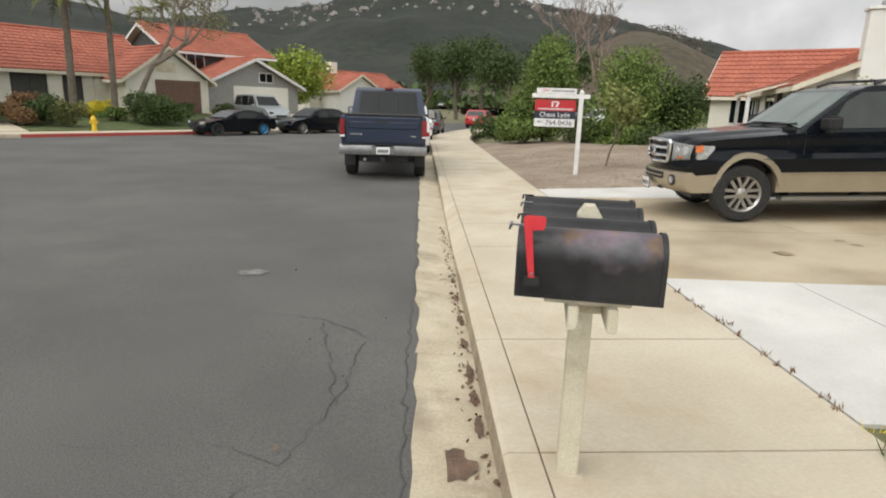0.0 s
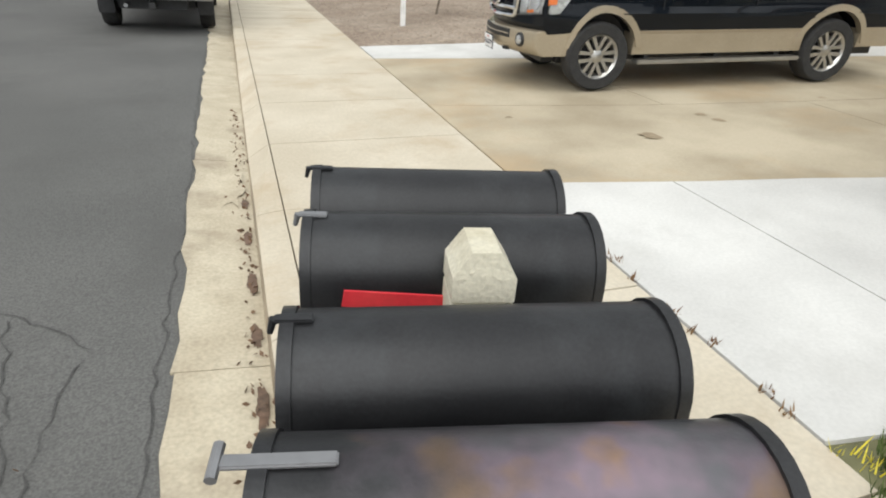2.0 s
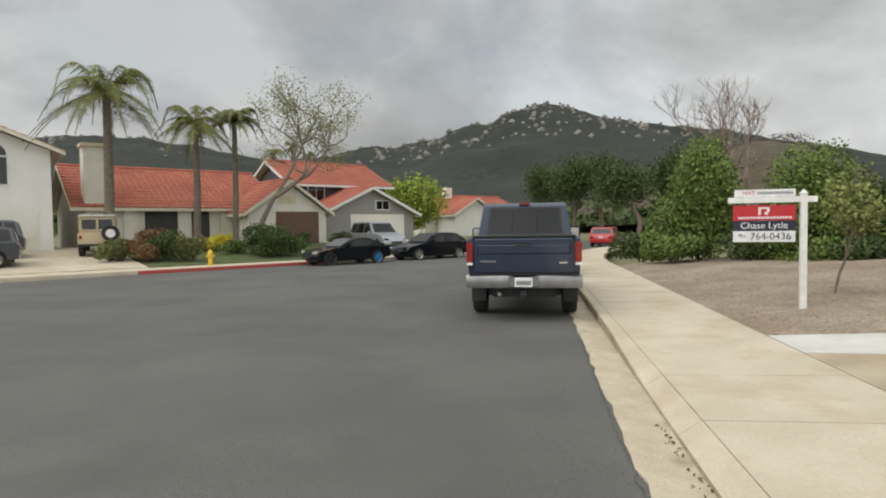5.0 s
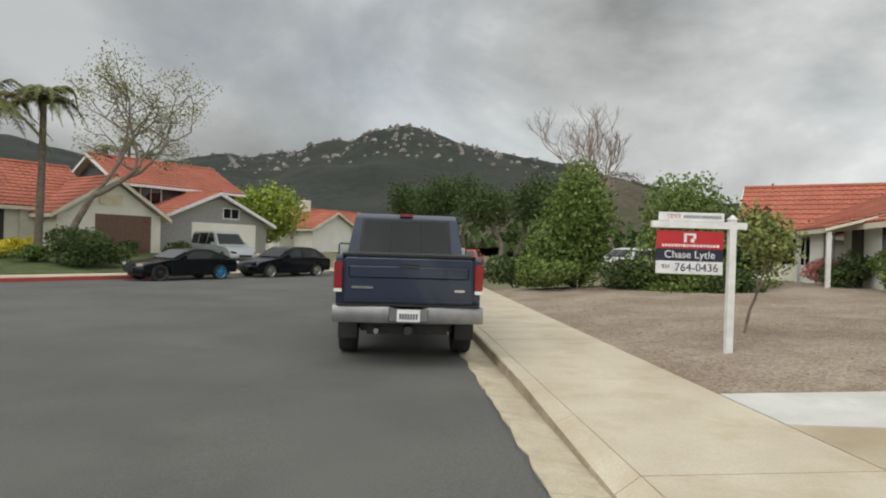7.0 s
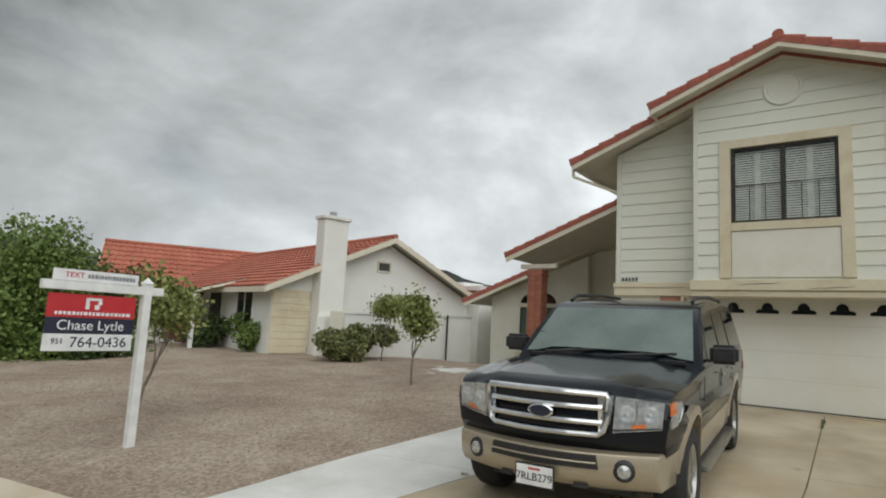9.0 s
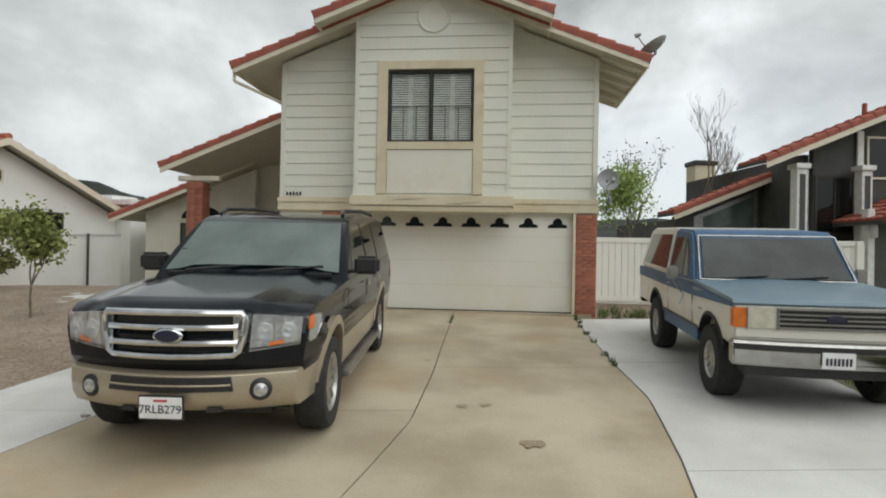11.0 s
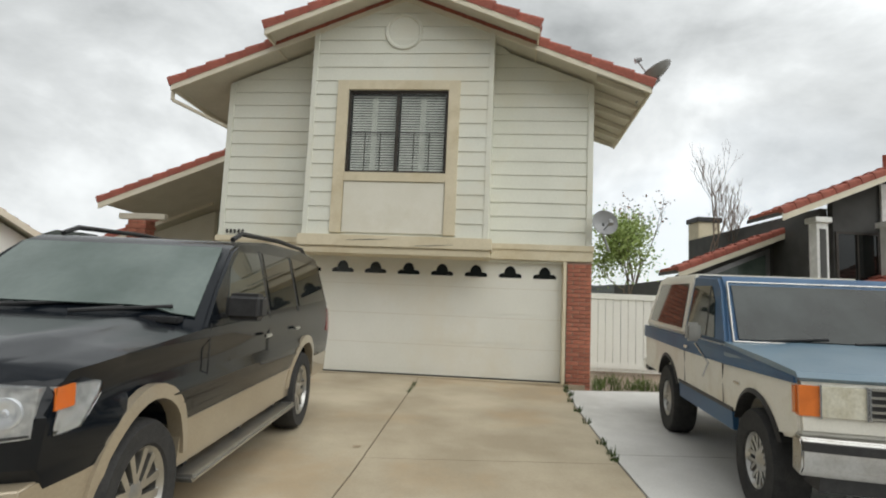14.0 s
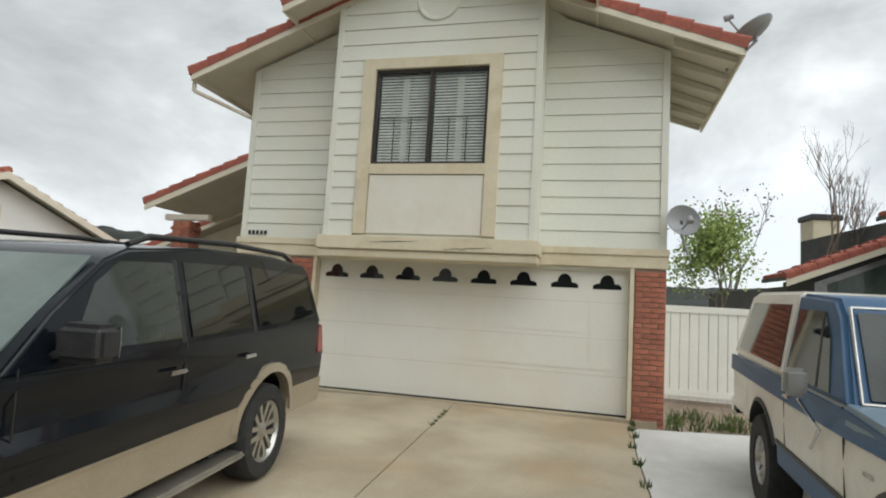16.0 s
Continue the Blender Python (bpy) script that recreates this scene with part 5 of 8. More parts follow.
def large_suv(m):
    car = thing("suv", m, "large black and champagne four-wheel-drive suv parked on the driveway", "car")
    W, B, T = 0.985, 1.24, 1.93
    half, flat_place = body_fn(W, B, T, 0.17, 0.98, -4.64, 0.25, 0.10, 0.09)

    def swell(z):
        return 1 + 0.02 * max(0.0, 1 - ((z - 0.96) / 0.29) ** 2)

    def place(x, s, z):
        """The flat body with rounded flanks and a raised middle on the bonnet."""
        p = flat_place(x, s, z)
        p.y *= swell(z)
        if -0.75 < x < 0.95 and z > 1.1:
            p.z += 0.045 * max(0.0, min(1.0, (0.74 - abs(s)) / 0.16)) - 0.03 * max(0.0, abs(s) - 0.8) / 0.2
        return p
    wb = 3.33
    prof = [(0.88, 0.66), (0.97, 0.76), (0.975, 0.98), (0.93, 1.11), (0.80, 1.175), (0.3, 1.215), (-0.3, 1.25), (-0.72, 1.27), (-2.5, 1.275), (-4.45, 1.30), (-4.58, 1.22), (-4.62, 0.70)]
    prof += arch(-wb, 0.50, 0.69, 0.42) + arch(0, 0.50, 0.68, 0.42)
    part("body", soften(barrel(loft(prof, 27, place), (0.76, 0.83, 0.9, 0.97, 1.04, 1.11, 1.18), (0.7, 0.45, 0.2, -1.2, -2.4), swell), 0.06), M_DARKPAINT, car, "glossy black upper body", smooth=True)
    cab = [(-0.66, 1.255), (-1.0, 1.52), (-1.42, 1.80), (-1.62, 1.87), (-2.4, 1.925), (-3.6, 1.92), (-4.30, 1.87), (-4.40, 1.80), (-4.56, 1.27)]
    part("roof", soften(loft(cab, 15, place), 0.05), M_DARKPAINT, car, "black roof and window pillars", smooth=True)
    # champagne skirts, bumpers and flares
    fb = [(0.40, 0.47), (0.52, 0.41), (0.90, 0.40), (0.985, 0.43), (1.035, 0.50), (1.045, 0.60), (1.02, 0.685), (0.95, 0.70), (0.42, 0.70)]
    part("front_bumper", soften(loft(fb, 21, place), 0.035), M_TANPAINT, car, "champagne front bumper", smooth=True)
    sill = [(-2.90, 0.42), (-0.46, 0.42), (-0.46, 0.69), (-2.90, 0.69)]
    part("lower_body", loft(sill, 3, place), M_TANPAINT, car, "champagne lower door panels", smooth=True)
    rb = [(-4.69, 0.45), (-3.78, 0.45), (-3.78, 0.70), (-4.69, 0.70)]
    part("rear_bumper", loft(rb, 11, place), M_TANPAINT, car, "champagne rear bumper", smooth=True)
    part("underbody", boxed(-4.4, 0.6, -0.62, 0.62, 0.3, 0.9), M_BLACKPLASTIC, car)
    for s in (-1, 1):
        for cx in (0, -wb):
            inner, outer = arch(cx, 0.495, 0.50, 0.42, 14), arch(cx, 0.575, 0.50, 0.42, 14)
            bm = bmesh.new()
            a = [place(x, s, z) + Vector((0, s * 0.024, 0)) for x, z in inner]
            b = [place(x, s, z) + Vector((0, s * 0.014, 0)) for x, z in outer]
            A, Bq = [bm.verts.new(p) for p in a], [bm.verts.new(p) for p in b]
            C, D = [bm.verts.new(p - Vector((0, s * 0.09, 0))) for p in a], [bm.verts.new(p - Vector((0, s * 0.05, 0))) for p in b]
            for i in range(14):
                bm.faces.new((A[i], A[i + 1], Bq[i + 1], Bq[i]))
                bm.faces.new((C[i], C[i + 1], A[i + 1], A[i]))
                bm.faces.new((Bq[i], Bq[i + 1], D[i + 1], D[i]))
            bmesh.ops.recalc_face_normals(bm, faces=bm.faces[:])
            part("fender_flare", bm, M_TANPAINT, car, "champagne wheel-arch flare", smooth=True)
            wheel(car, cx, s * 0.86, s, 0.405, 0.27, M_ALLOY, 6)
            part("wheel_well", boxed(cx - 0.44, cx + 0.44, s * 0.5, s * 0.72, 0.3, 0.88), M_BLACKPLASTIC, car)
        # windows
        for k, pts in enumerate(([(-1.08, 1.31), (-2.02, 1.31), (-2.02, 1.80), (-1.52, 1.79), (-1.30, 1.66)], [(-2.14, 1.31), (-2.98, 1.32), (-2.98, 1.81), (-2.14, 1.81)], [(-3.10, 1.32), (-4.36, 1.35), (-4.26, 1.77), (-3.10, 1.81)])):
            side_panels("side_window", car, place, pts, s, M_PRIVACY if k else M_SIDEGLASS, 0.004, 0.01, "dark tinted side glass" if k else "clear side glass")
        for x in (-0.78, -2.07, -3.05):
            side_panels("door_gap", car, place, [(x, 0.71), (x + 0.008, 0.71), (x + 0.008, 1.27), (x, 1.27)], s, M_BLACKPLASTIC, 0.004, 0.007)
            if x < -0.8:
                side_panels("door_gap", car, place, [(x, 1.28), (x + 0.05, 1.28), (x + 0.05, 1.82), (x, 1.82)], s, M_BLACKPLASTIC, 0.002, 0.006)
        for x in (-1.95, -2.9):
            h = part("door_handle", boxed(x - 0.09, x + 0.09, 0, 0.03, -0.014, 0.014, 0.01), M_CHROME, car, "chrome door handle", m=Matrix.Translation((0, s * (half(1.1) + (0.012 if s > 0 else 0.042)), 1.1)))
        side_panels("moulding", car, place, [(-0.5, 0.685), (-2.86, 0.685), (-2.86, 0.703), (-0.5, 0.703)], s, M_TANPAINT, 0.012, 0.02)
        bm = bmesh.new()
        box(bm, -2.86, -0.5, s * 0.86, s * 1.05, 0.315, 0.365, 0.02)
        part("running_board", bm, M_ALLOY, car, "grey ribbed running board")
        for x in (-0.7, -1.7, -2.6):
            part("board_bracket", boxed(x - 0.03, x + 0.03, s * 0.6, s * 0.9, 0.33, 0.42), M_BLACKPLASTIC, car)
        bm = bmesh.new()
        box(bm, -0.12, 0.06, -0.13, 0.13, -0.095, 0.095, 0.035, 3)
        mir = part("mirror", bm, M_BLACKPLASTIC, car, "black wing mirror", m=Matrix.Translation((-0.98, s * 1.13, 1.38)))
        part("mirror_glass", boxed(-0.126, -0.121, -0.1, 0.1, -0.075, 0.075), M_CHROME, mir)
        part("mirror_arm", boxed(-0.05, 0.02, -s * 0.24, -s * 0.1, -0.085, -0.05, 0.01), M_BLACKPLASTIC, mir)
        bm = bmesh.new()
        pts = [(-1.75, 1.90), (-1.95, 1.965), (-3.0, 1.99), (-4.0, 1.965), (-4.2, 1.89)]
        for (x0, z0), (x1, z1) in zip(pts, pts[1:]):
            rod(bm, (x0, s * 0.72, z0), (x1, s * 0.72, z1), 0.022, seg=8)
        part("roof_rail", bm, M_BLACKPLASTIC, car, "black roof rail")
        # lamps: bright housing, two bowls, a divider, clear lens, amber corner
        corners = [(s * 0.60, 0.85), (s * 0.97, 0.89), (s * 0.985, 1.09), (s * 0.62, 1.125)]
        lamp = front_panel("headlamp", car, place, 0.95, corners, M_LAMP, 0.030, 0.07, "clear headlamp with an orange corner")
        wrap = [(0.93, 0.885), (0.93, 1.09), (0.60, 1.115), (0.61, 1.03), (0.74, 0.90)]
        side_panels("headlamp_side", lamp, place, wrap, s, M_LAMP, 0.010, 0.03)
        for a, z, rad in ((0.70, 0.992, 0.062), (0.875, 0.995, 0.058)):
            bowl = Matrix.Translation(place(0.95, s * a, z) + Vector((0.034, 0, 0))) @ pose(0, 0, 0, 0, 0, s * 14)
            part("reflector_bowl", lathe(bmesh.new(), [(0.0, -0.004), (0.012, -0.005), (0.016, 0.004), (rad * 0.6, 0.0), (rad, -0.008), (rad + 0.006, -0.006), (rad + 0.008, 0.012), (0.0, 0.012)], 24, pose(0, 0, 0, 0, 0, 90)), M_BRIGHT, lamp, smooth=True, m=bowl)
        front_panel("divider", lamp, place, 0.95, [(s * 0.605, 0.86), (s * 0.965, 0.895), (s * 0.965, 0.905), (s * 0.605, 0.875)], M_BLACKPLASTIC, 0.034, 0.02)
        front_panel("divider", lamp, place, 0.95, [(s * 0.775, 0.88), (s * 0.785, 0.88), (s * 0.785, 1.10), (s * 0.775, 1.10)], M_ALLOY, 0.034, 0.02)
        side_panels("turn_lamp", lamp, place, [(0.93, 0.99), (0.93, 1.085), (0.80, 1.095), (0.80, 1.0)], s, M_ORANGE, 0.018, 0.01, "orange turn lamp")
        for glassy in (front_panel("lens", lamp, place, 0.95, corners, M_LENS, 0.052, 0.004), side_panels("lens", lamp, place, wrap, s, M_LENS, 0.024, 0.004)):
            glassy.visible_shadow = False
        p = place(1.03, s * 0.74, 0.575)
        yaw = Matrix.Translation(p + Vector((0.022, 0, 0))) @ pose(0, 0, 0, 0, 0, s * 17)
        fog = part("fog_lamp", lathe(bmesh.new(), [(0.0, 0.0), (0.055, -0.002), (0.062, -0.008), (0.082, 0.004), (0.088, 0.05), (0.0, 0.05)], 24, pose(0, 0, 0, 0, 0, 90)), M_BLACKPLASTIC, car, "round fog lamp in a dark recess", m=yaw, smooth=True)
        part("reflector", lathe(bmesh.new(), [(0.0, -0.022), (0.024, -0.019), (0.046, -0.008), (0.051, -0.009), (0.053, 0.0), (0.0, 0.0)], 20, pose(0, 0, 0, 0, 0, 90)), M_LAMP, fog, smooth=True)
        front_panel("marker_lamp", lamp, place, 0.95, [(s * 0.74, 0.885), (s * 0.85, 0.90), (s * 0.845, 0.93), (s * 0.745, 0.915)], M_ORANGE, 0.036, 0.02, "small orange lower lamp")
        front_panel("tail_lamp", car, place, -4.6, [(s * 0.88, 0.95), (s * 0.99, 0.95), (s * 0.98, 1.25), (s * 0.88, 1.25)], M_TAIL, -0.04, 0.05, "red tail lamp")
        side_panels("tail_lamp", car, place, [(-4.42, 0.98), (-4.58, 0.98), (-4.56, 1.24), (-4.46, 1.24)], s, M_TAIL, 0.006, 0.03, "red tail lamp")
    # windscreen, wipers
    # part of the sky's reflection here is the glass colour itself
    screen("windscreen", car, place, -0.74, 1.315, -1.41, 1.795, 0.91, M_CARGLASS, (0.014, 0, 0.018), "raked windscreen, sky reflection partly put into its pale colour")
    for y0, y1 in ((0.12, 0.72), (-0.62, 0.0)):
        bm = bmesh.new()
        rod(bm, (-0.60, y0, 1.325), (-0.76, y1, 1.375), 0.012, seg=6)
        rod(bm, (-0.60, y0, 1.325), (-0.70, (y0 + y1) / 2, 1.362), 0.014, 0.01, seg=6)
        part("wiper", bm, M_BLACKPLASTIC, car)
    part("cowl", boxed(-0.74, -0.62, -0.82, 0.82, 1.27, 1.31, 0.01), M_BLACKPLASTIC, car)
    # grille: dark mesh, rounded chrome surround and bars, dark oval badge
    g = front_panel("grille", car, place, 0.955, [(-0.55, 0.84), (0.55, 0.84), (0.57, 1.12), (-0.57, 1.12)], M_BLACKPLASTIC, 0.012, 0.05, "chrome three-bar grille")

    def nose(s, z, out):
        return flat_place(0.955, s, z) + Vector((out, 0, 0))
    ring = [(-0.50, 0.83), (-0.25, 0.825), (0.0, 0.823), (0.25, 0.825), (0.50, 0.83), (0.545, 0.86), (0.57, 0.98), (0.585, 1.10), (0.56, 1.135), (0.28, 1.14), (0.0, 1.142), (-0.28, 1.14), (-0.56, 1.135), (-0.585, 1.10), (-0.57, 0.98), (-0.545, 0.86)]
    part("grille_surround", sweep(bmesh.new(), [nose(a, z, 0.04) for a, z in ring], 0.026, 0.03, True), M_CHROME, g, "bright chrome surround", smooth=True)
    for s in (-1, 1):
        part("grille_cheek", patch(bmesh.new(), lambda f: (nose(s * (0.50 - 0.01 * f), 0.84 + 0.29 * f, 0.05), nose(s * (0.595 + 0.01 * f), 0.84 + 0.29 * f, 0.0)), (-0.02, 0, 0)), M_CHROME, g, smooth=True)
    for z in (0.92, 1.035):
        part("grille_bar", sweep(bmesh.new(), [nose(-0.53 + 1.06 * q / 12, z, 0.035) for q in range(13)], 0.027, 0.03), M_CHROME, g, smooth=True)
    bm = lathe(bmesh.new(), [(0.0, -0.014), (0.09, -0.01), (0.104, 0.0), (0.104, 0.02), (0.0, 0.02)], 28, pose(0, 0, 0, 0, 0, 90))
    badge = part("badge", bm, M_CHROME, g, "dark oval badge with a bright rim", m=Matrix.Translation((1.03, 0, 0.978)) @ Matrix.Diagonal((1, 1.05, 0.5, 1)), smooth=True)
    part("badge_field", lathe(bmesh.new(), [(0.0, -0.018), (0.085, -0.014), (0.09, 0.0), (0.0, 0.0)], 28, pose(0, 0, 0, 0, 0, 90)), M_SIGNNAVY, badge, smooth=True)
    front_panel("intake", car, place, 1.02, [(-0.53, 0.575), (0.53, 0.575), (0.50, 0.675), (-0.50, 0.675)], M_BLACKPLASTIC, 0.034, 0.05, "dark lower air intake")
    part("intake_bar", sweep(bmesh.new(), [flat_place(1.02, -0.51 + 1.02 * q / 10, 0.622) + Vector((0.036, 0, 0)) for q in range(11)], 0.008, 0.012), M_TANPAINT, car, smooth=True)
    for s in (-1, 1):
        front_panel("tow_slot", car, place, 0.97, [(s * 0.30, 0.415), (s * 0.43, 0.415), (s * 0.42, 0.45), (s * 0.31, 0.45)], M_BLACKPLASTIC, 0.045, 0.04)
    number_plate(car, Matrix.Translation((1.093, -0.02, 0.475)) @ FACE_FRONT, "7RLB279", "white licence plate")
    part("dash_card", boxed(-1.1, -0.95, 0.5, 0.62, 1.32, 1.33), M_WHITE, car)
    return car


def old_suv(m):
    car = thing("old_suv", m, "old two-door suv in faded blue and cream on the pale slab", "car")
    W, B, T = 0.98, 1.18, 1.86
    half, place = body_fn(W, B, T, 0.13, 0.74, -3.95, 0.05, 0.03, 0.02)
    wb = 2.66
    prof = [(0.66, 0.70), (0.72, 0.74), (0.72, 1.06), (0.66, 1.12), (0.2, 1.15), (-0.62, 1.19), (-3.80, 1.19), (-3.90, 1.14), (-3.93, 0.62)]
    prof += arch(-wb, 0.47, 0.62, 0.42) + [(-2.1, 0.60), (-0.6, 0.60)] + arch(0, 0.47, 0.66, 0.42)
    part("body", soften(loft(prof, 9, place), 0.025, 2), M_BRONCOCREAM, car, "cream painted body", smooth=True)
    hood = [(0.70, 1.075), (0.735, 1.10), (0.70, 1.135), (0.2, 1.175), (-0.66, 1.215), (-0.66, 1.10), (0.60, 1.06)]
    part("bonnet", loft(hood, 9, lambda x, s, z: place(x, s, z) + Vector((0.004, s * 0.006, 0.002 + 0.02 * (abs(s) < 0.55) * (x < 0.6)))), M_BRONCOHOOD, car, "sun-faded blue bonnet", smooth=True)
    cabf = [(-0.62, 1.19), (-1.03, 1.70), (-1.18, 1.80), (-1.95, 1.83), (-1.95, 1.19)]
    part("cab", soften(loft(cabf, 9, place), 0.03, 3), M_BRONCOBLUE, car, "blue cab roof and pillars", smooth=True)
    cap = [(-1.96, 1.19), (-1.96, 1.845), (-3.3, 1.835), (-3.5, 1.80), (-3.84, 1.22), (-3.84, 1.19)]
    part("hard_top", soften(loft(cap, 9, place), 0.03, 3), M_BRONCOCREAM, car, "cream removable hard top", smooth=True)
    part("underbody", boxed(-3.6, 0.5, -0.6, 0.6, 0.35, 0.8), M_BLACKPLASTIC, car)
    for s in (-1, 1):
        side_panels("side_stripe", car, place, [(0.70, 1.06), (0.70, 1.10), (-0.6, 1.18), (-3.88, 1.18), (-3.90, 1.03), (-1.95, 1.02), (-0.6, 1.03)], s, M_BRONCOBLUE, 0.016, 0.022, "broad faded blue side stripe")
        side_panels("rocker", car, place, [(-0.5, 0.50), (-0.5, 0.66), (-2.15, 0.66), (-2.15, 0.50)], s, M_BRONCOBLUE, 0.006, 0.05, "blue rocker panel")
        side_panels("rocker_strip", car, place, [(-0.48, 0.655), (-0.48, 0.685), (-2.17, 0.685), (-2.17, 0.655)], s, M_BLACKPLASTIC, 0.012, 0.02)
        side_panels("door_window", car, place, [(-0.95, 1.23), (-1.86, 1.23), (-1.86, 1.71), (-1.30, 1.71), (-1.12, 1.56)], s, M_OLDGLASS, 0.006, 0.01, "clear door glass")
        side_panels("vent_bar", car, place, [(-1.17, 1.23), (-1.20, 1.23), (-1.32, 1.70), (-1.29, 1.70)], s, M_BLACKPLASTIC, 0.010, 0.01)
        side_panels("rear_side_window", car, place, [(-2.06, 1.25), (-3.62, 1.27), (-3.36, 1.73), (-2.10, 1.74)], s, M_PRIVACY, 0.006, 0.012, "dark tinted rear side glass")
        for x in (-0.72, -1.93):
            side_panels("door_gap", car, place, [(x, 0.69), (x + 0.009, 0.69), (x + 0.009, 1.19), (x, 1.19)], s, M_BLACKPLASTIC, 0.0065, 0.01)
        for cx in (0, -wb):
            inner, outer = arch(cx, 0.465, 0.62, 0.42, 14), arch(cx, 0.50, 0.62, 0.42, 14)
            bm = bmesh.new()
            A = [bm.verts.new(place(x, s, z) + Vector((0, s * 0.02, 0))) for x, z in inner]
            Bq = [bm.verts.new(place(x, s, z) + Vector((0, s * 0.006, 0))) for x, z in outer]
            C = [bm.verts.new(place(x, s, z) - Vector((0, s * 0.1, 0))) for x, z in inner]
            for i in range(14):
                bm.faces.new((A[i], A[i + 1], Bq[i + 1], Bq[i]))
                bm.faces.new((C[i], C[i + 1], A[i + 1], A[i]))
            bmesh.ops.recalc_face_normals(bm, faces=bm.faces[:])
            part("arch_trim", bm, M_BLACKPLASTIC, car, "dark wheel-arch trim")
            wheel(car, cx, s * 0.85, s, 0.39, 0.27, M_ALLOY, 8, 0.52, 0.45)
            part("wheel_well", boxed(cx - 0.42, cx + 0.42, s * 0.45, s * 0.68, 0.35, 0.86), M_BLACKPLASTIC, car)
        part("door_handle", boxed(-1.86, -1.72, s * half(1.05) - 0.01, s * half(1.05) + s * 0.03, 1.055, 1.085, 0.008), M_CHROME, car, "chrome door handle")
        mir = part("mirror", boxed(-0.04, 0.04, -0.07, 0.07, -0.085, 0.085, 0.025), M_ALLOY, car, "chrome wing mirror", m=Matrix.Translation((-1.02, s * 1.15, 1.27)))
        bm = bmesh.new()
        rod(bm, (0, -s * 0.02, -0.1), (-0.02, -s * 0.15, -0.28), 0.01, seg=6)
        rod(bm, (-0.02, -s * 0.15, -0.28), (-0.15, -s * 0.14, -0.42), 0.01, seg=6)
        part("mirror_arm", bm, M_CHROME, mir)
        lamp = front_panel("headlamp", car, place, 0.72, [(s * 0.58, 0.86), (s * 0.86, 0.86), (s * 0.86, 1.055), (s * 0.58, 1.055)], M_CLOUDED, 0.022, 0.05, "square clouded headlamp")
        for q in (0.572, 0.862):
            front_panel("lamp_rim", lamp, place, 0.72, [(s * q, 0.85), (s * (q + 0.012), 0.85), (s * (q + 0.012), 1.065), (s * q, 1.065)], M_CHROME, 0.03, 0.03)
        front_panel("turn_lamp", car, place, 0.71, [(s * 0.865, 0.86), (s * 1.0, 0.86), (s * 1.0, 1.055), (s * 0.865, 1.055)], M_ORANGE, 0.024, 0.05, "orange corner lamp")
        side_panels("turn_lamp", car, place, [(0.70, 0.87), (0.70, 1.045), (0.655, 1.045), (0.655, 0.87)], s, M_ORANGE, 0.008, 0.02, "orange corner lamp")
        side_panels("fender_badge", car, place, [(-0.30, 0.90), (-0.42, 0.90), (-0.42, 0.92), (-0.30, 0.92)], s, M_CHROME, 0.008, 0.01)
    ws = [(-0.655, -0.86, 1.235), (-0.655, 0.86, 1.235), (-1.03, 0.80, 1.705), (-1.03, -0.80, 1.705)]
    part("windscreen", slab(bmesh.new(), [Vector(p) + Vector((0.012, 0, 0.01)) for p in ws], (-0.012, 0, -0.008)), M_OLDGLASS, car, "flat windscreen")
    fr = [((-0.64, -0.91, 1.215), (-0.64, 0.91, 1.215)), ((-0.64, 0.91, 1.215), (-1.04, 0.835, 1.735)), ((-1.04, 0.835, 1.735), (-1.04, -0.835, 1.735)), ((-1.04, -0.835, 1.735), (-0.64, -0.91, 1.215))]
    for a, b in fr:
        part("windscreen_trim", rod(bmesh.new(), Vector(a) + Vector((0.005, 0, 0.008)), Vector(b) + Vector((0.005, 0, 0.008)), 0.011, seg=8), M_OLDCHROME, car, "bright windscreen trim")
    for y0, y1 in ((0.1, 0.6), (-0.6, -0.1)):
        part("wiper", rod(bmesh.new(), (-0.62, y0, 1.245), (-0.66, y1, 1.275), 0.011, seg=6), M_BLACKPLASTIC, car)
    part("cabin_seat", boxed(-2.0, -1.6, -0.7, 0.7, 0.9, 1.6, 0.08), M_DIM, car)
    g = front_panel("grille", car, place, 0.72, [(-0.57, 0.855), (0.57, 0.855), (0.57, 1.06), (-0.57, 1.06)], M_BLACKPLASTIC, 0.012, 0.03, "black grille with bright bars")
    for z in (0.862, 0.905, 0.95, 0.995, 1.045):
        front_panel("grille_bar", g, place, 0.72, [(-0.56, z), (0.56, z), (0.56, z + 0.014), (-0.56, z + 0.014)], M_ALLOY, 0.03, 0.02)
    for a in (-0.57, 0.555):
        front_panel("grille_bar", g, place, 0.72, [(a, 0.855), (a + 0.015, 0.855), (a + 0.015, 1.06), (a, 1.06)], M_CHROME, 0.032, 0.02)
    part("badge", lathe(bmesh.new(), [(0.0, -0.012), (0.08, -0.006), (0.085, 0.01), (0.0, 0.01)], 24, pose(0, 0, 0, 0, 0, 90)), M_SIGNNAVY, g, "oval dark blue badge", m=Matrix.Translation((0.755, 0, 0.965)) @ Matrix.Diagonal((1, 1.2, 0.5, 1)))
    bmp = [(0.70, 0.52), (0.86, 0.50), (0.90, 0.56), (0.90, 0.70), (0.86, 0.74), (0.70, 0.74)]
    part("front_bumper", soften(loft(bmp, 21, lambda x, s, z: Vector((x - 0.10 * s * s * (1 if x > 0.8 else 0.4), s * 0.99, z))), 0.03, 4, 25), M_OLDCHROME, car, "chrome front bumper", smooth=True)
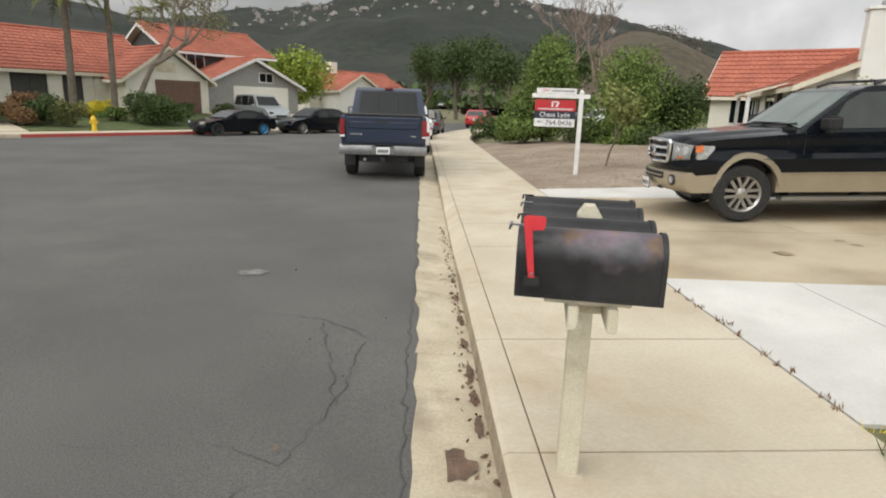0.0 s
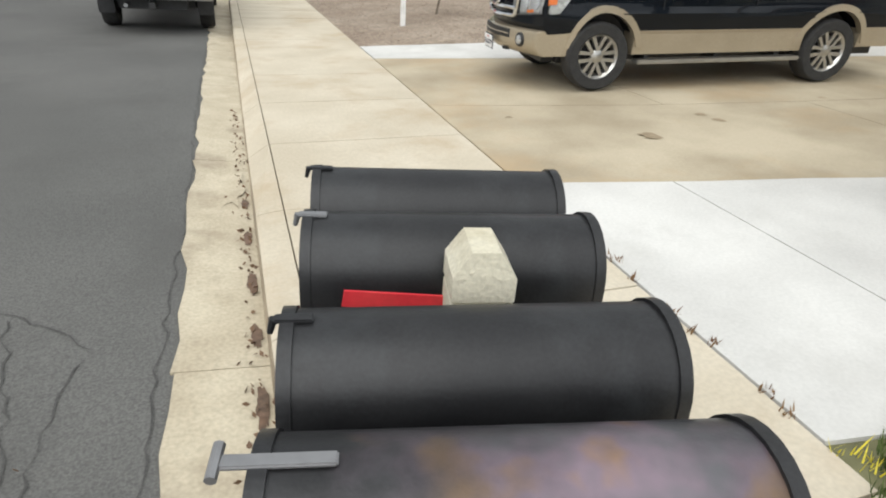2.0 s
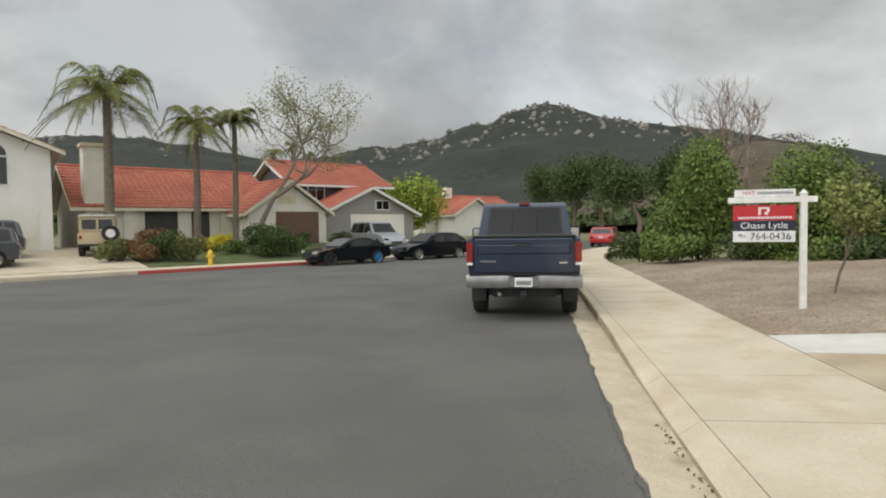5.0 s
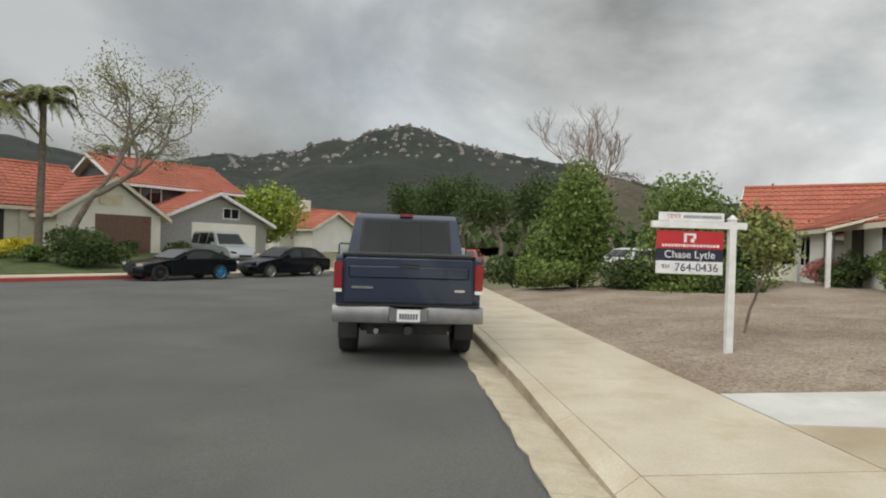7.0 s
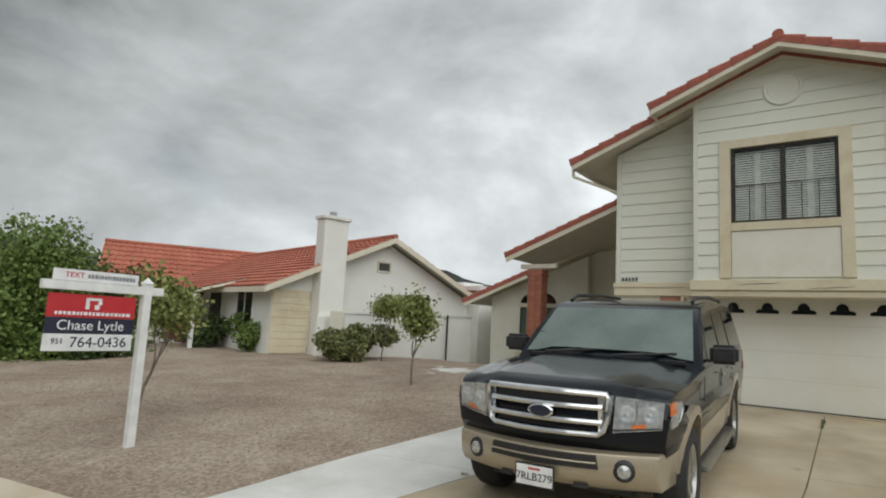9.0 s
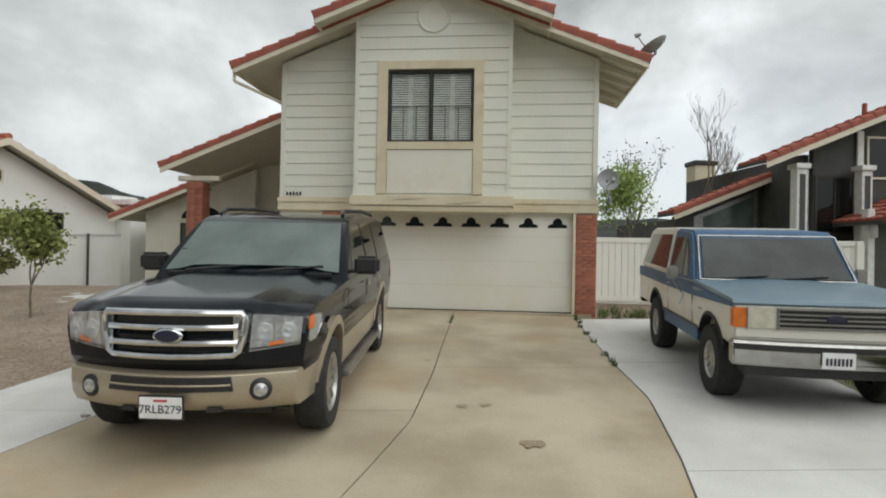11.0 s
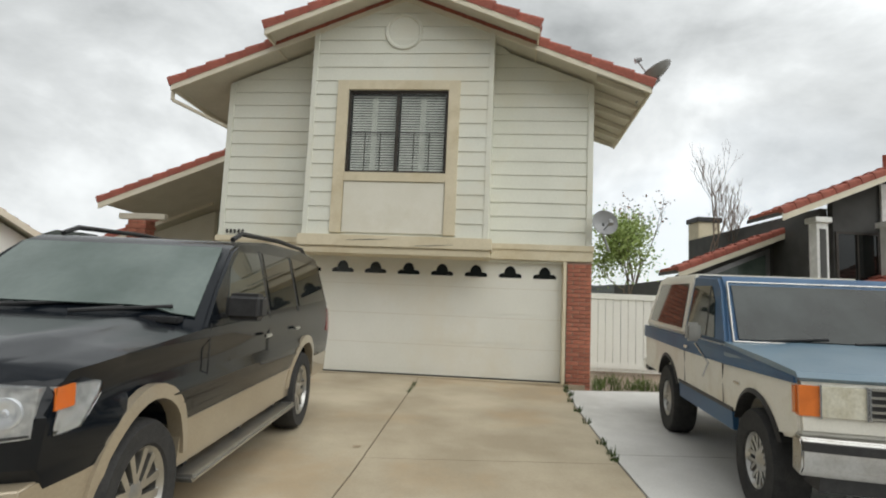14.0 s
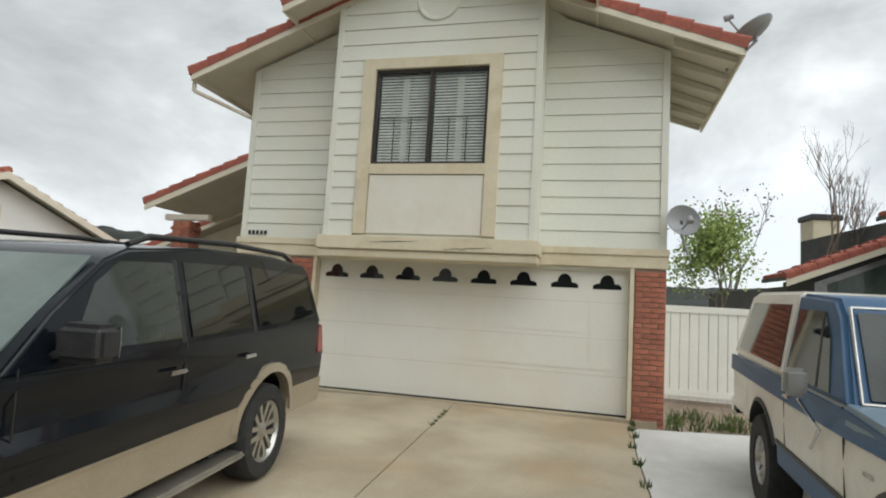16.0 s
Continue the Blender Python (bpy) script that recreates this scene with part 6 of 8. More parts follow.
    part("valance", loft([(0.60, 0.42), (0.80, 0.40), (0.82, 0.515), (0.60, 0.515)], 11, lambda x, s, z: Vector((x - 0.06 * s * s, s * 0.86, z))), M_BLACKPLASTIC, car, "dark panel under the bumper")
    part("bumper_strip", loft([(0.80, 0.665), (0.915, 0.665), (0.915, 0.72), (0.80, 0.72)], 11, lambda x, s, z: Vector((x - 0.10 * s * s, s * 0.985, z))), M_BLACKPLASTIC, car, "black rubber bumper strip")
    part("rear_bumper", boxed(-4.1, -3.92, -0.95, 0.95, 0.55, 0.72, 0.02), M_CHROME, car)
    number_plate(car, Matrix.Translation((0.915, -0.05, 0.60)) @ FACE_FRONT, "", "white licence plate with worn marks")
    return car


def pickup(m):
    """Origin at the rear bumper's middle; forward is +x."""
    car = thing("pickup_truck", m, "dark blue pickup truck parked at the kerb", "car")
    W, B, T = 0.985, 1.30, 2.08
    half, place = body_fn(W, B, T, 0.15, 6.0, 0.0, 0.1, 0.03, 0.05)
    bed = [(0.14, 0.74), (0.12, 0.80), (0.12, 1.36), (0.18, 1.40), (2.15, 1.40), (2.15, 0.62), (1.72, 0.62)] + [(x, z) for x, z in arch(1.25, 0.48, 0.62, 0.40)][::-1] + [(0.70, 0.66)]
    part("bed", loft(bed, 11, place), M_BLUEPAINT, car, "dark blue truck bed", smooth=True)
    part("tailgate", boxed(0.085, 0.13, -0.86, 0.86, 0.80, 1.385, 0.018, 3), M_BLUEPAINT, car, "dark blue tailgate with a soft crease")
    part("tailgate_crease", boxed(0.07, 0.1, -0.80, 0.80, 1.12, 1.28, 0.02, 3), M_BLUEPAINT, car)
    part("tailgate_handle", boxed(0.06, 0.10, -0.14, 0.14, 1.225, 1.30, 0.02, 3), M_BLACKPLASTIC, car, "black tailgate handle")
    part("tailgate_seam", boxed(0.078, 0.09, -0.84, 0.84, 0.868, 0.874), M_BLACKPLASTIC, car)
    part("bed_rail", boxed(0.10, 2.1, -0.90, 0.90, 1.395, 1.43, 0.012), M_BLACKPLASTIC, car, "black bed cap")
    part("badge", boxed(0.062, 0.09, 0.48, 0.76, 0.985, 1.015, 0.005), M_CHROME, car, "small chrome badge")
    part("badge", boxed(0.062, 0.09, -0.75, -0.61, 0.96, 0.99, 0.005), M_CHROME, car, "small chrome badge")
    cab = [(2.22, 0.55), (2.22, 1.30), (2.36, 1.97), (2.52, 2.05), (3.9, 2.06), (4.1, 2.0), (4.75, 1.32), (6.0, 1.22), (6.1, 1.1), (6.1, 0.55)] + arch(5.2, 0.48, 0.55, 0.40)[::-1]
    part("cab", loft(cab, 11, place), M_BLUEPAINT, car, "dark blue crew cab", smooth=True)
    for k, (y0, y1) in enumerate(((-0.74, -0.27), (-0.255, 0.255), (0.27, 0.74))):
        bm = bmesh.new()
        t = 0.93
        slab(bm, [(2.225, y0, 1.36), (2.225, y1, 1.36), (2.345, y1 * t, 1.93), (2.345, y0 * t, 1.93)], (-0.012, 0, 0.003))
        part("rear_window", bm, M_PRIVACY, car, "dark sliding rear window")
    part("window_gasket", slab(bmesh.new(), [(2.228, -0.79, 1.33), (2.228, 0.79, 1.33), (2.358, 0.735, 1.96), (2.358, -0.735, 1.96)], (-0.008, 0, 0.002)), M_BLACKPLASTIC, car)
    part("brake_lamp", boxed(2.38, 2.47, -0.11, 0.11, 2.01, 2.055, 0.01), M_TAIL, car, "red high brake lamp")
    bmp = [(-0.02, 0.60), (0.0, 0.56), (0.2, 0.56), (0.2, 0.77), (0.0, 0.77), (-0.02, 0.73)]
    part("rear_bumper", loft(bmp, 11, lambda x, s, z: Vector((x + 0.05 * s * s, s * 1.0, z - (0.06 if abs(s) < 0.3 and z > 0.7 else 0.0)))), M_STEEL, car, "scuffed grey step bumper", smooth=True)
    part("bumper_step", boxed(-0.012, 0.2, -0.95, 0.95, 0.772, 0.79, 0.006), M_BLACKPLASTIC, car)
    part("plate_recess", boxed(-0.032, -0.02, -0.26, 0.26, 0.585, 0.75, 0.01), M_CHROME, car)
    number_plate(car, Matrix.Translation((-0.045, 0, 0.66)) @ FACE_BACK, "", "white licence plate")
    part("tow_hitch", boxed(-0.08, 0.3, -0.05, 0.05, 0.42, 0.52, 0.008), M_BLACKPLASTIC, car)
    part("exhaust", rod(bmesh.new(), (-0.02, 0.42, 0.46), (0.6, 0.40, 0.46), 0.035), M_CHROME, car)
    part("underbody", boxed(0.3, 5.9, -0.55, 0.55, 0.38, 0.8), M_BLACKPLASTIC, car)
    part("axle", rod(bmesh.new(), (1.25, -0.7, 0.4), (1.25, 0.7, 0.4), 0.07), M_BLACKPLASTIC, car)
    for s in (-1, 1):
        lamp = part("tail_lamp", boxed(0.075, 0.22, s * 0.885, s * 0.995, 0.98, 1.32, 0.012, 2), M_TAIL, car, "tall red tail lamp")
        part("reverse_lens", boxed(0.07, 0.2, s * 0.888, s * 0.992, 0.935, 0.978, 0.006), M_WHITE, lamp)
        side_panels("rear_door_window", car, place, [(2.42, 1.36), (3.2, 1.36), (3.2, 1.94), (2.54, 1.94)], s, M_PRIVACY, 0.006, 0.012)
        side_panels("front_door_window", car, place, [(3.3, 1.36), (4.45, 1.36), (4.02, 1.92), (3.3, 1.94)], s, M_CARGLASS, 0.006, 0.012)
        part("mud_flap", boxed(0.72, 0.74, s * 0.70, s * 0.97, 0.26, 0.62, 0.004), M_BLACKPLASTIC, car)
        for x in (1.25, 5.2):
            wheel(car, x, s * 0.84, s, 0.40, 0.27, M_ALLOY, 7, 0.55)
            part("wheel_well", boxed(x - 0.42, x + 0.42, s * 0.45, s * 0.66, 0.35, 0.86), M_BLACKPLASTIC, car)
        mir = part("mirror", boxed(-0.05, 0.07, -0.12, 0.12, -0.14, 0.14, 0.03), M_BLACKPLASTIC, car, "black wing mirror", m=Matrix.Translation((4.25, s * 1.16, 1.42)))
        part("mirror_arm", boxed(-0.02, 0.03, -s * 0.3, -s * 0.1, -0.08, -0.02), M_BLACKPLASTIC, mir)
        part("mirror_glass", boxed(-0.056, -0.051, -0.09, 0.09, -0.11, 0.11), M_CHROME, mir)
    return car


def small_car(m, name, label, paint, length, wb, height, belt, front, kind, rims=M_ALLOY, W=0.88, glass_mat=M_PRIVACY, rear_rims=None):
    """A street car from its side outline. front: overhang ahead of the front axle; origin under it."""
    car = thing(name, m, label, "car", "parked cars")
    back = front - length
    half, place = body_fn(W, belt, height, 0.2, front, back, 0.22, 0.16, 0.1)
    R = 0.33
    up = [(front - 0.03, 0.34), (front, 0.52), (front - 0.1, 0.66), (front - 0.4, belt - 0.16), (-0.35, belt - 0.03)]
    rear = [(back + 0.12, belt + 0.0), (back + 0.02, belt - 0.15), (back, 0.5), (back + 0.04, 0.34)]
    prof = up + rear + arch(-wb, R + 0.06, 0.3, R) + arch(0, R + 0.06, 0.3, R)
    part("body", loft(prof, 11, place), paint, car, smooth=True)
    if kind == "coupe":
        cab = [(-0.45, belt - 0.03), (-1.2, height - 0.07), (-1.6, height), (-2.1, height - 0.02), (back + 0.25, belt + 0.02)]
        wins = [[(-0.85, belt + 0.02), (-2.0, belt + 0.03), (-2.3, height - 0.2), (-1.9, height - 0.1), (-1.35, height - 0.11)]]
    elif kind == "sedan":
        cab = [(-0.45, belt - 0.03), (-1.15, height - 0.07), (-1.5, height), (-2.3, height), (-2.7, height - 0.07), (-3.4, belt + 0.02)]
        wins = [[(-0.85, belt + 0.03), (-1.75, belt + 0.03), (-1.75, height - 0.09), (-1.3, height - 0.1)], [(-1.83, belt + 0.03), (-2.85, belt + 0.05), (-2.6, height - 0.11), (-1.83, height - 0.09)]]
    else:
        cab = [(-0.5, belt - 0.03), (-1.1, height - 0.1), (-1.4, height), (back + 0.5, height - 0.02), (back + 0.28, height - 0.1), (back + 0.1, belt)]
        wins = [[(-0.85, belt + 0.03), (-1.75, belt + 0.03), (-1.75, height - 0.09), (-1.25, height - 0.12)], [(-1.83, belt + 0.03), (-2.7, belt + 0.03), (-2.7, height - 0.09), (-1.83, height - 0.09)], [(-2.78, belt + 0.04), (back + 0.3, belt + 0.06), (back + 0.42, height - 0.14), (-2.78, height - 0.1)]]
    part("roof", loft(cab, 11, place), paint, car, smooth=True)
    (xc, zc), (xd, zd) = cab[0], cab[1]
    x0, z0, x1, z1 = xc + (xd - xc) * 0.12, zc + (zd - zc) * 0.12, xc + (xd - xc) * 0.95, zc + (zd - zc) * 0.95
    screen("windscreen", car, place, x0, z0, x1, z1, 0.88, glass_mat, (0.02, 0, 0.025))
    (xa, za), (xb, zb) = cab[-2], cab[-1]
    fx = lambda f: (xa + (xb - xa) * f, za + (zb - za) * f)
    screen("rear_window", car, place, *fx(0.85), *fx(0.1), 0.84, glass_mat, (-0.02, 0, 0.02))
    part("underbody", boxed(back + 0.3, front - 0.3, -0.55, 0.55, 0.2, 0.6), M_BLACKPLASTIC, car)
    for s in (-1, 1):
        for w in wins:
            side_panels("side_window", car, place, w, s, glass_mat, 0.008, 0.014)
        for cx in (0, -wb):
            wheel(car, cx, s * (W - 0.1), s, R, 0.21, rear_rims if (rear_rims and cx) else rims, 5, 0.7)
            part("wheel_well", boxed(cx - 0.36, cx + 0.36, s * 0.4, s * 0.58, 0.25, 0.7), M_BLACKPLASTIC, car)
        front_panel("headlamp", car, place, front - 0.14, [(s * 0.62, 0.58), (s * 0.95, 0.60), (s * 0.96, 0.72), (s * 0.66, 0.68)], M_CHROME, 0.12, 0.14)
        front_panel("tail_lamp", car, place, back + 0.03, [(s * 0.62, belt - 0.28), (s * 0.97, belt - 0.28), (s * 0.96, belt - 0.13), (s * 0.66, belt - 0.13)], M_TAIL, -0.03, 0.06)
        part("mirror", boxed(-0.95, -0.8, s * (W + 0.02), s * (W + 0.19), belt + 0.02, belt + 0.14, 0.03), paint, car)
    front_panel("grille", car, place, front - 0.01, [(-0.45, 0.36), (0.45, 0.36), (0.5, 0.52), (-0.5, 0.52)], M_BLACKPLASTIC, 0.02, 0.05)
    number_plate(car, Matrix.Translation((back - 0.03, 0, 0.72)) @ FACE_BACK, "", "licence plate")
    return car


large_suv(Matrix.Translation((5.42, 9.25, 0.195)) @ pose(0, 0, 0, 0, 0, 174.8) @ pose(0, 0, 0, 0, 2.6, 0))
old_suv(Matrix.Translation((6.27, 3.25, 0.225)) @ pose(0, 0, 0, 0, 0, 168.6) @ pose(0, 0, 0, 0, 2.7, 0) @ Matrix.Diagonal((1.0, 0.98, 1.02, 1)))
pickup(Matrix.Translation((-0.18, 14.3, -0.11)) @ pose(0, 0, 0, 0, 0, 90) @ Matrix.Diagonal((1, 1.035, 1.08, 1)))


# ---- distance: hills ----
def hills(name, az0, az1, n, r0, r1, rows, elev, rough, material, label):
    """A range round the viewer: elev(azimuth) is the skyline's height in degrees."""
    bm = bmesh.new()
    grid = []
    for i in range(n + 1):
        az = az0 + (az1 - az0) * i / n
        d = Vector((math.sin(radians(az)), math.cos(radians(az)), 0))
        col = []
        for j in range(rows + 1):
            f = j / rows
            r = r0 + (r1 - r0) * f
            s = min(1.0, f / 0.75)
            s = s * s * (3 - 2 * s) if f < 0.75 else 1.0 - 0.8 * (f - 0.75)
            rp = r0 + (r1 - r0) * 0.75
            p = Vector((d.x * r * 0.006, d.y * r * 0.006, 0))
            z = math.tan(radians(elev(az))) * rp * s + rough * (noise.fractal(p, 0.8, 2.1, 6) * (0.3 + s))
            col.append(bm.verts.new((d.x * r, d.y * r, max(z, -3.0))))
        grid.append(col)
    for i in range(n):
        for j in range(rows):
            bm.faces.new((grid[i][j], grid[i + 1][j], grid[i + 1][j + 1], grid[i][j + 1]))
    return tagged(part(name, bm, material, smooth=True), label, "hill", kind="structure")


def bump_at(a, c, w, h):
    return h * math.exp(-((a - c) / w) ** 2)


def skyline(az):
    return lerp_table(az, [-85, -45, -35, -29, -21, -15.5, -12.5, -9, -6.5, -3.8, -1.5, 2.4, 5.5, 9.5, 12.5, 17.5, 22.5, 26.5, 30, 44, 48, 62, 67, 80, 120],
                      [5.0, 6.2, 7.4, 6.6, 5.9, 6.8, 6.6, 7.7, 8.7, 8.9, 10.0, 9.9, 9.2, 8.5, 7.9, 7.0, 5.8, 4.9, 4.2, 4.9, 4.8, 4.5, 4.1, 3.2, 3.0])


M_SCRUB = mat("dark_scrub", (0.011, 0.016, 0.012), (0.021, 0.026, 0.019), 1.0, 0.012, 0.12, 0.0, stain=(0.027, 0.029, 0.022), stain_scale=0.01, fine_amt=0.45)
M_BROWNSCRUB = mat("brown_scrub", (0.085, 0.06, 0.04), (0.06, 0.055, 0.032), 1.0, 0.03, 0.3, 0.0, fine_amt=0.4)
hills("mountain_backdrop", -85, 120, 300, 260, 1400, 44, skyline, 14, M_SCRUB, "dark green rocky mountain range")
hills("hill_backdrop", 4, 36, 70, 130, 420, 20, lambda a: 0.4 + bump_at(a, 20.5, 7.5, 6.6), 14, M_BROWNSCRUB, "low brown hill with bare scrub")
rk = np.random.default_rng(11)
vs, fs = [], []
k = 0
while k < 620:
    az = rk.normal(1.5, 8.5) if k % 4 else rk.uniform(-45, 25)
    e = skyline(az)
    f = rk.uniform(0.42, 0.76)
    r = 260 + 1140 * f
    s = min(1.0, f / 0.75)
    s = s * s * (3 - 2 * s)
    rp = 260 + 1140 * 0.75
    d = Vector((math.sin(radians(az)), math.cos(radians(az)), 0))
    p = Vector((d.x * r * 0.006, d.y * r * 0.006, 0))
    z = math.tan(radians(e)) * rp * s + 14 * (noise.fractal(p, 0.8, 2.1, 6) * (0.3 + s))
    if f < 0.62 and rk.random() < 0.6:
        continue
    k += 1
    size = abs(rk.normal(0, 1.7)) + 1.6
    c = np.array((d.x * r, d.y * r, z + size * 0.2))
    b = len(vs)
    ring = 6
    for lev, rad in ((-0.7, 0.75), (0.1, 1.0), (0.65, 0.6)):
        for q in range(ring):
            a = 2 * math.pi * q / ring + lev
            w = rad * size * rk.uniform(0.75, 1.3)
            vs.append((c + np.array((w * math.cos(a), w * math.sin(a), lev * size))).tolist())
    vs.append((c + np.array((0, 0, size))).tolist())
    for lev in range(2):
        for q in range(ring):
            fs.append((b + lev * ring + q, b + lev * ring + (q + 1) % ring, b + (lev + 1) * ring + (q + 1) % ring, b + (lev + 1) * ring + q))
    for q in range(ring):
        fs.append((b + 2 * ring + q, b + 2 * ring + (q + 1) % ring, b + 3 * ring))
tagged(part_of("mountain_boulders", cloud_of(vs, fs, "mountain_boulders"), M_ROCK), "pale granite boulders scattered on the mountain", "boulders", kind="stuff")

# far woods under the hills
fw = np.random.default_rng(12)
cs = []
for _ in range(420):
    az, r = radians(fw.uniform(-60, 60)), fw.uniform(95, 330)
    x, y = r * math.sin(az), r * math.cos(az)
    h, w = fw.uniform(3.5, 8.5), fw.uniform(2, 4.5)
    k = 34
    u = fw.normal(size=(k, 3))
    u /= np.linalg.norm(u, axis=1)[:, None]
    cs.append(np.array((x, y, h * 0.55)) + u * np.array((w, w, h * 0.5)) * fw.uniform(0.4, 1, (k, 1)))
tagged(part_of("far_woods", leaf_mesh("far_woods", np.concatenate(cs), 1.5, fw, 1.2), M_LEAF_DARK), "dark trees at the foot of the mountain", "trees", kind="stuff")


hs = np.random.default_rng(13)
cs = []
for _ in range(260):
    az, r = radians(hs.normal(20, 7)), hs.uniform(140, 330)
    f = (r - 130) / 290
    sm = min(1.0, f / 0.75)
    z = math.tan(radians(0.4 + bump_at(math.degrees(az), 20.5, 7.5, 6.6))) * 347 * sm * sm * (3 - 2 * sm)
    u = hs.normal(size=(40, 3))
    cs.append(np.array((r * math.sin(az), r * math.cos(az), z + 0.6)) + u * np.array((2.2, 2.2, 0.9)))
tagged(part_of("hill_scrub", leaf_mesh("hill_scrub", np.concatenate(cs), 0.5, hs, 1.3), leafy("dry_scrub", (0.06, 0.05, 0.03), (0.12, 0.09, 0.06))), "dry brown scrub on the low hill", "scrub", kind="stuff")


# ---- trees and shrubs ----
def limbs(bm, rng, p, d, length, r, depth, tips, spread=0.6, up=0.15, shrink=0.72):
    n = 3
    q = p.copy()
    for i in range(n):
        d = (d + Vector((rng.gauss(0, 0.12), rng.gauss(0, 0.12), rng.gauss(0, 0.08) + up * 0.2))).normalized()
        e = q + d * length / n
        rod(bm, q, e, r * (1 - 0.22 * i / n), r * (1 - 0.22 * (i + 1) / n), seg=6 if r > 0.03 else 4)
        q = e
    tips.append((q.copy(), depth))
    if depth:
        for k in range(rng.choice((2, 3, 3))):
            nd = (d + Vector((rng.gauss(0, spread), rng.gauss(0, spread), rng.gauss(0, spread * 0.6) + up))).normalized()
            limbs(bm, rng, q, nd, length * shrink * rng.uniform(0.8, 1.15), r * 0.62, depth - 1, tips, spread, up, shrink)


def tree(name, x, y, z, height, trunk, depth, seed, leaf=None, leaf_size=0.1, per_tip=12, scatter=0.35, label="", category="tree", spread=0.55, up=0.25, bark=M_BARK, lean=(0, 0), shrink=0.74, group=""):
    rng = random.Random(seed)
    t = thing(name, pose(x, y, z), label, category, group)
    bm, tips = bmesh.new(), []
    limbs(bm, rng, Vector((0, 0, -0.05)), Vector((lean[0], lean[1], 1)).normalized(), height * 0.36, trunk, depth, tips, spread, up, shrink)
    part("trunk", bm, bark, t)
    if leaf:
        g = np.random.default_rng(seed)
        ends = np.array([p[:] for p, d in tips if d <= 1])
        c = np.repeat(ends, per_tip, 0) + g.normal(0, scatter, (len(ends) * per_tip, 3))
        c[:, 2] = np.maximum(c[:, 2], height * 0.12)
        part_of("crown", leaf_mesh("crown", c, leaf_size, g), leaf, t)
    return t


def bush(name, x, y, z, rx, ry, rz, n, leaf, size, seed, label, category="bush", group="", hollow=0.45, stems=True, lumps=9):
    """A shrub: lumps of leaves with gaps over a few stems."""
    g = np.random.default_rng(seed)
    t = thing(name, pose(x, y, z), label, category, group)
    cen = g.normal(0, 0.42, (lumps, 3)) * (rx, ry, rz * 0.8) + (0, 0, rz * 0.95)
    cen[:, 2] = np.clip(cen[:, 2], rz * 0.35, rz * 1.6)
    pick = g.integers(0, lumps, n)
    u = g.normal(size=(n, 3))
    u /= np.linalg.norm(u, axis=1)[:, None]
    rad = (hollow + (1 - hollow) * g.random((n, 1)) ** 0.5) * g.uniform(0.85, 1.2, (n, 1))
    c = cen[pick] + u * rad * np.array((rx, ry, rz)) * 0.55
    c = c[c[:, 2] > 0.02]
    if stems:
        bm = bmesh.new()
        for k in range(5):
            a = 2 * math.pi * k / 5
            rod(bm, (0.1 * rx * math.cos(a), 0.1 * ry * math.sin(a), -0.05), (0.4 * rx * math.cos(a), 0.4 * ry * math.sin(a), rz * 1.1), 0.02 + 0.01 * rz, 0.008, 6)
        part("stem", bm, M_BARK, t)
    part_of("foliage", leaf_mesh("foliage", c, size, g), leaf, t)
    return t


def palm(x, y, z, height, r, fronds, length, seed, label, leaf=M_LEAF_PALM):
    rng = random.Random(seed)
    g = np.random.default_rng(seed)
    t = thing("palm_tree", pose(x, y, z), label, "palm tree", "palm trees")
    bm = bmesh.new()
    n = 14
    for i in range(n):
        f0, f1 = i / n, (i + 1) / n
        rod(bm, (0.1 * math.sin(f0 * 2), 0, height * f0 - 0.05), (0.1 * math.sin(f1 * 2), 0, height * f1 - 0.03), r * (1.12 - 0.3 * f0), r * (1.0 - 0.3 * f0), 10)
    part("trunk", bm, M_BARK, t)
    top = Vector((0.1 * math.sin(2), 0, height))
    for k in range(fronds):
        a = 2 * math.pi * k / fronds + rng.uniform(-0.2, 0.2)
        rise = rng.uniform(-0.45, 2.1)
        d = Vector((math.cos(a), math.sin(a), 0))
        bm = bmesh.new()
        pts = []
        for i in range(13):
            f = i / 12
            pts.append(top + d * length * (f - 0.18 * f * f * max(0, rise)) + Vector((0, 0, length * (rise * f * 0.75 - (0.65 + 0.5 * max(0, rise)) * f * f))))
        for i in range(12):
            rod(bm, pts[i], pts[i + 1], 0.03 * (1 - f * 0.5), 0.02, 4)
            side = d.cross(Vector((0, 0, 1)))
            for j in range(3):
                for s in (-1, 1):
                    b = pts[i].lerp(pts[i + 1], j / 3)
                    w = length * 0.2 * math.sin(math.pi * min(1, 0.15 + (i + j / 3) / 13))
                    tip = b + side * s * w + d * w * 0.55 + Vector((0, 0, -w * rng.uniform(0.25, 0.9)))
                    e = (pts[i + 1] - pts[i]).normalized() * 0.035
                    bm.faces.new([bm.verts.new(v) for v in (b - e, b + e, tip)])
        part("frond", bm, leaf, t)
    return t


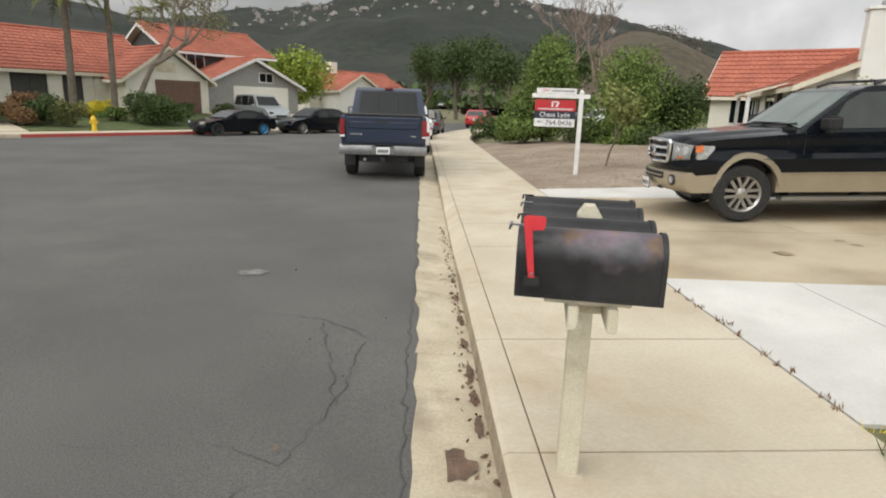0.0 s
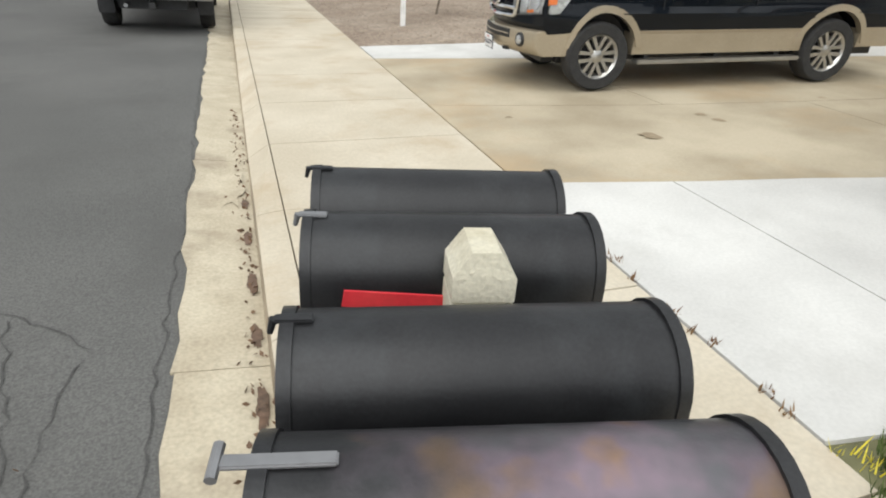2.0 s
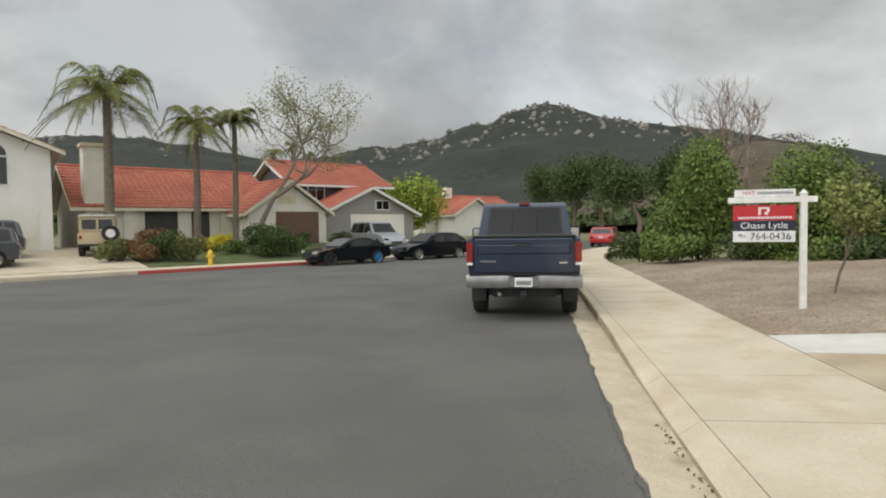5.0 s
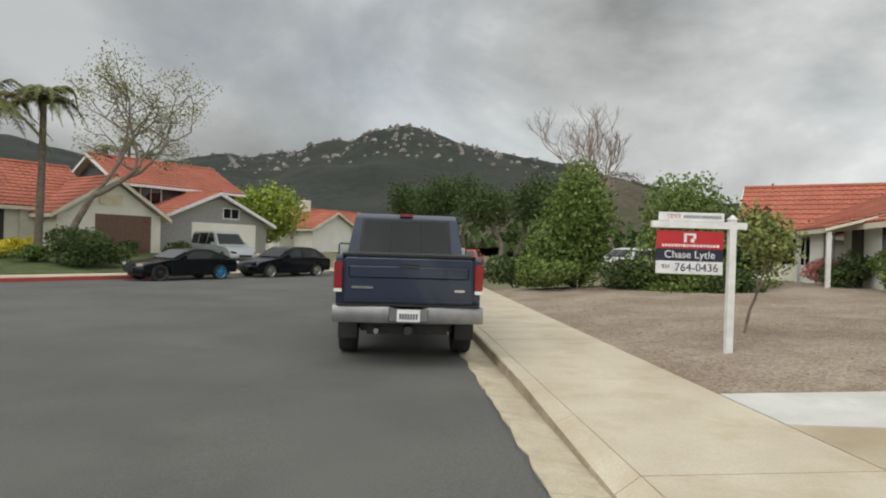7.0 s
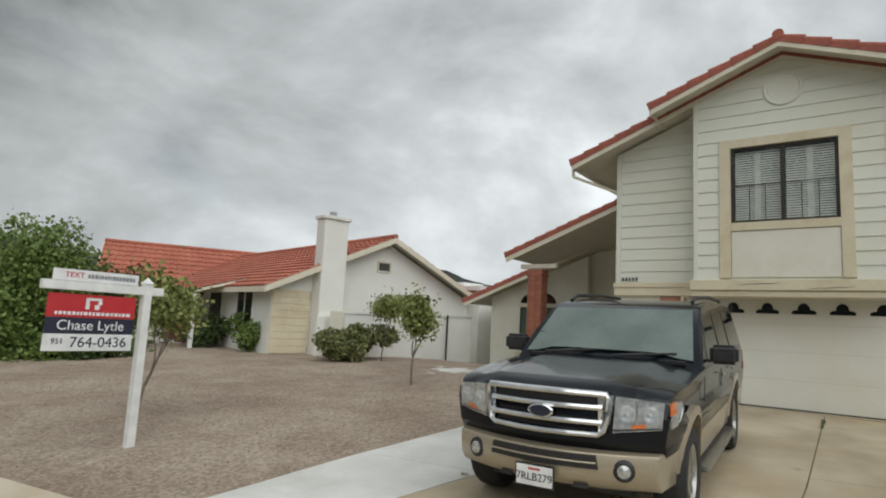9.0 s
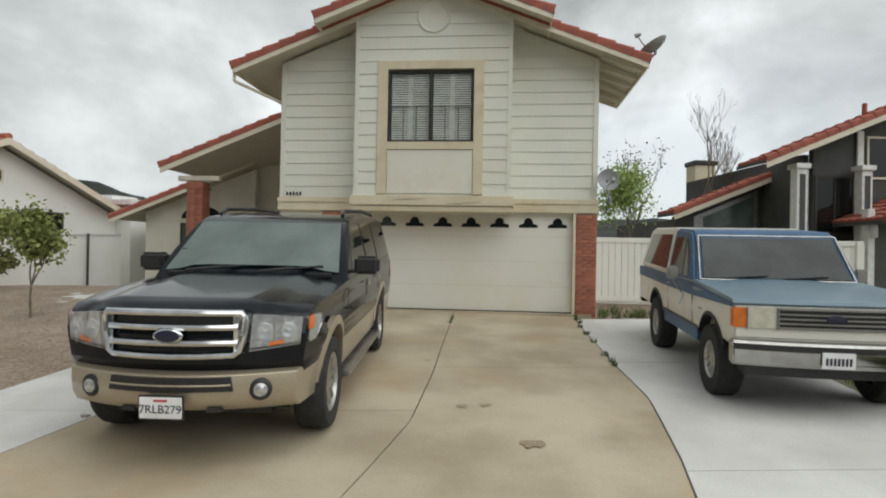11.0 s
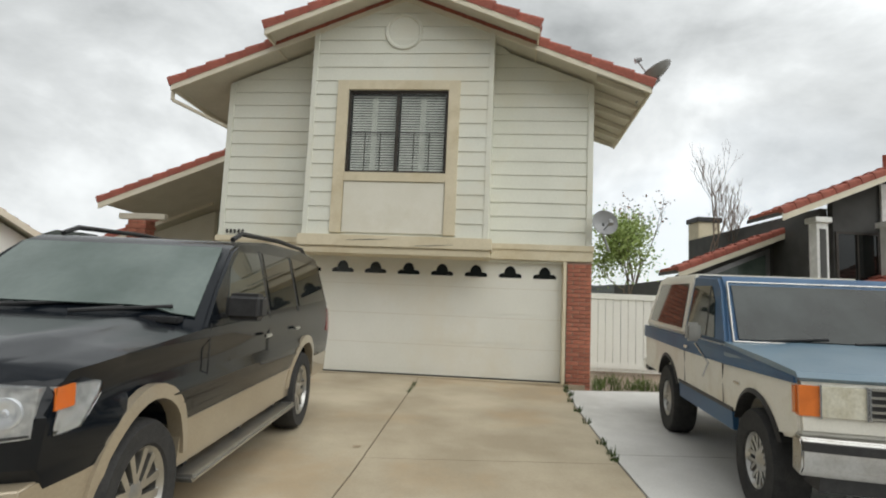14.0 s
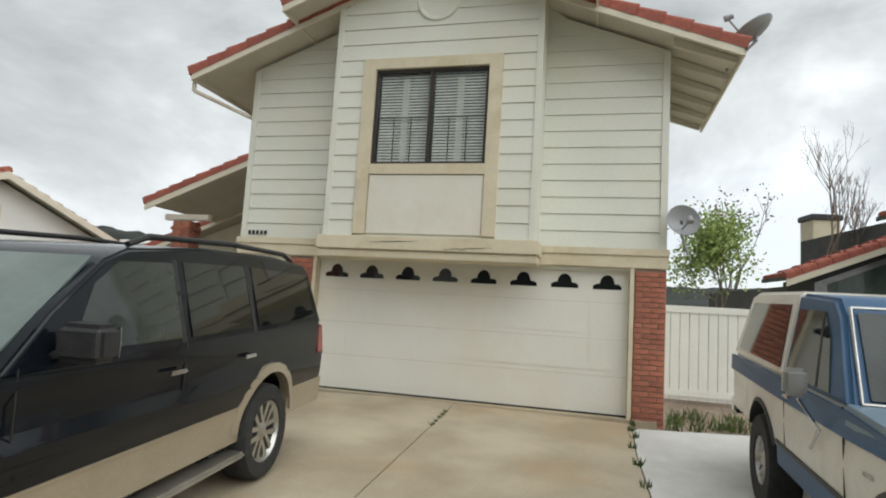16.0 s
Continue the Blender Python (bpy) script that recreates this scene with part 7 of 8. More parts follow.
# ---- neighbour houses ----
def gable_house(name, m, x0, x1, y0, y1, zb, ze, zr, over, wall_mat, label, tile=M_TILE_FAR, ridge_at=None, fascia=M_FASCIA, category="house"):
    """Ridge along local y between two gable ends; eaves along x0 and x1."""
    h = thing(name, m, label, category, "houses along the street")
    xr = (x0 + x1) / 2 if ridge_at is None else ridge_at
    for x, s in ((x0, 1), (x1, -1)):
        part("wall", boxed(x, x + s * 0.2, y0, y1, zb, ze), wall_mat, h)
    for y, s in ((y0, 1), (y1, -1)):
        bm = bmesh.new()
        slab(bm, [(x0 + 0.2, y, zb), (x1 - 0.2, y, zb), (x1 - 0.2, y, ze), (xr, y, zr - 0.1), (x0 + 0.2, y, ze)], (0, s * 0.2, 0))
        part("wall", bm, wall_mat, h)
    for xe, s in ((x0, -1), (x1, 1)):
        k = (zr - ze) / abs(xe - xr)
        xo = xe + s * over
        zo = ze - k * over
        a, b = y0 - over, y1 + over
        roof = part("roof", slab(bmesh.new(), [(xo, a, zo), (xo, b, zo), (xr, b, zr), (xr, a, zr)], (0, 0, 0.08)), M_SOFFIT, h)
        tiled(roof, (xo, a, zo + 0.085), (0, 1, 0), (xr - xo, 0, zr - zo), b - a, math.hypot(xr - xo, zr - zo), tile, course=0.4, pitch=0.33)
        for yy, q in ((a, -1), (b, 1)):
            part("fascia", slab(bmesh.new(), [(xo, yy, zo - 0.1), (xo, yy, zo + 0.1), (xr, yy, zr + 0.1), (xr, yy, zr - 0.1)], (0, q * 0.04, 0)), fascia, roof)
        part("fascia", boxed(xo, xo + s * 0.03, a, b, zo - 0.1, zo + 0.07), fascia, roof)
    part("ridge_cap", rod(bmesh.new(), (xr, y0 - over, zr + 0.14), (xr, y1 + over, zr + 0.14), 0.11, seg=8), tile, h)
    return h


def wall_window(parent, m, w, h, label, frame=M_WHITE, pane_mat=M_PRIVACY, bars=1):
    """A window in the local xz plane, facing local -y."""
    t = 0.06
    win = part("window", boxed(-w / 2, w / 2, -0.04, 0.0, -t, 0), frame, parent, label, m=m)
    for b in ((-w / 2, w / 2, h, h + t), (-w / 2 - t, -w / 2, -t, h + t), (w / 2, w / 2 + t, -t, h + t)):
        part("frame", boxed(b[0], b[1], -0.04, 0.0, b[2], b[3]), frame, win)
    for k in range(1, bars + 1):
        x = -w / 2 + w * k / (bars + 1)
        part("bar", boxed(x - 0.02, x + 0.02, -0.035, -0.012, 0.001, h - 0.001), frame, win)
    part("pane", boxed(-w / 2, w / 2, -0.011, -0.002, 0, h), pane_mat, win)
    return win


def garage(parent, m, w, h, material, label, rows=4, cols=6):
    d = part("garage_door", boxed(-w / 2, w / 2, -0.03, 0, 0, h), material, parent, label, m=m)
    for r in range(rows):
        for c in range(cols):
            x0, z0 = -w / 2 + w * c / cols, h * r / rows
            part("panel", boxed(x0 + 0.07, x0 + w / cols - 0.07, -0.042, -0.03, z0 + 0.07, z0 + h / rows - 0.07, 0.006, 1), material, d)
    return d


# neighbour across the gravel yard
NM = pose(14.4, 21.5, 0.0, 0, 0, -22)
n_house = gable_house("neighbour_house", NM, 0, 9.1, 0, 20, 0.4, 2.85, 4.85, 0.45, M_WHITEWALL, "low cream house with orange tile roof and white chimney", ridge_at=4.55)
part("siding_panel", boxed(0.02, 1.4, -0.03, -0.002, 0.6, 2.7), M_TRIM, n_house, "yellow lap siding beside the chimney")
for k in range(9):
    part("board", boxed(0.02, 1.4, -0.045, -0.031, 0.62 + k * 0.23, 0.835 + k * 0.23, 0.004, 1), M_TRIM, n_house)
ch = part("chimney", boxed(1.45, 2.4, -0.55, -0.003, 0.4, 5.2, 0.02), M_WHITEWALL, n_house, "tall white stucco chimney")
part("chimney_cap", boxed(1.38, 2.47, -0.62, 0.05, 5.2, 5.32, 0.02), M_WHITEWALL, ch)
part("flue", rod(bmesh.new(), (1.9, -0.28, 5.3), (1.9, -0.28, 5.5), 0.13), M_DISH, ch)
part("chimney_foot", boxed(1.3, 3.1, -0.75, -0.56, 0.4, 1.9, 0.02), M_WHITEWALL, n_house)
wall_window(n_house, Matrix.Translation((6.0, -0.002, 1.95)), 1.3, 0.85, "dark framed side window", M_DARKFRAME)
wall_window(n_house, Matrix.Translation((4.4, -0.002, 3.7)), 0.5, 0.3, "small gable vent", M_FASCIA, M_DIM, 0)
ENTRY = pose(-0.002, 0, 0, 0, 0, -90)
for y, w, h, z0 in ((2.0, 1.3, 1.5, 1.2), (7.2, 2.4, 1.5, 1.1), (11.0, 1.6, 1.3, 1.2)):
    wall_window(n_house, Matrix.Translation((-0.002, y, z0)) @ pose(0, 0, 0, 0, 0, -90), w, h, "dark front window", M_WHITE)
# no recess is built: a flat panel's dark colour gives the entry's shade
part("front_door", boxed(-0.05, -0.002, 4.2, 5.2, 0.6, 2.65), M_DIM, n_house, "dark flat entry panel, recess shade put into its colour")
porch = part("porch_roof", slab(bmesh.new(), [(-1.6, 2.8, 2.45), (-1.6, 6.6, 2.45), (0.4, 6.6, 3.05), (0.4, 2.8, 3.05)], (0, 0, 0.1)), M_FASCIA, n_house, "small tiled porch roof")
tiled(porch, (-1.6, 2.8, 2.56), (0, 1, 0), (2.0, 0, 0.6), 3.8, 2.05, M_TILE_FAR)
for y in (2.95, 6.45):
    part("porch_post", boxed(-1.5, -1.36, y - 0.07, y + 0.07, 0.5, 2.45, 0.01), M_WHITE, n_house, "white porch post")
back_wing = gable_house("house_wing", pose(17.2, 34.3, 0.0, 0, 0, -129), -6.2, 0, 0, 8, 0.4, 2.85, 5.1, 0.45, M_STUCCO, "cream house wing with a broad orange tile roof behind the porch", ridge_at=-3.1)
wall_window(back_wing, Matrix.Translation((0.002, 2.2, 1.2)) @ pose(0, 0, 0, 0, 0, 90), 2.2, 1.4, "dark front window", M_WHITE)
# again a flat panel, its dark colour painting in the shade of the entry
part("front_door", boxed(0.002, 0.05, 4.4, 5.6, 0.5, 2.6), M_DIM, back_wing, "dark flat entry panel, recess shade put into its colour")
# white garden wall and the pale block beyond it
gw = thing("garden_wall", pose(15.6, 19.5, 0), "white stucco garden wall with a dark gate post", "wall")
part("wall", slab(bmesh.new(), [(0.0, 0.0, 0.4), (4.6, -2.6, 0.5), (4.6, -2.6, 2.15), (0.0, 0.0, 2.0)], (0.1, 0.17, 0)), M_WHITEWALL, gw)
part("wall_end", boxed(-0.1, 0.35, -0.05, 0.45, 0.4, 2.08, 0.02), M_STUCCO, gw)
part("gate_post", rod(bmesh.new(), (3.5, -2.12, 0.4), (3.5, -2.12, 2.16), 0.035), M_DARKFRAME, gw)
part("wall_cap", slab(bmesh.new(), [(0.0, -0.04, 2.0), (4.6, -2.64, 2.15), (4.6, -2.64, 2.19), (0.0, -0.04, 2.04)], (0.14, 0.24, 0)), M_WHITE, gw)
shed = thing("white_outbuilding", pose(24.5, 20.5, 0, 0, 0, -20), "plain white flat-roofed outbuilding behind the garden wall", "building")
part("wall", boxed(-1, 6, -3.5, 3.5, 0.3, 3.3), M_WHITEWALL, shed)
part("flat_roof", boxed(-1.2, 6.2, -3.7, 3.7, 3.3, 3.5, 0.02), M_WHITE, shed)
part("roof_vent", boxed(1, 2.4, -0.6, 0.6, 3.5, 3.9, 0.03), M_WHITE, shed)

# dark grey house on the other side
gh = thing("grey_house", pose(0, 0, 0), "dark grey house with white trim and red tile roof", "house", "houses along the street")
part("wall", slab(bmesh.new(), [(16.6, -4.4, 0.4), (16.6, -9.5, 0.4), (16.6, -9.5, 7.2), (16.6, -4.4, 5.07)], (0.2, 0, 0)), M_GREYSIDING, gh)
part("wall", boxed(16.62, 16.8, -14, -9.52, 0.4, 3.2), M_GREYSIDING, gh)
part("wall", slab(bmesh.new(), [(18.8, -1.25, 0.4), (18.8, -4.18, 0.4), (18.8, -4.18, 4.35), (18.8, -1.25, 3.1)], (0.2, 0, 0)), M_GREYSIDING, gh)
part("wall", boxed(19.0, 24, -1.45, -1.25, 0.4, 3.0), M_GREYSIDING, gh)
part("wall", boxed(16.81, 24, -4.4, -4.2, 0.4, 4.9), M_GREYSIDING, gh)


def rake_roof(parent, x, ya, za, yb, zb, depth, face=M_FASCIA):
    """A slope that rises from (ya, za) to (yb, zb); its rake edge faces the street at x."""
    r = part("roof", slab(bmesh.new(), [(x, ya, za), (x + depth, ya, za), (x + depth, yb, zb), (x, yb, zb)], (0, 0, -0.1)), M_GREYSIDING, parent)
    part("fascia", slab(bmesh.new(), [(x, ya, za - 0.24), (x, ya, za), (x, yb, zb), (x, yb, zb - 0.24)], (-0.04, 0, 0)), face, r)
    d = Vector((0, yb - ya, zb - za))
    tiled(r, (x + 0.1, ya, za + 0.005), (1, 0, 0), d, depth - 0.2, d.length, M_TILE)
    rake_tiles(r, (x + 0.03, ya, za + 0.04), (x + 0.03, yb, zb + 0.04))
    return r


rake_roof(gh, 15.8, -2.45, 4.55, -9.5, 7.5, 1.5)
rake_roof(gh, 18.3, -1.0, 3.2, -4.2, 4.5, 1.3)
rake_roof(gh, 14.6, -5.0, 2.85, -9.4, 4.73, 2.8)
for y in (-3.65, -5.6):
    c = part("column", boxed(16.0, 16.3, y - 0.16, y + 0.16, 0.5, 4.5, 0.01), M_WHITE, gh, "white trimmed porch column")
    part("column_panel", boxed(15.985, 15.998, y - 0.085, y + 0.085, 0.9, 4.2), M_GREYSIDING, c)
    part("column_cap", boxed(15.93, 16.37, y - 0.22, y + 0.22, 4.36, 4.5, 0.01), M_WHITE, c)
for y, z, w, h in ((-6.9, 4.25, 1.6, 1.15), (-5.05, 2.6, 1.1, 1.6), (-5.05, 0.9, 1.1, 1.5)):
    wall_window(gh, Matrix.Translation((16.59, y, z)) @ pose(0, 0, 0, 0, 0, -90), w, h, "large window with white trim" if z > 4 else "dark framed window", M_FASCIA if z > 4 else M_DARKFRAME, M_PRIVACY, 1)
part("wall", boxed(15.4, 15.6, -9, -5.15, 0.4, 3.1), M_GREYSIDING, gh)
part("corner_trim", boxed(15.35, 15.6, -5.3, -5.1, 0.4, 3.2, 0.01), M_WHITE, gh)
part("corner_trim", boxed(16.5, 16.57, -5.9, -5.7, 3.2, 5.6, 0.01), M_WHITE, gh)
part("door_lamp", boxed(15.2, 15.38, -5.28, -5.16, 2.4, 2.75, 0.02), M_WHITE, gh)
part("gable_trim", slab(bmesh.new(), [(18.76, -1.9, 2.5), (18.76, -4.05, 2.5), (18.76, -4.05, 4.02), (18.76, -1.9, 3.12)], (0.037, 0, 0)), M_STEEL, gh, "pale grey window trim")
part("gable_window", slab(bmesh.new(), [(18.735, -2.2, 2.6), (18.735, -3.9, 2.6), (18.735, -3.9, 3.82), (18.735, -2.2, 3.1)], (0.02, 0, 0)), M_CARGLASS, gh, "sloped clerestory window")
part("vent_pipe", rod(bmesh.new(), (17, -6.3, 6.1), (17, -6.3, 6.55), 0.07), M_TILE, gh)
ch = thing("chimney_house", pose(24, -4.82, 0), "tan stucco chimney of a house behind", "chimney")
part("shaft", boxed(-0.4, 0.4, -0.44, 0.44, 0.3, 5.6, 0.02), M_TRIM, ch)
part("crown", boxed(-0.46, 0.46, -0.5, 0.5, 5.6, 5.79, 0.02), M_BLACKPLASTIC, ch)

# houses across the street
far_house = gable_house("far_house", FL @ pose(0, 0, 0, 0, 0, 90), 11.2, 19.5, -8.6, 2.2, 0.6, 3.1, 5.4, 0.5, M_STUCCO, "long low tan house with orange tile roof across the street")
# panes in the dim tone: their shade is painted, not cast
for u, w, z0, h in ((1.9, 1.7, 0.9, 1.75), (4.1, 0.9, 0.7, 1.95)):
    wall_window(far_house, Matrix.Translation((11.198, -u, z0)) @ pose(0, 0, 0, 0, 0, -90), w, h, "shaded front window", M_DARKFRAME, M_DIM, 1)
for u in (0.2, 3.1, 5.6):
    part("pilaster", boxed(11.0, 11.19, -u - 0.35, -u + 0.35, 0.6, 2.9), M_STUCCO, far_house)
ch = part("chimney", boxed(11.0, 12.0, 1.0, 2.0, 0.6, 6.2, 0.02), M_STUCCO, far_house, "broad stucco chimney")
part("chimney_cap", boxed(10.9, 12.1, 0.9, 2.1, 6.2, 6.4, 0.03), M_TRIM, ch)
far_gable = gable_house("far_house_wing", FL, 6.0, 11.2, 8.6, 15, 0.6, 2.75, 4.55, 0.4, M_STUCCO, "tan gabled garage wing with orange tile roof")
garage(far_gable, Matrix.Translation((9.2, 8.598, 0.62)), 2.9, 2.05, mat("brown_door", (0.16, 0.09, 0.06), rough=0.6), "brown garage door")
part("plaque", boxed(7.9, 9.1, 8.56, 8.598, 3.15, 3.7, 0.02), M_TRIM, far_gable)
two = gable_house("far_two_storey_house", FL @ pose(0, 0, 0, 0, 0, 90), 14, 21, -19.6, -11.5, 0.6, 5.0, 6.7, 0.5, M_GREYSIDING, "grey two-storey house with orange tile roof and white trim", fascia=M_WHITE)
wall_window(two, Matrix.Translation((13.998, -13.4, 3.6)) @ pose(0, 0, 0, 0, 0, -90), 1.3, 1.1, "white framed upper window")
tw = gable_house("far_garage_wing", FL, 11.7, 19.4, 10, 15, 0.5, 2.65, 4.4, 0.45, mat("grey_gable", (0.30, 0.30, 0.28), rough=0.8), "grey gabled garage wing with orange tile roof and white trim", fascia=M_WHITE)
garage(tw, Matrix.Translation((16.2, 9.998, 0.5)), 4.6, 2.05, M_DOORPAINT, "white garage door", 4, 8)
wall_window(tw, Matrix.Translation((16.6, 9.998, 2.9)), 1.1, 0.6, "white arched gable window")
white = gable_house("far_white_house", FL @ pose(-7.9, 12.5, 0, 0, 0, 0), -4, 4.2, -3.4, 7, 0.6, 5.7, 7.3, 0.55, M_WHITEWALL, "white two-storey house with red tile roof and arched window", tile=M_TILE)
wall_window(white, Matrix.Translation((1.6, -3.402, 3.9)), 1.7, 1.3, "white framed upper window")
plate(white, "arched_pane", [(1.6 + 0.85 * math.cos(radians(a)), -3.43, 5.28 + 0.7 * math.sin(radians(a))) for a in range(0, 181, 15)], (0, 0.026, 0), M_PRIVACY)
garage(white, Matrix.Translation((1.0, -3.402, 0.65)), 5.2, 2.2, M_DOORPAINT, "white garage door", 4, 8)
third = gable_house("far_cottage", FL @ pose(0, 0, 0, 0, 0, 90), 22, 31, -45, -30, 0.6, 2.9, 5.0, 0.5, M_STUCCO, "far cream house with orange tile roof")
third2 = gable_house("far_cottage_wing", FL, 31.5, 37.2, 19, 24, 0.6, 2.9, 4.4, 0.4, M_WHITEWALL, "far white gabled wing with orange tile roof")
ch = part("chimney", boxed(25.6, 26.6, -36.9, -36.0, 3, 6.0), M_STUCCO, third, "pale stucco chimney")

# ---- parked cars along the street ----
small_car(FL @ pose(4.6, -1.15, -0.13, 0, 0, 180) @ pose(-0.95, 0, 0), "coupe", "low black coupe with one bright blue rear wheel at the kerb", M_DARKPAINT, 4.3, 2.55, 1.27, 0.86, 0.85, "coupe", M_BLACKPLASTIC, rear_rims=M_BLUEWHEEL)
small_car(FL @ pose(10.6, -1.15, -0.13, 0, 0, 180), "sedan", "black sedan parked behind the coupe", M_DARKPAINT, 4.6, 2.7, 1.42, 0.92, 0.9, "sedan")
small_car(FL @ pose(13.4, 4.6, 0.22, 0, 0, -95), "minivan", "pale green van on the driveway", M_SILVER, 4.9, 3.0, 1.75, 1.02, 0.95, "suv")
small_car(FL @ pose(16.6, -1.1, -0.13, 0, 0, 180), "hatchback", "silver hatchback at the far kerb", M_SILVER, 4.3, 2.6, 1.5, 0.95, 0.85, "suv")
small_car(FL @ pose(-9.0, 4.2, 0.22, 0, 0, 180), "suv", "grey compact suv on the pale driveway", M_GREYCAR, 4.5, 2.65, 1.65, 1.0, 0.9, "suv")
small_car(FL @ pose(-8.6, 7.0, 0.5, 0, 0, 180), "suv", "dark compact suv by the garage", M_GREYCAR, 4.5, 2.65, 1.68, 1.0, 0.9, "suv")
for i, (y, name, lab, paint, kind, L, wbx, H) in enumerate(((22.5, "suv", "white suv parked ahead of the pickup", M_WHITECAR, "suv", 4.7, 2.75, 1.75), (29.6, "sedan", "white sedan parked at the kerb", M_WHITECAR, "sedan", 4.6, 2.7, 1.45),
                                                           (36.5, "sedan", "dark sedan parked at the kerb", M_GREYCAR, "sedan", 4.6, 2.7, 1.45), (49.0, "hatchback", "small red hatchback at the kerb", M_REDCAR, "suv", 4.1, 2.5, 1.5))):
    small_car(pose(-0.12 + bend(y) + (y - 14) * 0.035, y + 3.4, -0.12, 0, 0, 90 - (y - 29) * 0.9 * (y > 29)), name, lab, paint, L, wbx, H, 0.95 if kind != "sedan" else 0.9, 0.88, kind)
small_car(pose(13.0, 33.5, 0.3, 0, 0, 15), "sedan", "white car half hidden behind the bushes", M_WHITECAR, 4.5, 2.65, 1.45, 0.92, 0.88, "sedan")
small_car(pose(9.5, 46.0, 0.05, 0, 0, 168), "suv", "grey pickup far down the street", M_GREYCAR, 5.4, 3.3, 1.8, 1.12, 0.95, "sedan")

# tan off-road truck on the far driveway, seen from behind
jeep = thing("off_road_truck", FL @ pose(-2.4, 5.6, 0.42, 0, 0, -14), "old tan off-road truck with rear spare wheel", "car")
part("body", boxed(-0.8, 0.8, 0.0, 3.7, 0.55, 1.15, 0.04), M_JEEPTAN, jeep)
part("cabin", boxed(-0.74, 0.74, 0.1, 2.4, 1.151, 1.9, 0.06), M_JEEPTAN, jeep)
part("roof_rack", boxed(-0.76, 0.76, 0.0, 2.5, 1.9, 1.96, 0.02), M_WHITE, jeep, "pale roof panel")
for b in ((-0.62, -0.05), (0.05, 0.62)):
    part("rear_window", boxed(b[0], b[1], 0.08, 0.099, 1.3, 1.75), M_PRIVACY, jeep)
for s in (-1, 1):
    for y in (0.25, 1.25):
        part("side_window", boxed(s * 0.741, s * 0.752, y, y + 0.85, 1.3, 1.75), M_PRIVACY, jeep)
    for y in (0.75, 3.0):
        wheel(jeep, s * 0.68, y, -1, 0.38, 0.24, M_WHITE, 5).matrix_basis = Matrix.Translation((s * 0.70, y, 0.38)) @ pose(0, 0, 0, 0, 0, 90 * s)
    part("tail_lamp", boxed(s * 0.62, s * 0.74, -0.02, 0.0, 0.85, 1.0), M_TAIL, jeep)
part("spare_wheel", lathe(bmesh.new(), [(0.12, -0.1), (0.36, -0.12), (0.38, 0.0), (0.36, 0.1), (0.12, 0.1)], 24), M_TYRE, jeep, m=Matrix.Translation((0.55, -0.15, 1.1)))
part("spare_rim", lathe(bmesh.new(), [(0.0, -0.13), (0.2, -0.13), (0.2, 0.05), (0.0, 0.05)], 20), M_WHITE, jeep, m=Matrix.Translation((0.55, -0.15, 1.1)))
part("rear_bumper", boxed(-0.8, 0.8, -0.12, -0.005, 0.5, 0.62, 0.02), M_BLACKPLASTIC, jeep)

# ---- planting ----
def at_far(u, v):
    p = FL @ Vector((u, v, 0))
    return p.x, p.y, far_yard(v)


palm(*at_far(-1.4, 8.2), 8.0, 0.24, 30, 3.6, 21, "tall feather palm with drooping yellow fronds")
palm(*at_far(2.7, 7.5), 6.9, 0.19, 24, 2.5, 22, "slim young palm on the lawn")
palm(*at_far(4.7, 7.2), 7.1, 0.17, 20, 2.2, 23, "slim young palm on the lawn", M_LEAF_OLIVE)
tree("street_tree", *at_far(5.2, 6.2), 8.8, 0.17, 5, 31, M_LEAF_PALE, 0.07, 34, 0.26, "open-crowned tree with sparse new leaves", spread=0.78, up=0.16, lean=(0.22, 0.14), shrink=0.78)
bush("round_shrub", *at_far(5.2, 3.4), 1.3, 1.3, 0.85, 9000, M_LEAF_DARK, 0.075, 41, "dense round dark green shrub on the lawn", lumps=14)
for k, (u, v, s) in enumerate(((-1.8, 4.2, 0.7), (-0.9, 3.7, 0.75), (0.1, 3.6, 0.8), (0.8, 2.9, 0.7), (-0.2, 5.0, 0.8))):
    bush("hedge_shrub", *at_far(u, v), s, s, s * 0.85, 3000, (M_LEAF_OLIVE, M_RUSSET, M_LEAF_DARK)[k % 3], 0.075, 50 + k, "scruffy olive and russet shrub beside the driveway", group="shrubs by the far driveway")
for k, (u, v, s, lf) in enumerate(((3.0, 6.5, 0.6, M_YELLOW), (4.6, 8.6, 0.6, M_YELLOW), (7.3, 5.0, 0.6, M_LEAF), (3.6, 5.0, 0.6, M_LEAF), (8.9, 7.6, 0.7, M_LEAF_DARK), (11.3, 6.8, 0.7, M_LEAF_DARK))):
    bush("garden_shrub", *at_far(u, v), s, s, s * 0.6, 1800, lf, 0.07, 60 + k, "low rounded garden shrub" if lf is not M_YELLOW else "low shrub covered in yellow flowers", group="shrubs on the far lawn")
bush("lime_tree", *at_far(25.5, 19), 3.6, 3.0, 3.0, 9000, M_LEAF_LIME, 0.2, 71, "bright lime-green broad tree behind the roofs", "tree", lumps=18)
for k, (u, v, h) in enumerate(((34, 60, 13), (37, 61, 12), (31, 60, 12))):
    palm(*at_far(u, v), h, 0.25, 18, 2.4, 80 + k, "distant fan palm above the roofs", M_LEAF_OLIVE)
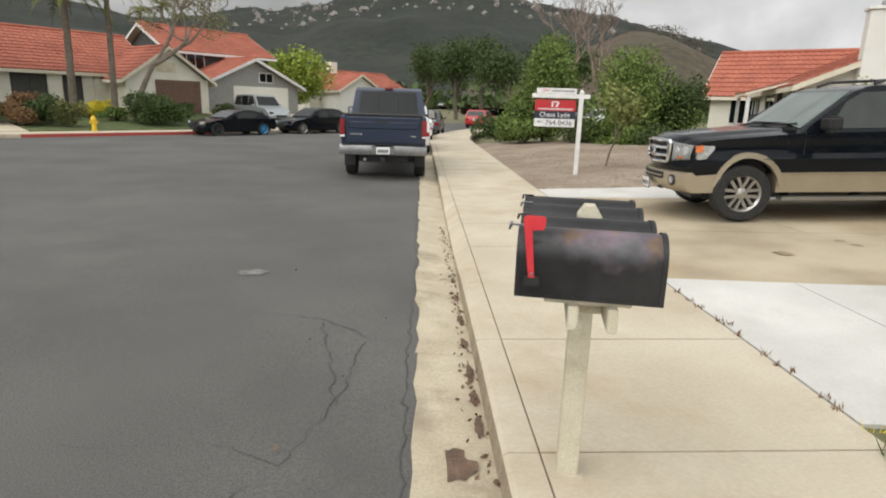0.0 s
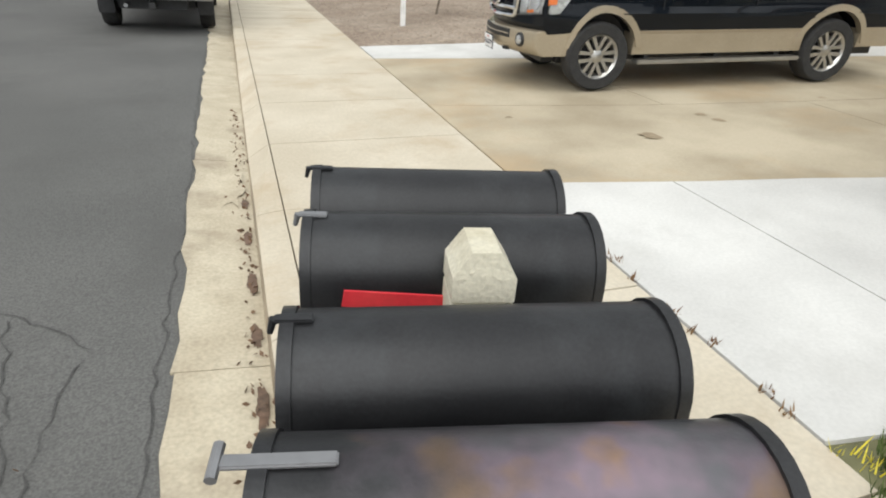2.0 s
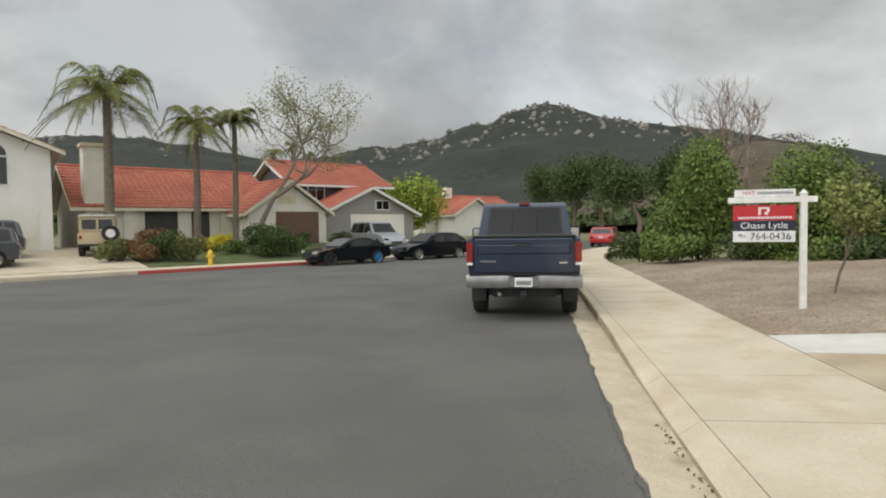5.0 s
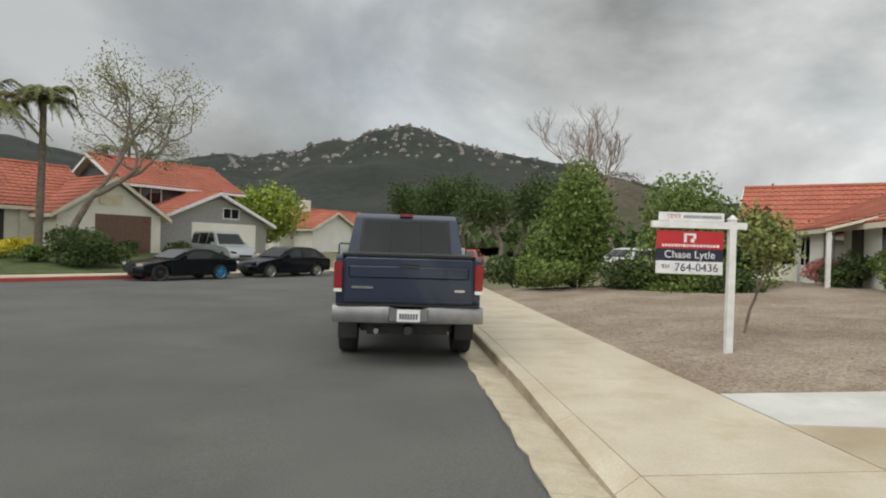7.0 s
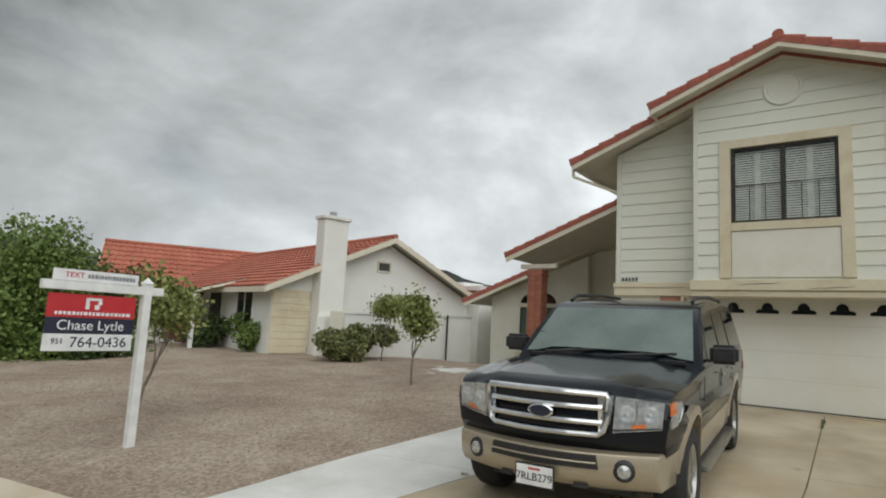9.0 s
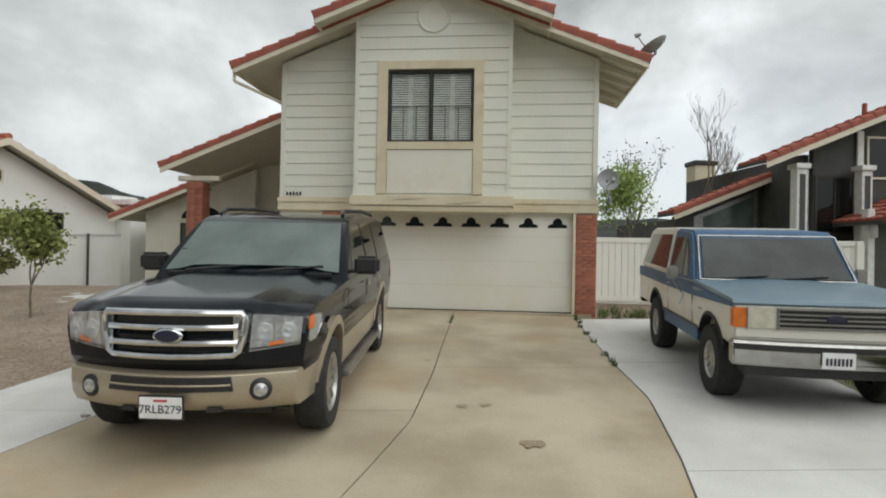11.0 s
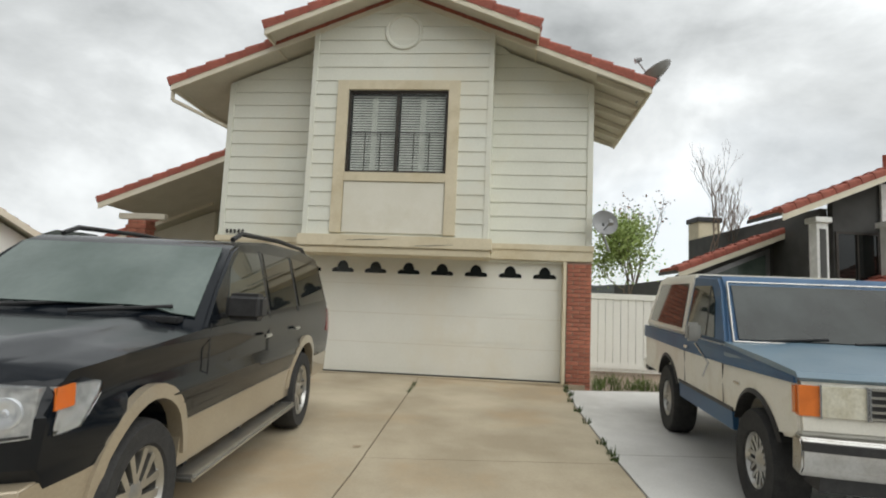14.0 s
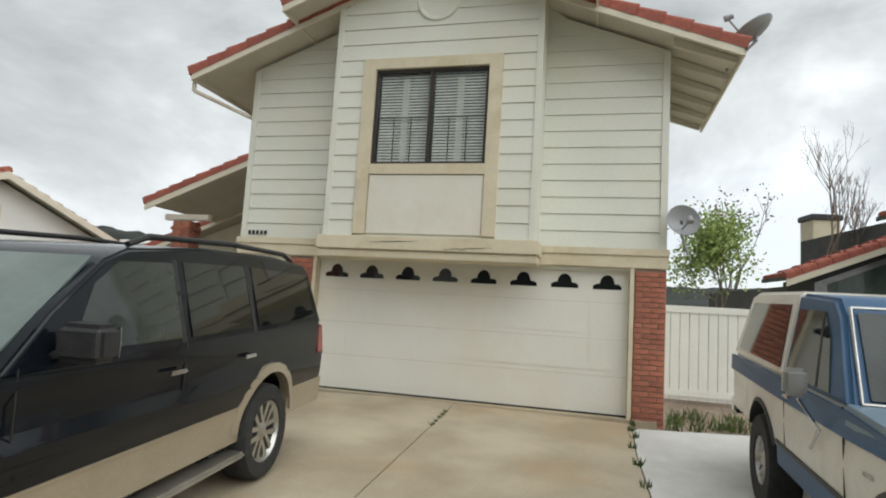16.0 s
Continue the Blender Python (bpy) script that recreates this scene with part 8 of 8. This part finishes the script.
# walked side: big shrubs at the end of the gravel
bush("large_shrub", 6.4, 27.4, 0.1, 1.45, 1.5, 2.3, 22000, M_LEAF, 0.085, 91, "tall dense green shrub at the gravel's edge", lumps=22, group="tall shrubs beyond the gravel")
bush("large_shrub", 9.6, 25.6, 0.3, 1.5, 1.6, 1.95, 18000, M_LEAF, 0.085, 92, "tall leafy shrub at the gravel's edge", lumps=22, group="tall shrubs beyond the gravel")
bush("large_shrub", 11.6, 25.4, 0.4, 1.0, 1.0, 1.5, 8000, M_LEAF_DARK, 0.08, 93, "tall leafy shrub at the gravel's edge", lumps=16, group="tall shrubs beyond the gravel")
for k, (x, y, s) in enumerate(((4.4, 28.6, 0.9), (5.2, 26.4, 0.8), (7.6, 25.6, 0.9), (8.8, 24.6, 0.8), (9.8, 23.6, 0.7))):
    bush("low_shrub", x, y, 0.1, s * 1.3, s * 1.2, s * 0.75, 4200, M_LEAF if k % 2 else M_LEAF_DARK, 0.08, 100 + k, "low spreading green shrub", group="low shrubs beyond the gravel")
tree("bare_tree", 9.0, 36.0, 0.3, 7.9, 0.11, 6, 111, None, label="tall bare tree with fine upright twigs", spread=0.55, up=0.3, bark=M_TWIG, shrink=0.74)
tree("russet_tree", 13.0, 40.0, 0.3, 8.0, 0.16, 6, 112, None, 0.09, 2, 0.35, "bare tree with russet twigs", spread=0.55, up=0.2, bark=M_TWIG)
for k, (x, y, h) in enumerate(((4.5, 66, 6.5), (1.0, 78, 6.5), (9.5, 58, 5.5), (15, 60, 6.5), (12, 64, 7), (7.5, 70, 7.5))):
    tree("broad_tree", x, y, 0.2, h, 0.25, 4, 120 + k, M_LEAF_DARK, 0.16, 110, 0.75, "dark broad tree down the street", group="trees down the street", spread=0.5)
for k, (x, y, h, s) in enumerate(((5.7, 15.95, 2.0, 113), (11.2, 14.35, 1.75, 114), (15.4, 17.8, 2.15, 115))):
    tree("sapling", x, y, yard(x, y), h, 0.028, 4, s, M_LEAF_CITRUS, 0.06, 34, 0.15, "young citrus tree in the gravel", spread=0.34, up=0.55, shrink=0.66, group="young trees in the gravel")
for k, (x, y, s, lf) in enumerate(((15.2, 25.0, 0.8, M_LEAF_DARK), (15.7, 23.4, 0.8, M_LEAF), (14.9, 22.4, 0.7, M_LEAF), (16.2, 27.2, 0.6, M_FLOWER), (14.2, 18.6, 0.75, M_LEAF_OLIVE), (15.4, 18.6, 0.7, M_LEAF_OLIVE))):
    bush("foundation_shrub", x, y, yard(x, y), s, s, s * 0.8, 3000, lf, 0.075, 130 + k, "leafy shrub against the house" if lf is not M_FLOWER else "pink flowering shrub by the porch", group="shrubs by the cream house")
# beside the grey house
tree("bare_tree", 21.5, -3.4, 0.6, 5.1, 0.075, 6, 143, None, label="bare leafless tree behind the fence", spread=0.34, up=0.5, bark=M_TWIG)
tree("young_tree", 17.0, 1.0, 0.6, 3.3, 0.045, 4, 144, M_LEAF_FRESH, 0.055, 60, 0.2, "young tree with fresh green leaves behind the fence", spread=0.5, up=0.35)
tree("russet_sapling", 22.5, -1.2, 0.6, 5.6, 0.05, 4, 145, M_RUSSET, 0.07, 3, 0.3, "thin sapling with a few russet leaves", spread=0.45, up=0.4)


# ---- mailboxes on their post ----
MB = pose(1.410, 2.494, 0.0, 0, 0, -11.5)
stand = thing("mailbox_stand", MB, "cream painted wooden post with a cross rail for mailboxes", "post")
bm = boxed(-0.03, 0.07, 0.02, 0.12, 0.0, 1.22, 0.006)
part("post", bm, M_POST, stand)
bm = bmesh.new()
base = [(-0.05, -0.05), (0.05, -0.05), (0.05, 0.05), (-0.05, 0.05)]
lo = [bm.verts.new((x + 0.02, y + 0.07, 1.221)) for x, y in base]
mid = [bm.verts.new((x + 0.02, y + 0.07, 1.262)) for x, y in base]
hi = [bm.verts.new((x * 0.45 + 0.02, y * 0.9 + 0.07, 1.305)) for x, y in base]
for a, b in ((lo, mid), (mid, hi)):
    for i in range(4):
        bm.faces.new((a[i], a[(i + 1) % 4], b[(i + 1) % 4], b[i]))
bm.faces.new(hi)
part("post_top", bm, M_POST, stand, "chamfered weathered post top")
for x in (-0.07, 0.072):
    part("rail", boxed(x, x + 0.038, -0.45, 0.57, 0.915, 1.003, 0.004), M_POST, stand, "cream cross rail")
for y in (-0.336, -0.095, 0.222, 0.461):
    part("mount_board", boxed(-0.16, 0.16, y - 0.075, y + 0.075, 1.004, 1.026, 0.004), M_POST, stand)
for y in (-0.24, 0.36):
    part("brace", slab(bmesh.new(), [(-0.031, y, 0.915), (0.071, y, 0.915), (0.071, y, 1.0), (-0.031, y, 1.0)], (0, 0.035, 0)), M_POST, stand)
part("post_foot", boxed(-0.06, 0.10, -0.01, 0.15, -0.01, 0.012, 0.006), M_WALK, stand)


def mailbox(y, seed, worn, flag, latch, label, mark=False, dz=0.0):
    """A domed steel box, its door towards the street; flag: raised, folded or none."""
    L, R, H = 0.515, 0.101, 0.144
    box_m = MB @ Matrix.Translation((0.0, y, 1.027 + dz)) @ pose(0, 0, 0, 0, 0, random.Random(seed).uniform(-1, 1))
    mb = thing("mailbox", box_m, label, "mailbox", "mailboxes on the post")
    outline = [(-R, 0.0), (-R, H * 0.5)] + [(-R * math.cos(math.pi * i / 14), H + R * 1.02 * math.sin(math.pi * i / 14)) for i in range(15)] + [(R, H * 0.5), (R, 0.0)]

    def tube(x0, x1, grow):
        bm = bmesh.new()
        slab(bm, [(x0, a * grow, b * grow if b > 0 else 0.0) for a, b in outline], (x1 - x0, 0, 0))
        return bm
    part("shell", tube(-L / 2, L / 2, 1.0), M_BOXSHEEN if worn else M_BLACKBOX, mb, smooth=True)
    part("back_rim", tube(L / 2 - 0.012, L / 2 + 0.006, 1.022), M_BLACKBOX, mb, smooth=True)
    front = part("door", tube(-L / 2 - 0.012, -L / 2 + 0.006, 1.018), M_BLACKBOX, mb, "black mailbox door", smooth=True)
    part("seam", boxed(-L / 2 + 0.01, L / 2 - 0.015, -R - 0.002, R + 0.002, 0.0, 0.012), M_BLACKBOX, mb)
    bm = bmesh.new()
    tip = 0.042 if worn else 0.02
    box(bm, -L / 2 - tip, -L / 2 + (0.07 if worn else 0.03), -0.009, 0.009, H + R + 0.002, H + R + 0.008, 0.002)
    rod(bm, (-L / 2 - tip, 0, H + R + 0.006), (-L / 2 - tip - 0.006, 0, H + R - 0.016), 0.006, 0.004, seg=8)
    if worn:
        rod(bm, (-L / 2 - tip, -0.02, H + R + 0.004), (-L / 2 - tip, 0.02, H + R + 0.008), 0.006, seg=8)
    part("latch", bm, latch, mb, "bent metal latch tab")
    if mark:
        for k in range(5):
            part("door_number", boxed(-L / 2 - 0.0145, -L / 2 - 0.0125, -0.075 + k * 0.032, -0.052 + k * 0.032, 0.10, 0.15), M_SIGNWHITE, front, "worn white stick-on number")
    if flag:
        part("flag_bracket", boxed(-0.238, -0.178, -R - 0.016, -R - 0.002, 0.045, 0.085, 0.004), M_BLACKPLASTIC, mb, "dark flag bracket")
        bm = bmesh.new()
        if flag == "raised":
            slab(bm, [(-0.221, -R - 0.02, 0.08), (-0.199, -R - 0.02, 0.08), (-0.217, -R - 0.02, 0.255), (-0.180, -R - 0.02, 0.258), (-0.172, -R - 0.02, 0.268), (-0.170, -R - 0.02, 0.30), (-0.178, -R - 0.02, 0.308), (-0.242, -R - 0.02, 0.308), (-0.250, -R - 0.02, 0.295)], (0, 0.005, 0))
        else:
            slab(bm, [(-0.20, -R - 0.018, 0.135), (-0.195, -R - 0.018, 0.165), (0.02, -R - 0.018, 0.15), (0.02, -R - 0.018, 0.115)], (0, 0.005, 0))
        part("flag", bm, M_REDFLAG, mb, "red plastic flag, raised" if flag == "raised" else "red plastic flag, folded down")
        part("flag_rivet", rod(bmesh.new(), (-0.21, -R - 0.026, 0.095), (-0.21, -R, 0.095), 0.006, seg=8), M_STEEL, mb)
    return mb


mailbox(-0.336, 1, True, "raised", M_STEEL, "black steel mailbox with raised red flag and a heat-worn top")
mailbox(-0.095, 2, False, "", M_BLACKBOX, "plain matt black steel mailbox")
mailbox(0.222, 3, False, "folded", M_STEEL, "black steel mailbox with folded red flag and bent latch", True)
mailbox(0.461, 4, False, "", M_BLACKBOX, "black steel mailbox with white door number", True)

# ---- estate sign ----
SG = Matrix.Translation((4.5, 14.42, 0.10)) @ pose(0, 0, 0, 0, 0, -8)
sign = thing("estate_sign", SG, "white post sign with red, navy and white hanging board", "sign")
part("post", boxed(-0.05, 0.05, -0.05, 0.05, -0.1, 1.98, 0.006), M_WHITE, sign, "white square post")
bm = bmesh.new()
lo = [bm.verts.new((x * 0.06, y * 0.06, 1.981)) for x, y in ((-1, -1), (1, -1), (1, 1), (-1, 1))]
top = bm.verts.new((0, 0, 2.06))
bm.faces.new(lo[::-1])
for i in range(4):
    bm.faces.new((lo[i], lo[(i + 1) % 4], top))
part("post_cap", bm, M_WHITE, sign)
part("arm", boxed(-1.16, 0.2, -0.045, 0.045, 1.84, 1.94, 0.006), M_WHITE, sign, "white cross arm")
for z0, z1, mt in ((1.54, 1.80, M_SIGNRED), (1.36, 1.538, M_SIGNNAVY), (1.17, 1.358, M_SIGNWHITE)):
    part("board", boxed(-1.08, -0.12, -0.012, 0.012, z0, z1, 0.003), mt, sign)
for x in (-0.95, -0.25):
    part("hook", rod(bmesh.new(), (x, 0, 1.80), (x, 0, 1.845), 0.006, seg=6), M_STEEL, sign)
FACE = pose(0, 0, 0, 90, 0, 0)
mid_x = -0.60
lettering("agent_line", "Chase Lytle", 0.155, M_SIGNWHITE, sign, Matrix.Translation((mid_x, -0.0135, 1.45)) @ FACE, "white agent line", 0.003)
lettering("phone_line", "764-0436", 0.165, M_SIGNNAVY, sign, Matrix.Translation((mid_x + 0.10, -0.0135, 1.262)) @ FACE, "dark phone number", 0.003)
lettering("phone_line", "951", 0.085, M_SIGNNAVY, sign, Matrix.Translation((mid_x - 0.34, -0.0135, 1.275)) @ FACE, "small dark area code", 0.003)
bm = bmesh.new()
box(bm, mid_x - 0.09, mid_x - 0.05, -0.018, -0.0125, 1.635, 1.765)
box(bm, mid_x - 0.049, mid_x + 0.08, -0.018, -0.0125, 1.735, 1.765)
box(bm, mid_x + 0.045, mid_x + 0.085, -0.018, -0.0125, 1.69, 1.734)
box(bm, mid_x + 0.01, mid_x + 0.06, -0.018, -0.0125, 1.635, 1.689)
part("logo", bm, M_SIGNWHITE, sign, "white square logo shape")
rng = random.Random(3)
x = -1.0
while x < -0.22:
    w = rng.uniform(0.02, 0.045)
    part("small_print", boxed(x, x + w, -0.0155, -0.0125, 1.568, 1.605), M_SIGNWHITE, sign)
    x += w + 0.014
rider = part("rider", boxed(-1.06, -0.12, -0.01, 0.01, 1.945, 2.07, 0.003), M_SIGNWHITE, sign, "white rider board on the arm")
x = -0.98
lettering("rider_word", "TEXT", 0.085, M_SIGNRED, rider, Matrix.Translation((-0.84, -0.0125, 2.008)) @ FACE)
x = -0.70
while x < -0.18:
    w = rng.uniform(0.015, 0.035)
    part("small_print", boxed(x, x + w, -0.0135, -0.0105, 1.985, 2.03), M_STEEL, rider)
    x += w + 0.01

# ---- hydrant across the street ----
hx, hy, hz = at_far(1.25, 1.2)
hyd = thing("fire_hydrant", pose(hx, hy, 0.02), "yellow fire hydrant on the far pavement", "hydrant")
turn_up = pose(0, 0, 0, 90, 0, 0)
part("barrel", lathe(bmesh.new(), [(0.0, 0.0), (0.14, 0.0), (0.14, -0.04), (0.1, -0.05), (0.1, -0.5), (0.13, -0.51), (0.13, -0.55), (0.09, -0.64), (0.03, -0.69), (0.03, -0.74), (0.0, -0.74)], 20, pose(0, 0, 0, -90, 0, 0)), M_HYDRANT, hyd, smooth=True)
for a in (0, 120, 240):
    d = Vector((math.cos(radians(a)), math.sin(radians(a)), 0))
    part("outlet", rod(bmesh.new(), d * 0.08 + Vector((0, 0, 0.42)), d * 0.18 + Vector((0, 0, 0.42)), 0.055), M_HYDRANT, hyd)


# ---- weeds, leaves and grass ----
def weeds(name, spots, blade, height, n, material, seed, label, z_of):
    """Tufts of thin blades at the given spots."""
    g = np.random.default_rng(seed)
    vs, fs = [], []
    for x, y, r in spots:
        for _ in range(n):
            a, d = g.uniform(0, 2 * math.pi), r * math.sqrt(g.random())
            px, py = x + d * math.cos(a), y + d * math.sin(a)
            h = height * g.uniform(0.4, 1.2)
            t = g.uniform(0, 2 * math.pi)
            w = np.array((math.cos(t), math.sin(t), 0)) * blade
            lean = np.array((g.normal(0, 0.35), g.normal(0, 0.35), 1.0)) * h
            b = np.array((px, py, z_of(px, py) - 0.01))
            k = len(vs)
            vs += [(b - w).tolist(), (b + w).tolist(), (b + lean * 0.6 + w * 0.7).tolist(), (b + lean).tolist(), (b + lean * 0.6 - w * 0.7).tolist()]
            fs.append((k, k + 1, k + 2, k + 3, k + 4))
    return tagged(part_of(name, cloud_of(vs, fs, name), material), label, "weeds", kind="stuff")


edge = lambda x, y: 0.03 if x < 3.25 else yard(x, y)
rng = random.Random(21)
weeds("joint_weeds", [(3.2 + rng.uniform(-0.02, 0.03), 3.1 + 0.17 * k + rng.uniform(-0.05, 0.05), rng.uniform(0.02, 0.045)) for k in range(15) if k % 4 != 2], 0.006, 0.06, 12, M_RUSSET, 22, "dry brown weeds along the slab edge", edge)
weeds("joint_weeds", [(1.75 + 0.13 * k, 5.71 + rng.uniform(-0.01, 0.01), 0.04) for k in range(5)], 0.005, 0.035, 14, M_RUSSET, 23, "dry brown weeds in a pavement joint", lambda x, y: 0.01)
weeds("seam_weeds", [(x, seam_y(x) + rng.uniform(-0.03, 0.03), 0.05) for x in (12.2, 12.0, 11.6, 11.2, 10.7, 10.0, 9.3, 8.3, 7.9, 7.7)], 0.007, 0.09, 26, M_LEAF_DARK, 24, "green weeds along the driveway seam", yard)
weeds("seam_weeds", [(x, mid_y(x), 0.03) for x in (11.9, 11.7, 11.5, 11.3, 11.1)], 0.006, 0.05, 22, M_LEAF_DARK, 25, "low weeds in the centre seam", yard)
weeds("wall_weeds", [(11.7 + rng.uniform(0, 0.9), 3.55 - 0.11 * k, 0.12) for k in range(24)], 0.008, 0.2, 30, M_GRASS, 26, "tall grass at the foot of the fence", yard)
tufts = [(x, low_y(x) - 0.1 - d * d * 1.6, 0.13) for x, d in ((rng.uniform(3.36, 5.4), rng.random()) for _ in range(130))] + [(3.2, 2.6, 0.12), (3.15, 2.4, 0.14)]
weeds("verge_grass", tufts, 0.0045, 0.1, 150, M_GRASS, 27, "rough green grass beside the pale slab", edge)
weeds("verge_grass", [(rng.uniform(5.6, 10.5), low_y(8) - rng.uniform(0.0, 1.3), 0.2) for _ in range(80)], 0.008, 0.14, 36, M_GRASS, 28, "rough green grass beside the pale slab", yard)
weeds("verge_flowers", [(3.22, 2.86, 0.06), (3.3, 2.8, 0.06)], 0.004, 0.07, 10, M_YELLOW, 29, "small yellow weeds at the verge", edge)
weeds("strip_weeds", [(5.9, 10.4, 0.05), (5.6, 10.55, 0.05), (6.4, 10.25, 0.03)], 0.008, 0.05, 22, M_RUSSET, 30, "dry brown weeds on the border strip", yard)
tagged(sheet("verge_ground", span(3.21, 14, 0.6), span(-12, 3.2, 0.6), lambda x, y: yard(x, y) - 0.02, M_GROUND, "patchy grass beside the pale slab", "grass", keep=lambda x, y: y < low_y(x) + 0.3))
tagged(sheet("side_yard", span(11.4, 16, 0.6), span(-4, 4.2, 0.6), lambda x, y: yard(x, y) - 0.03, M_GRAVEL, "bare side yard by the fence", "yard"))
g = np.random.default_rng(33)
c = []
for _ in range(170):
    y = g.uniform(2.2, 9)
    c.append((1.07 + g.normal(0, 0.035), y, -0.138 + g.uniform(0, 0.012)))
c += [(0.3 + g.normal(0, 0.6), g.uniform(2, 7), -0.088) for _ in range(10)]
tagged(part_of("fallen_leaves", leaf_mesh("fallen_leaves", np.array(c), 0.024, g), M_DRYLEAF), "dry brown leaves in the gutter", "leaves", kind="stuff")
blot("damp_mark", 0.96, 6.6, 0.12, 0.5, -0.134, M_GUTTER, "damp streak along the gutter pan", 44)
for i, (x, y, s) in enumerate(((6.5, 15.5, 0.5), (5.2, 13.4, 0.35), (8.8, 13.2, 0.6), (10.0, 13.9, 0.5), (7.4, 17.6, 0.5))):
    weeds("gravel_litter", [(x + g.normal(0, 0.2), y + g.normal(0, 0.2), s)], 0.006, 0.02, 160, M_RUSSET, 60 + i, "dead leaves and twigs on the gravel", gravel_z)
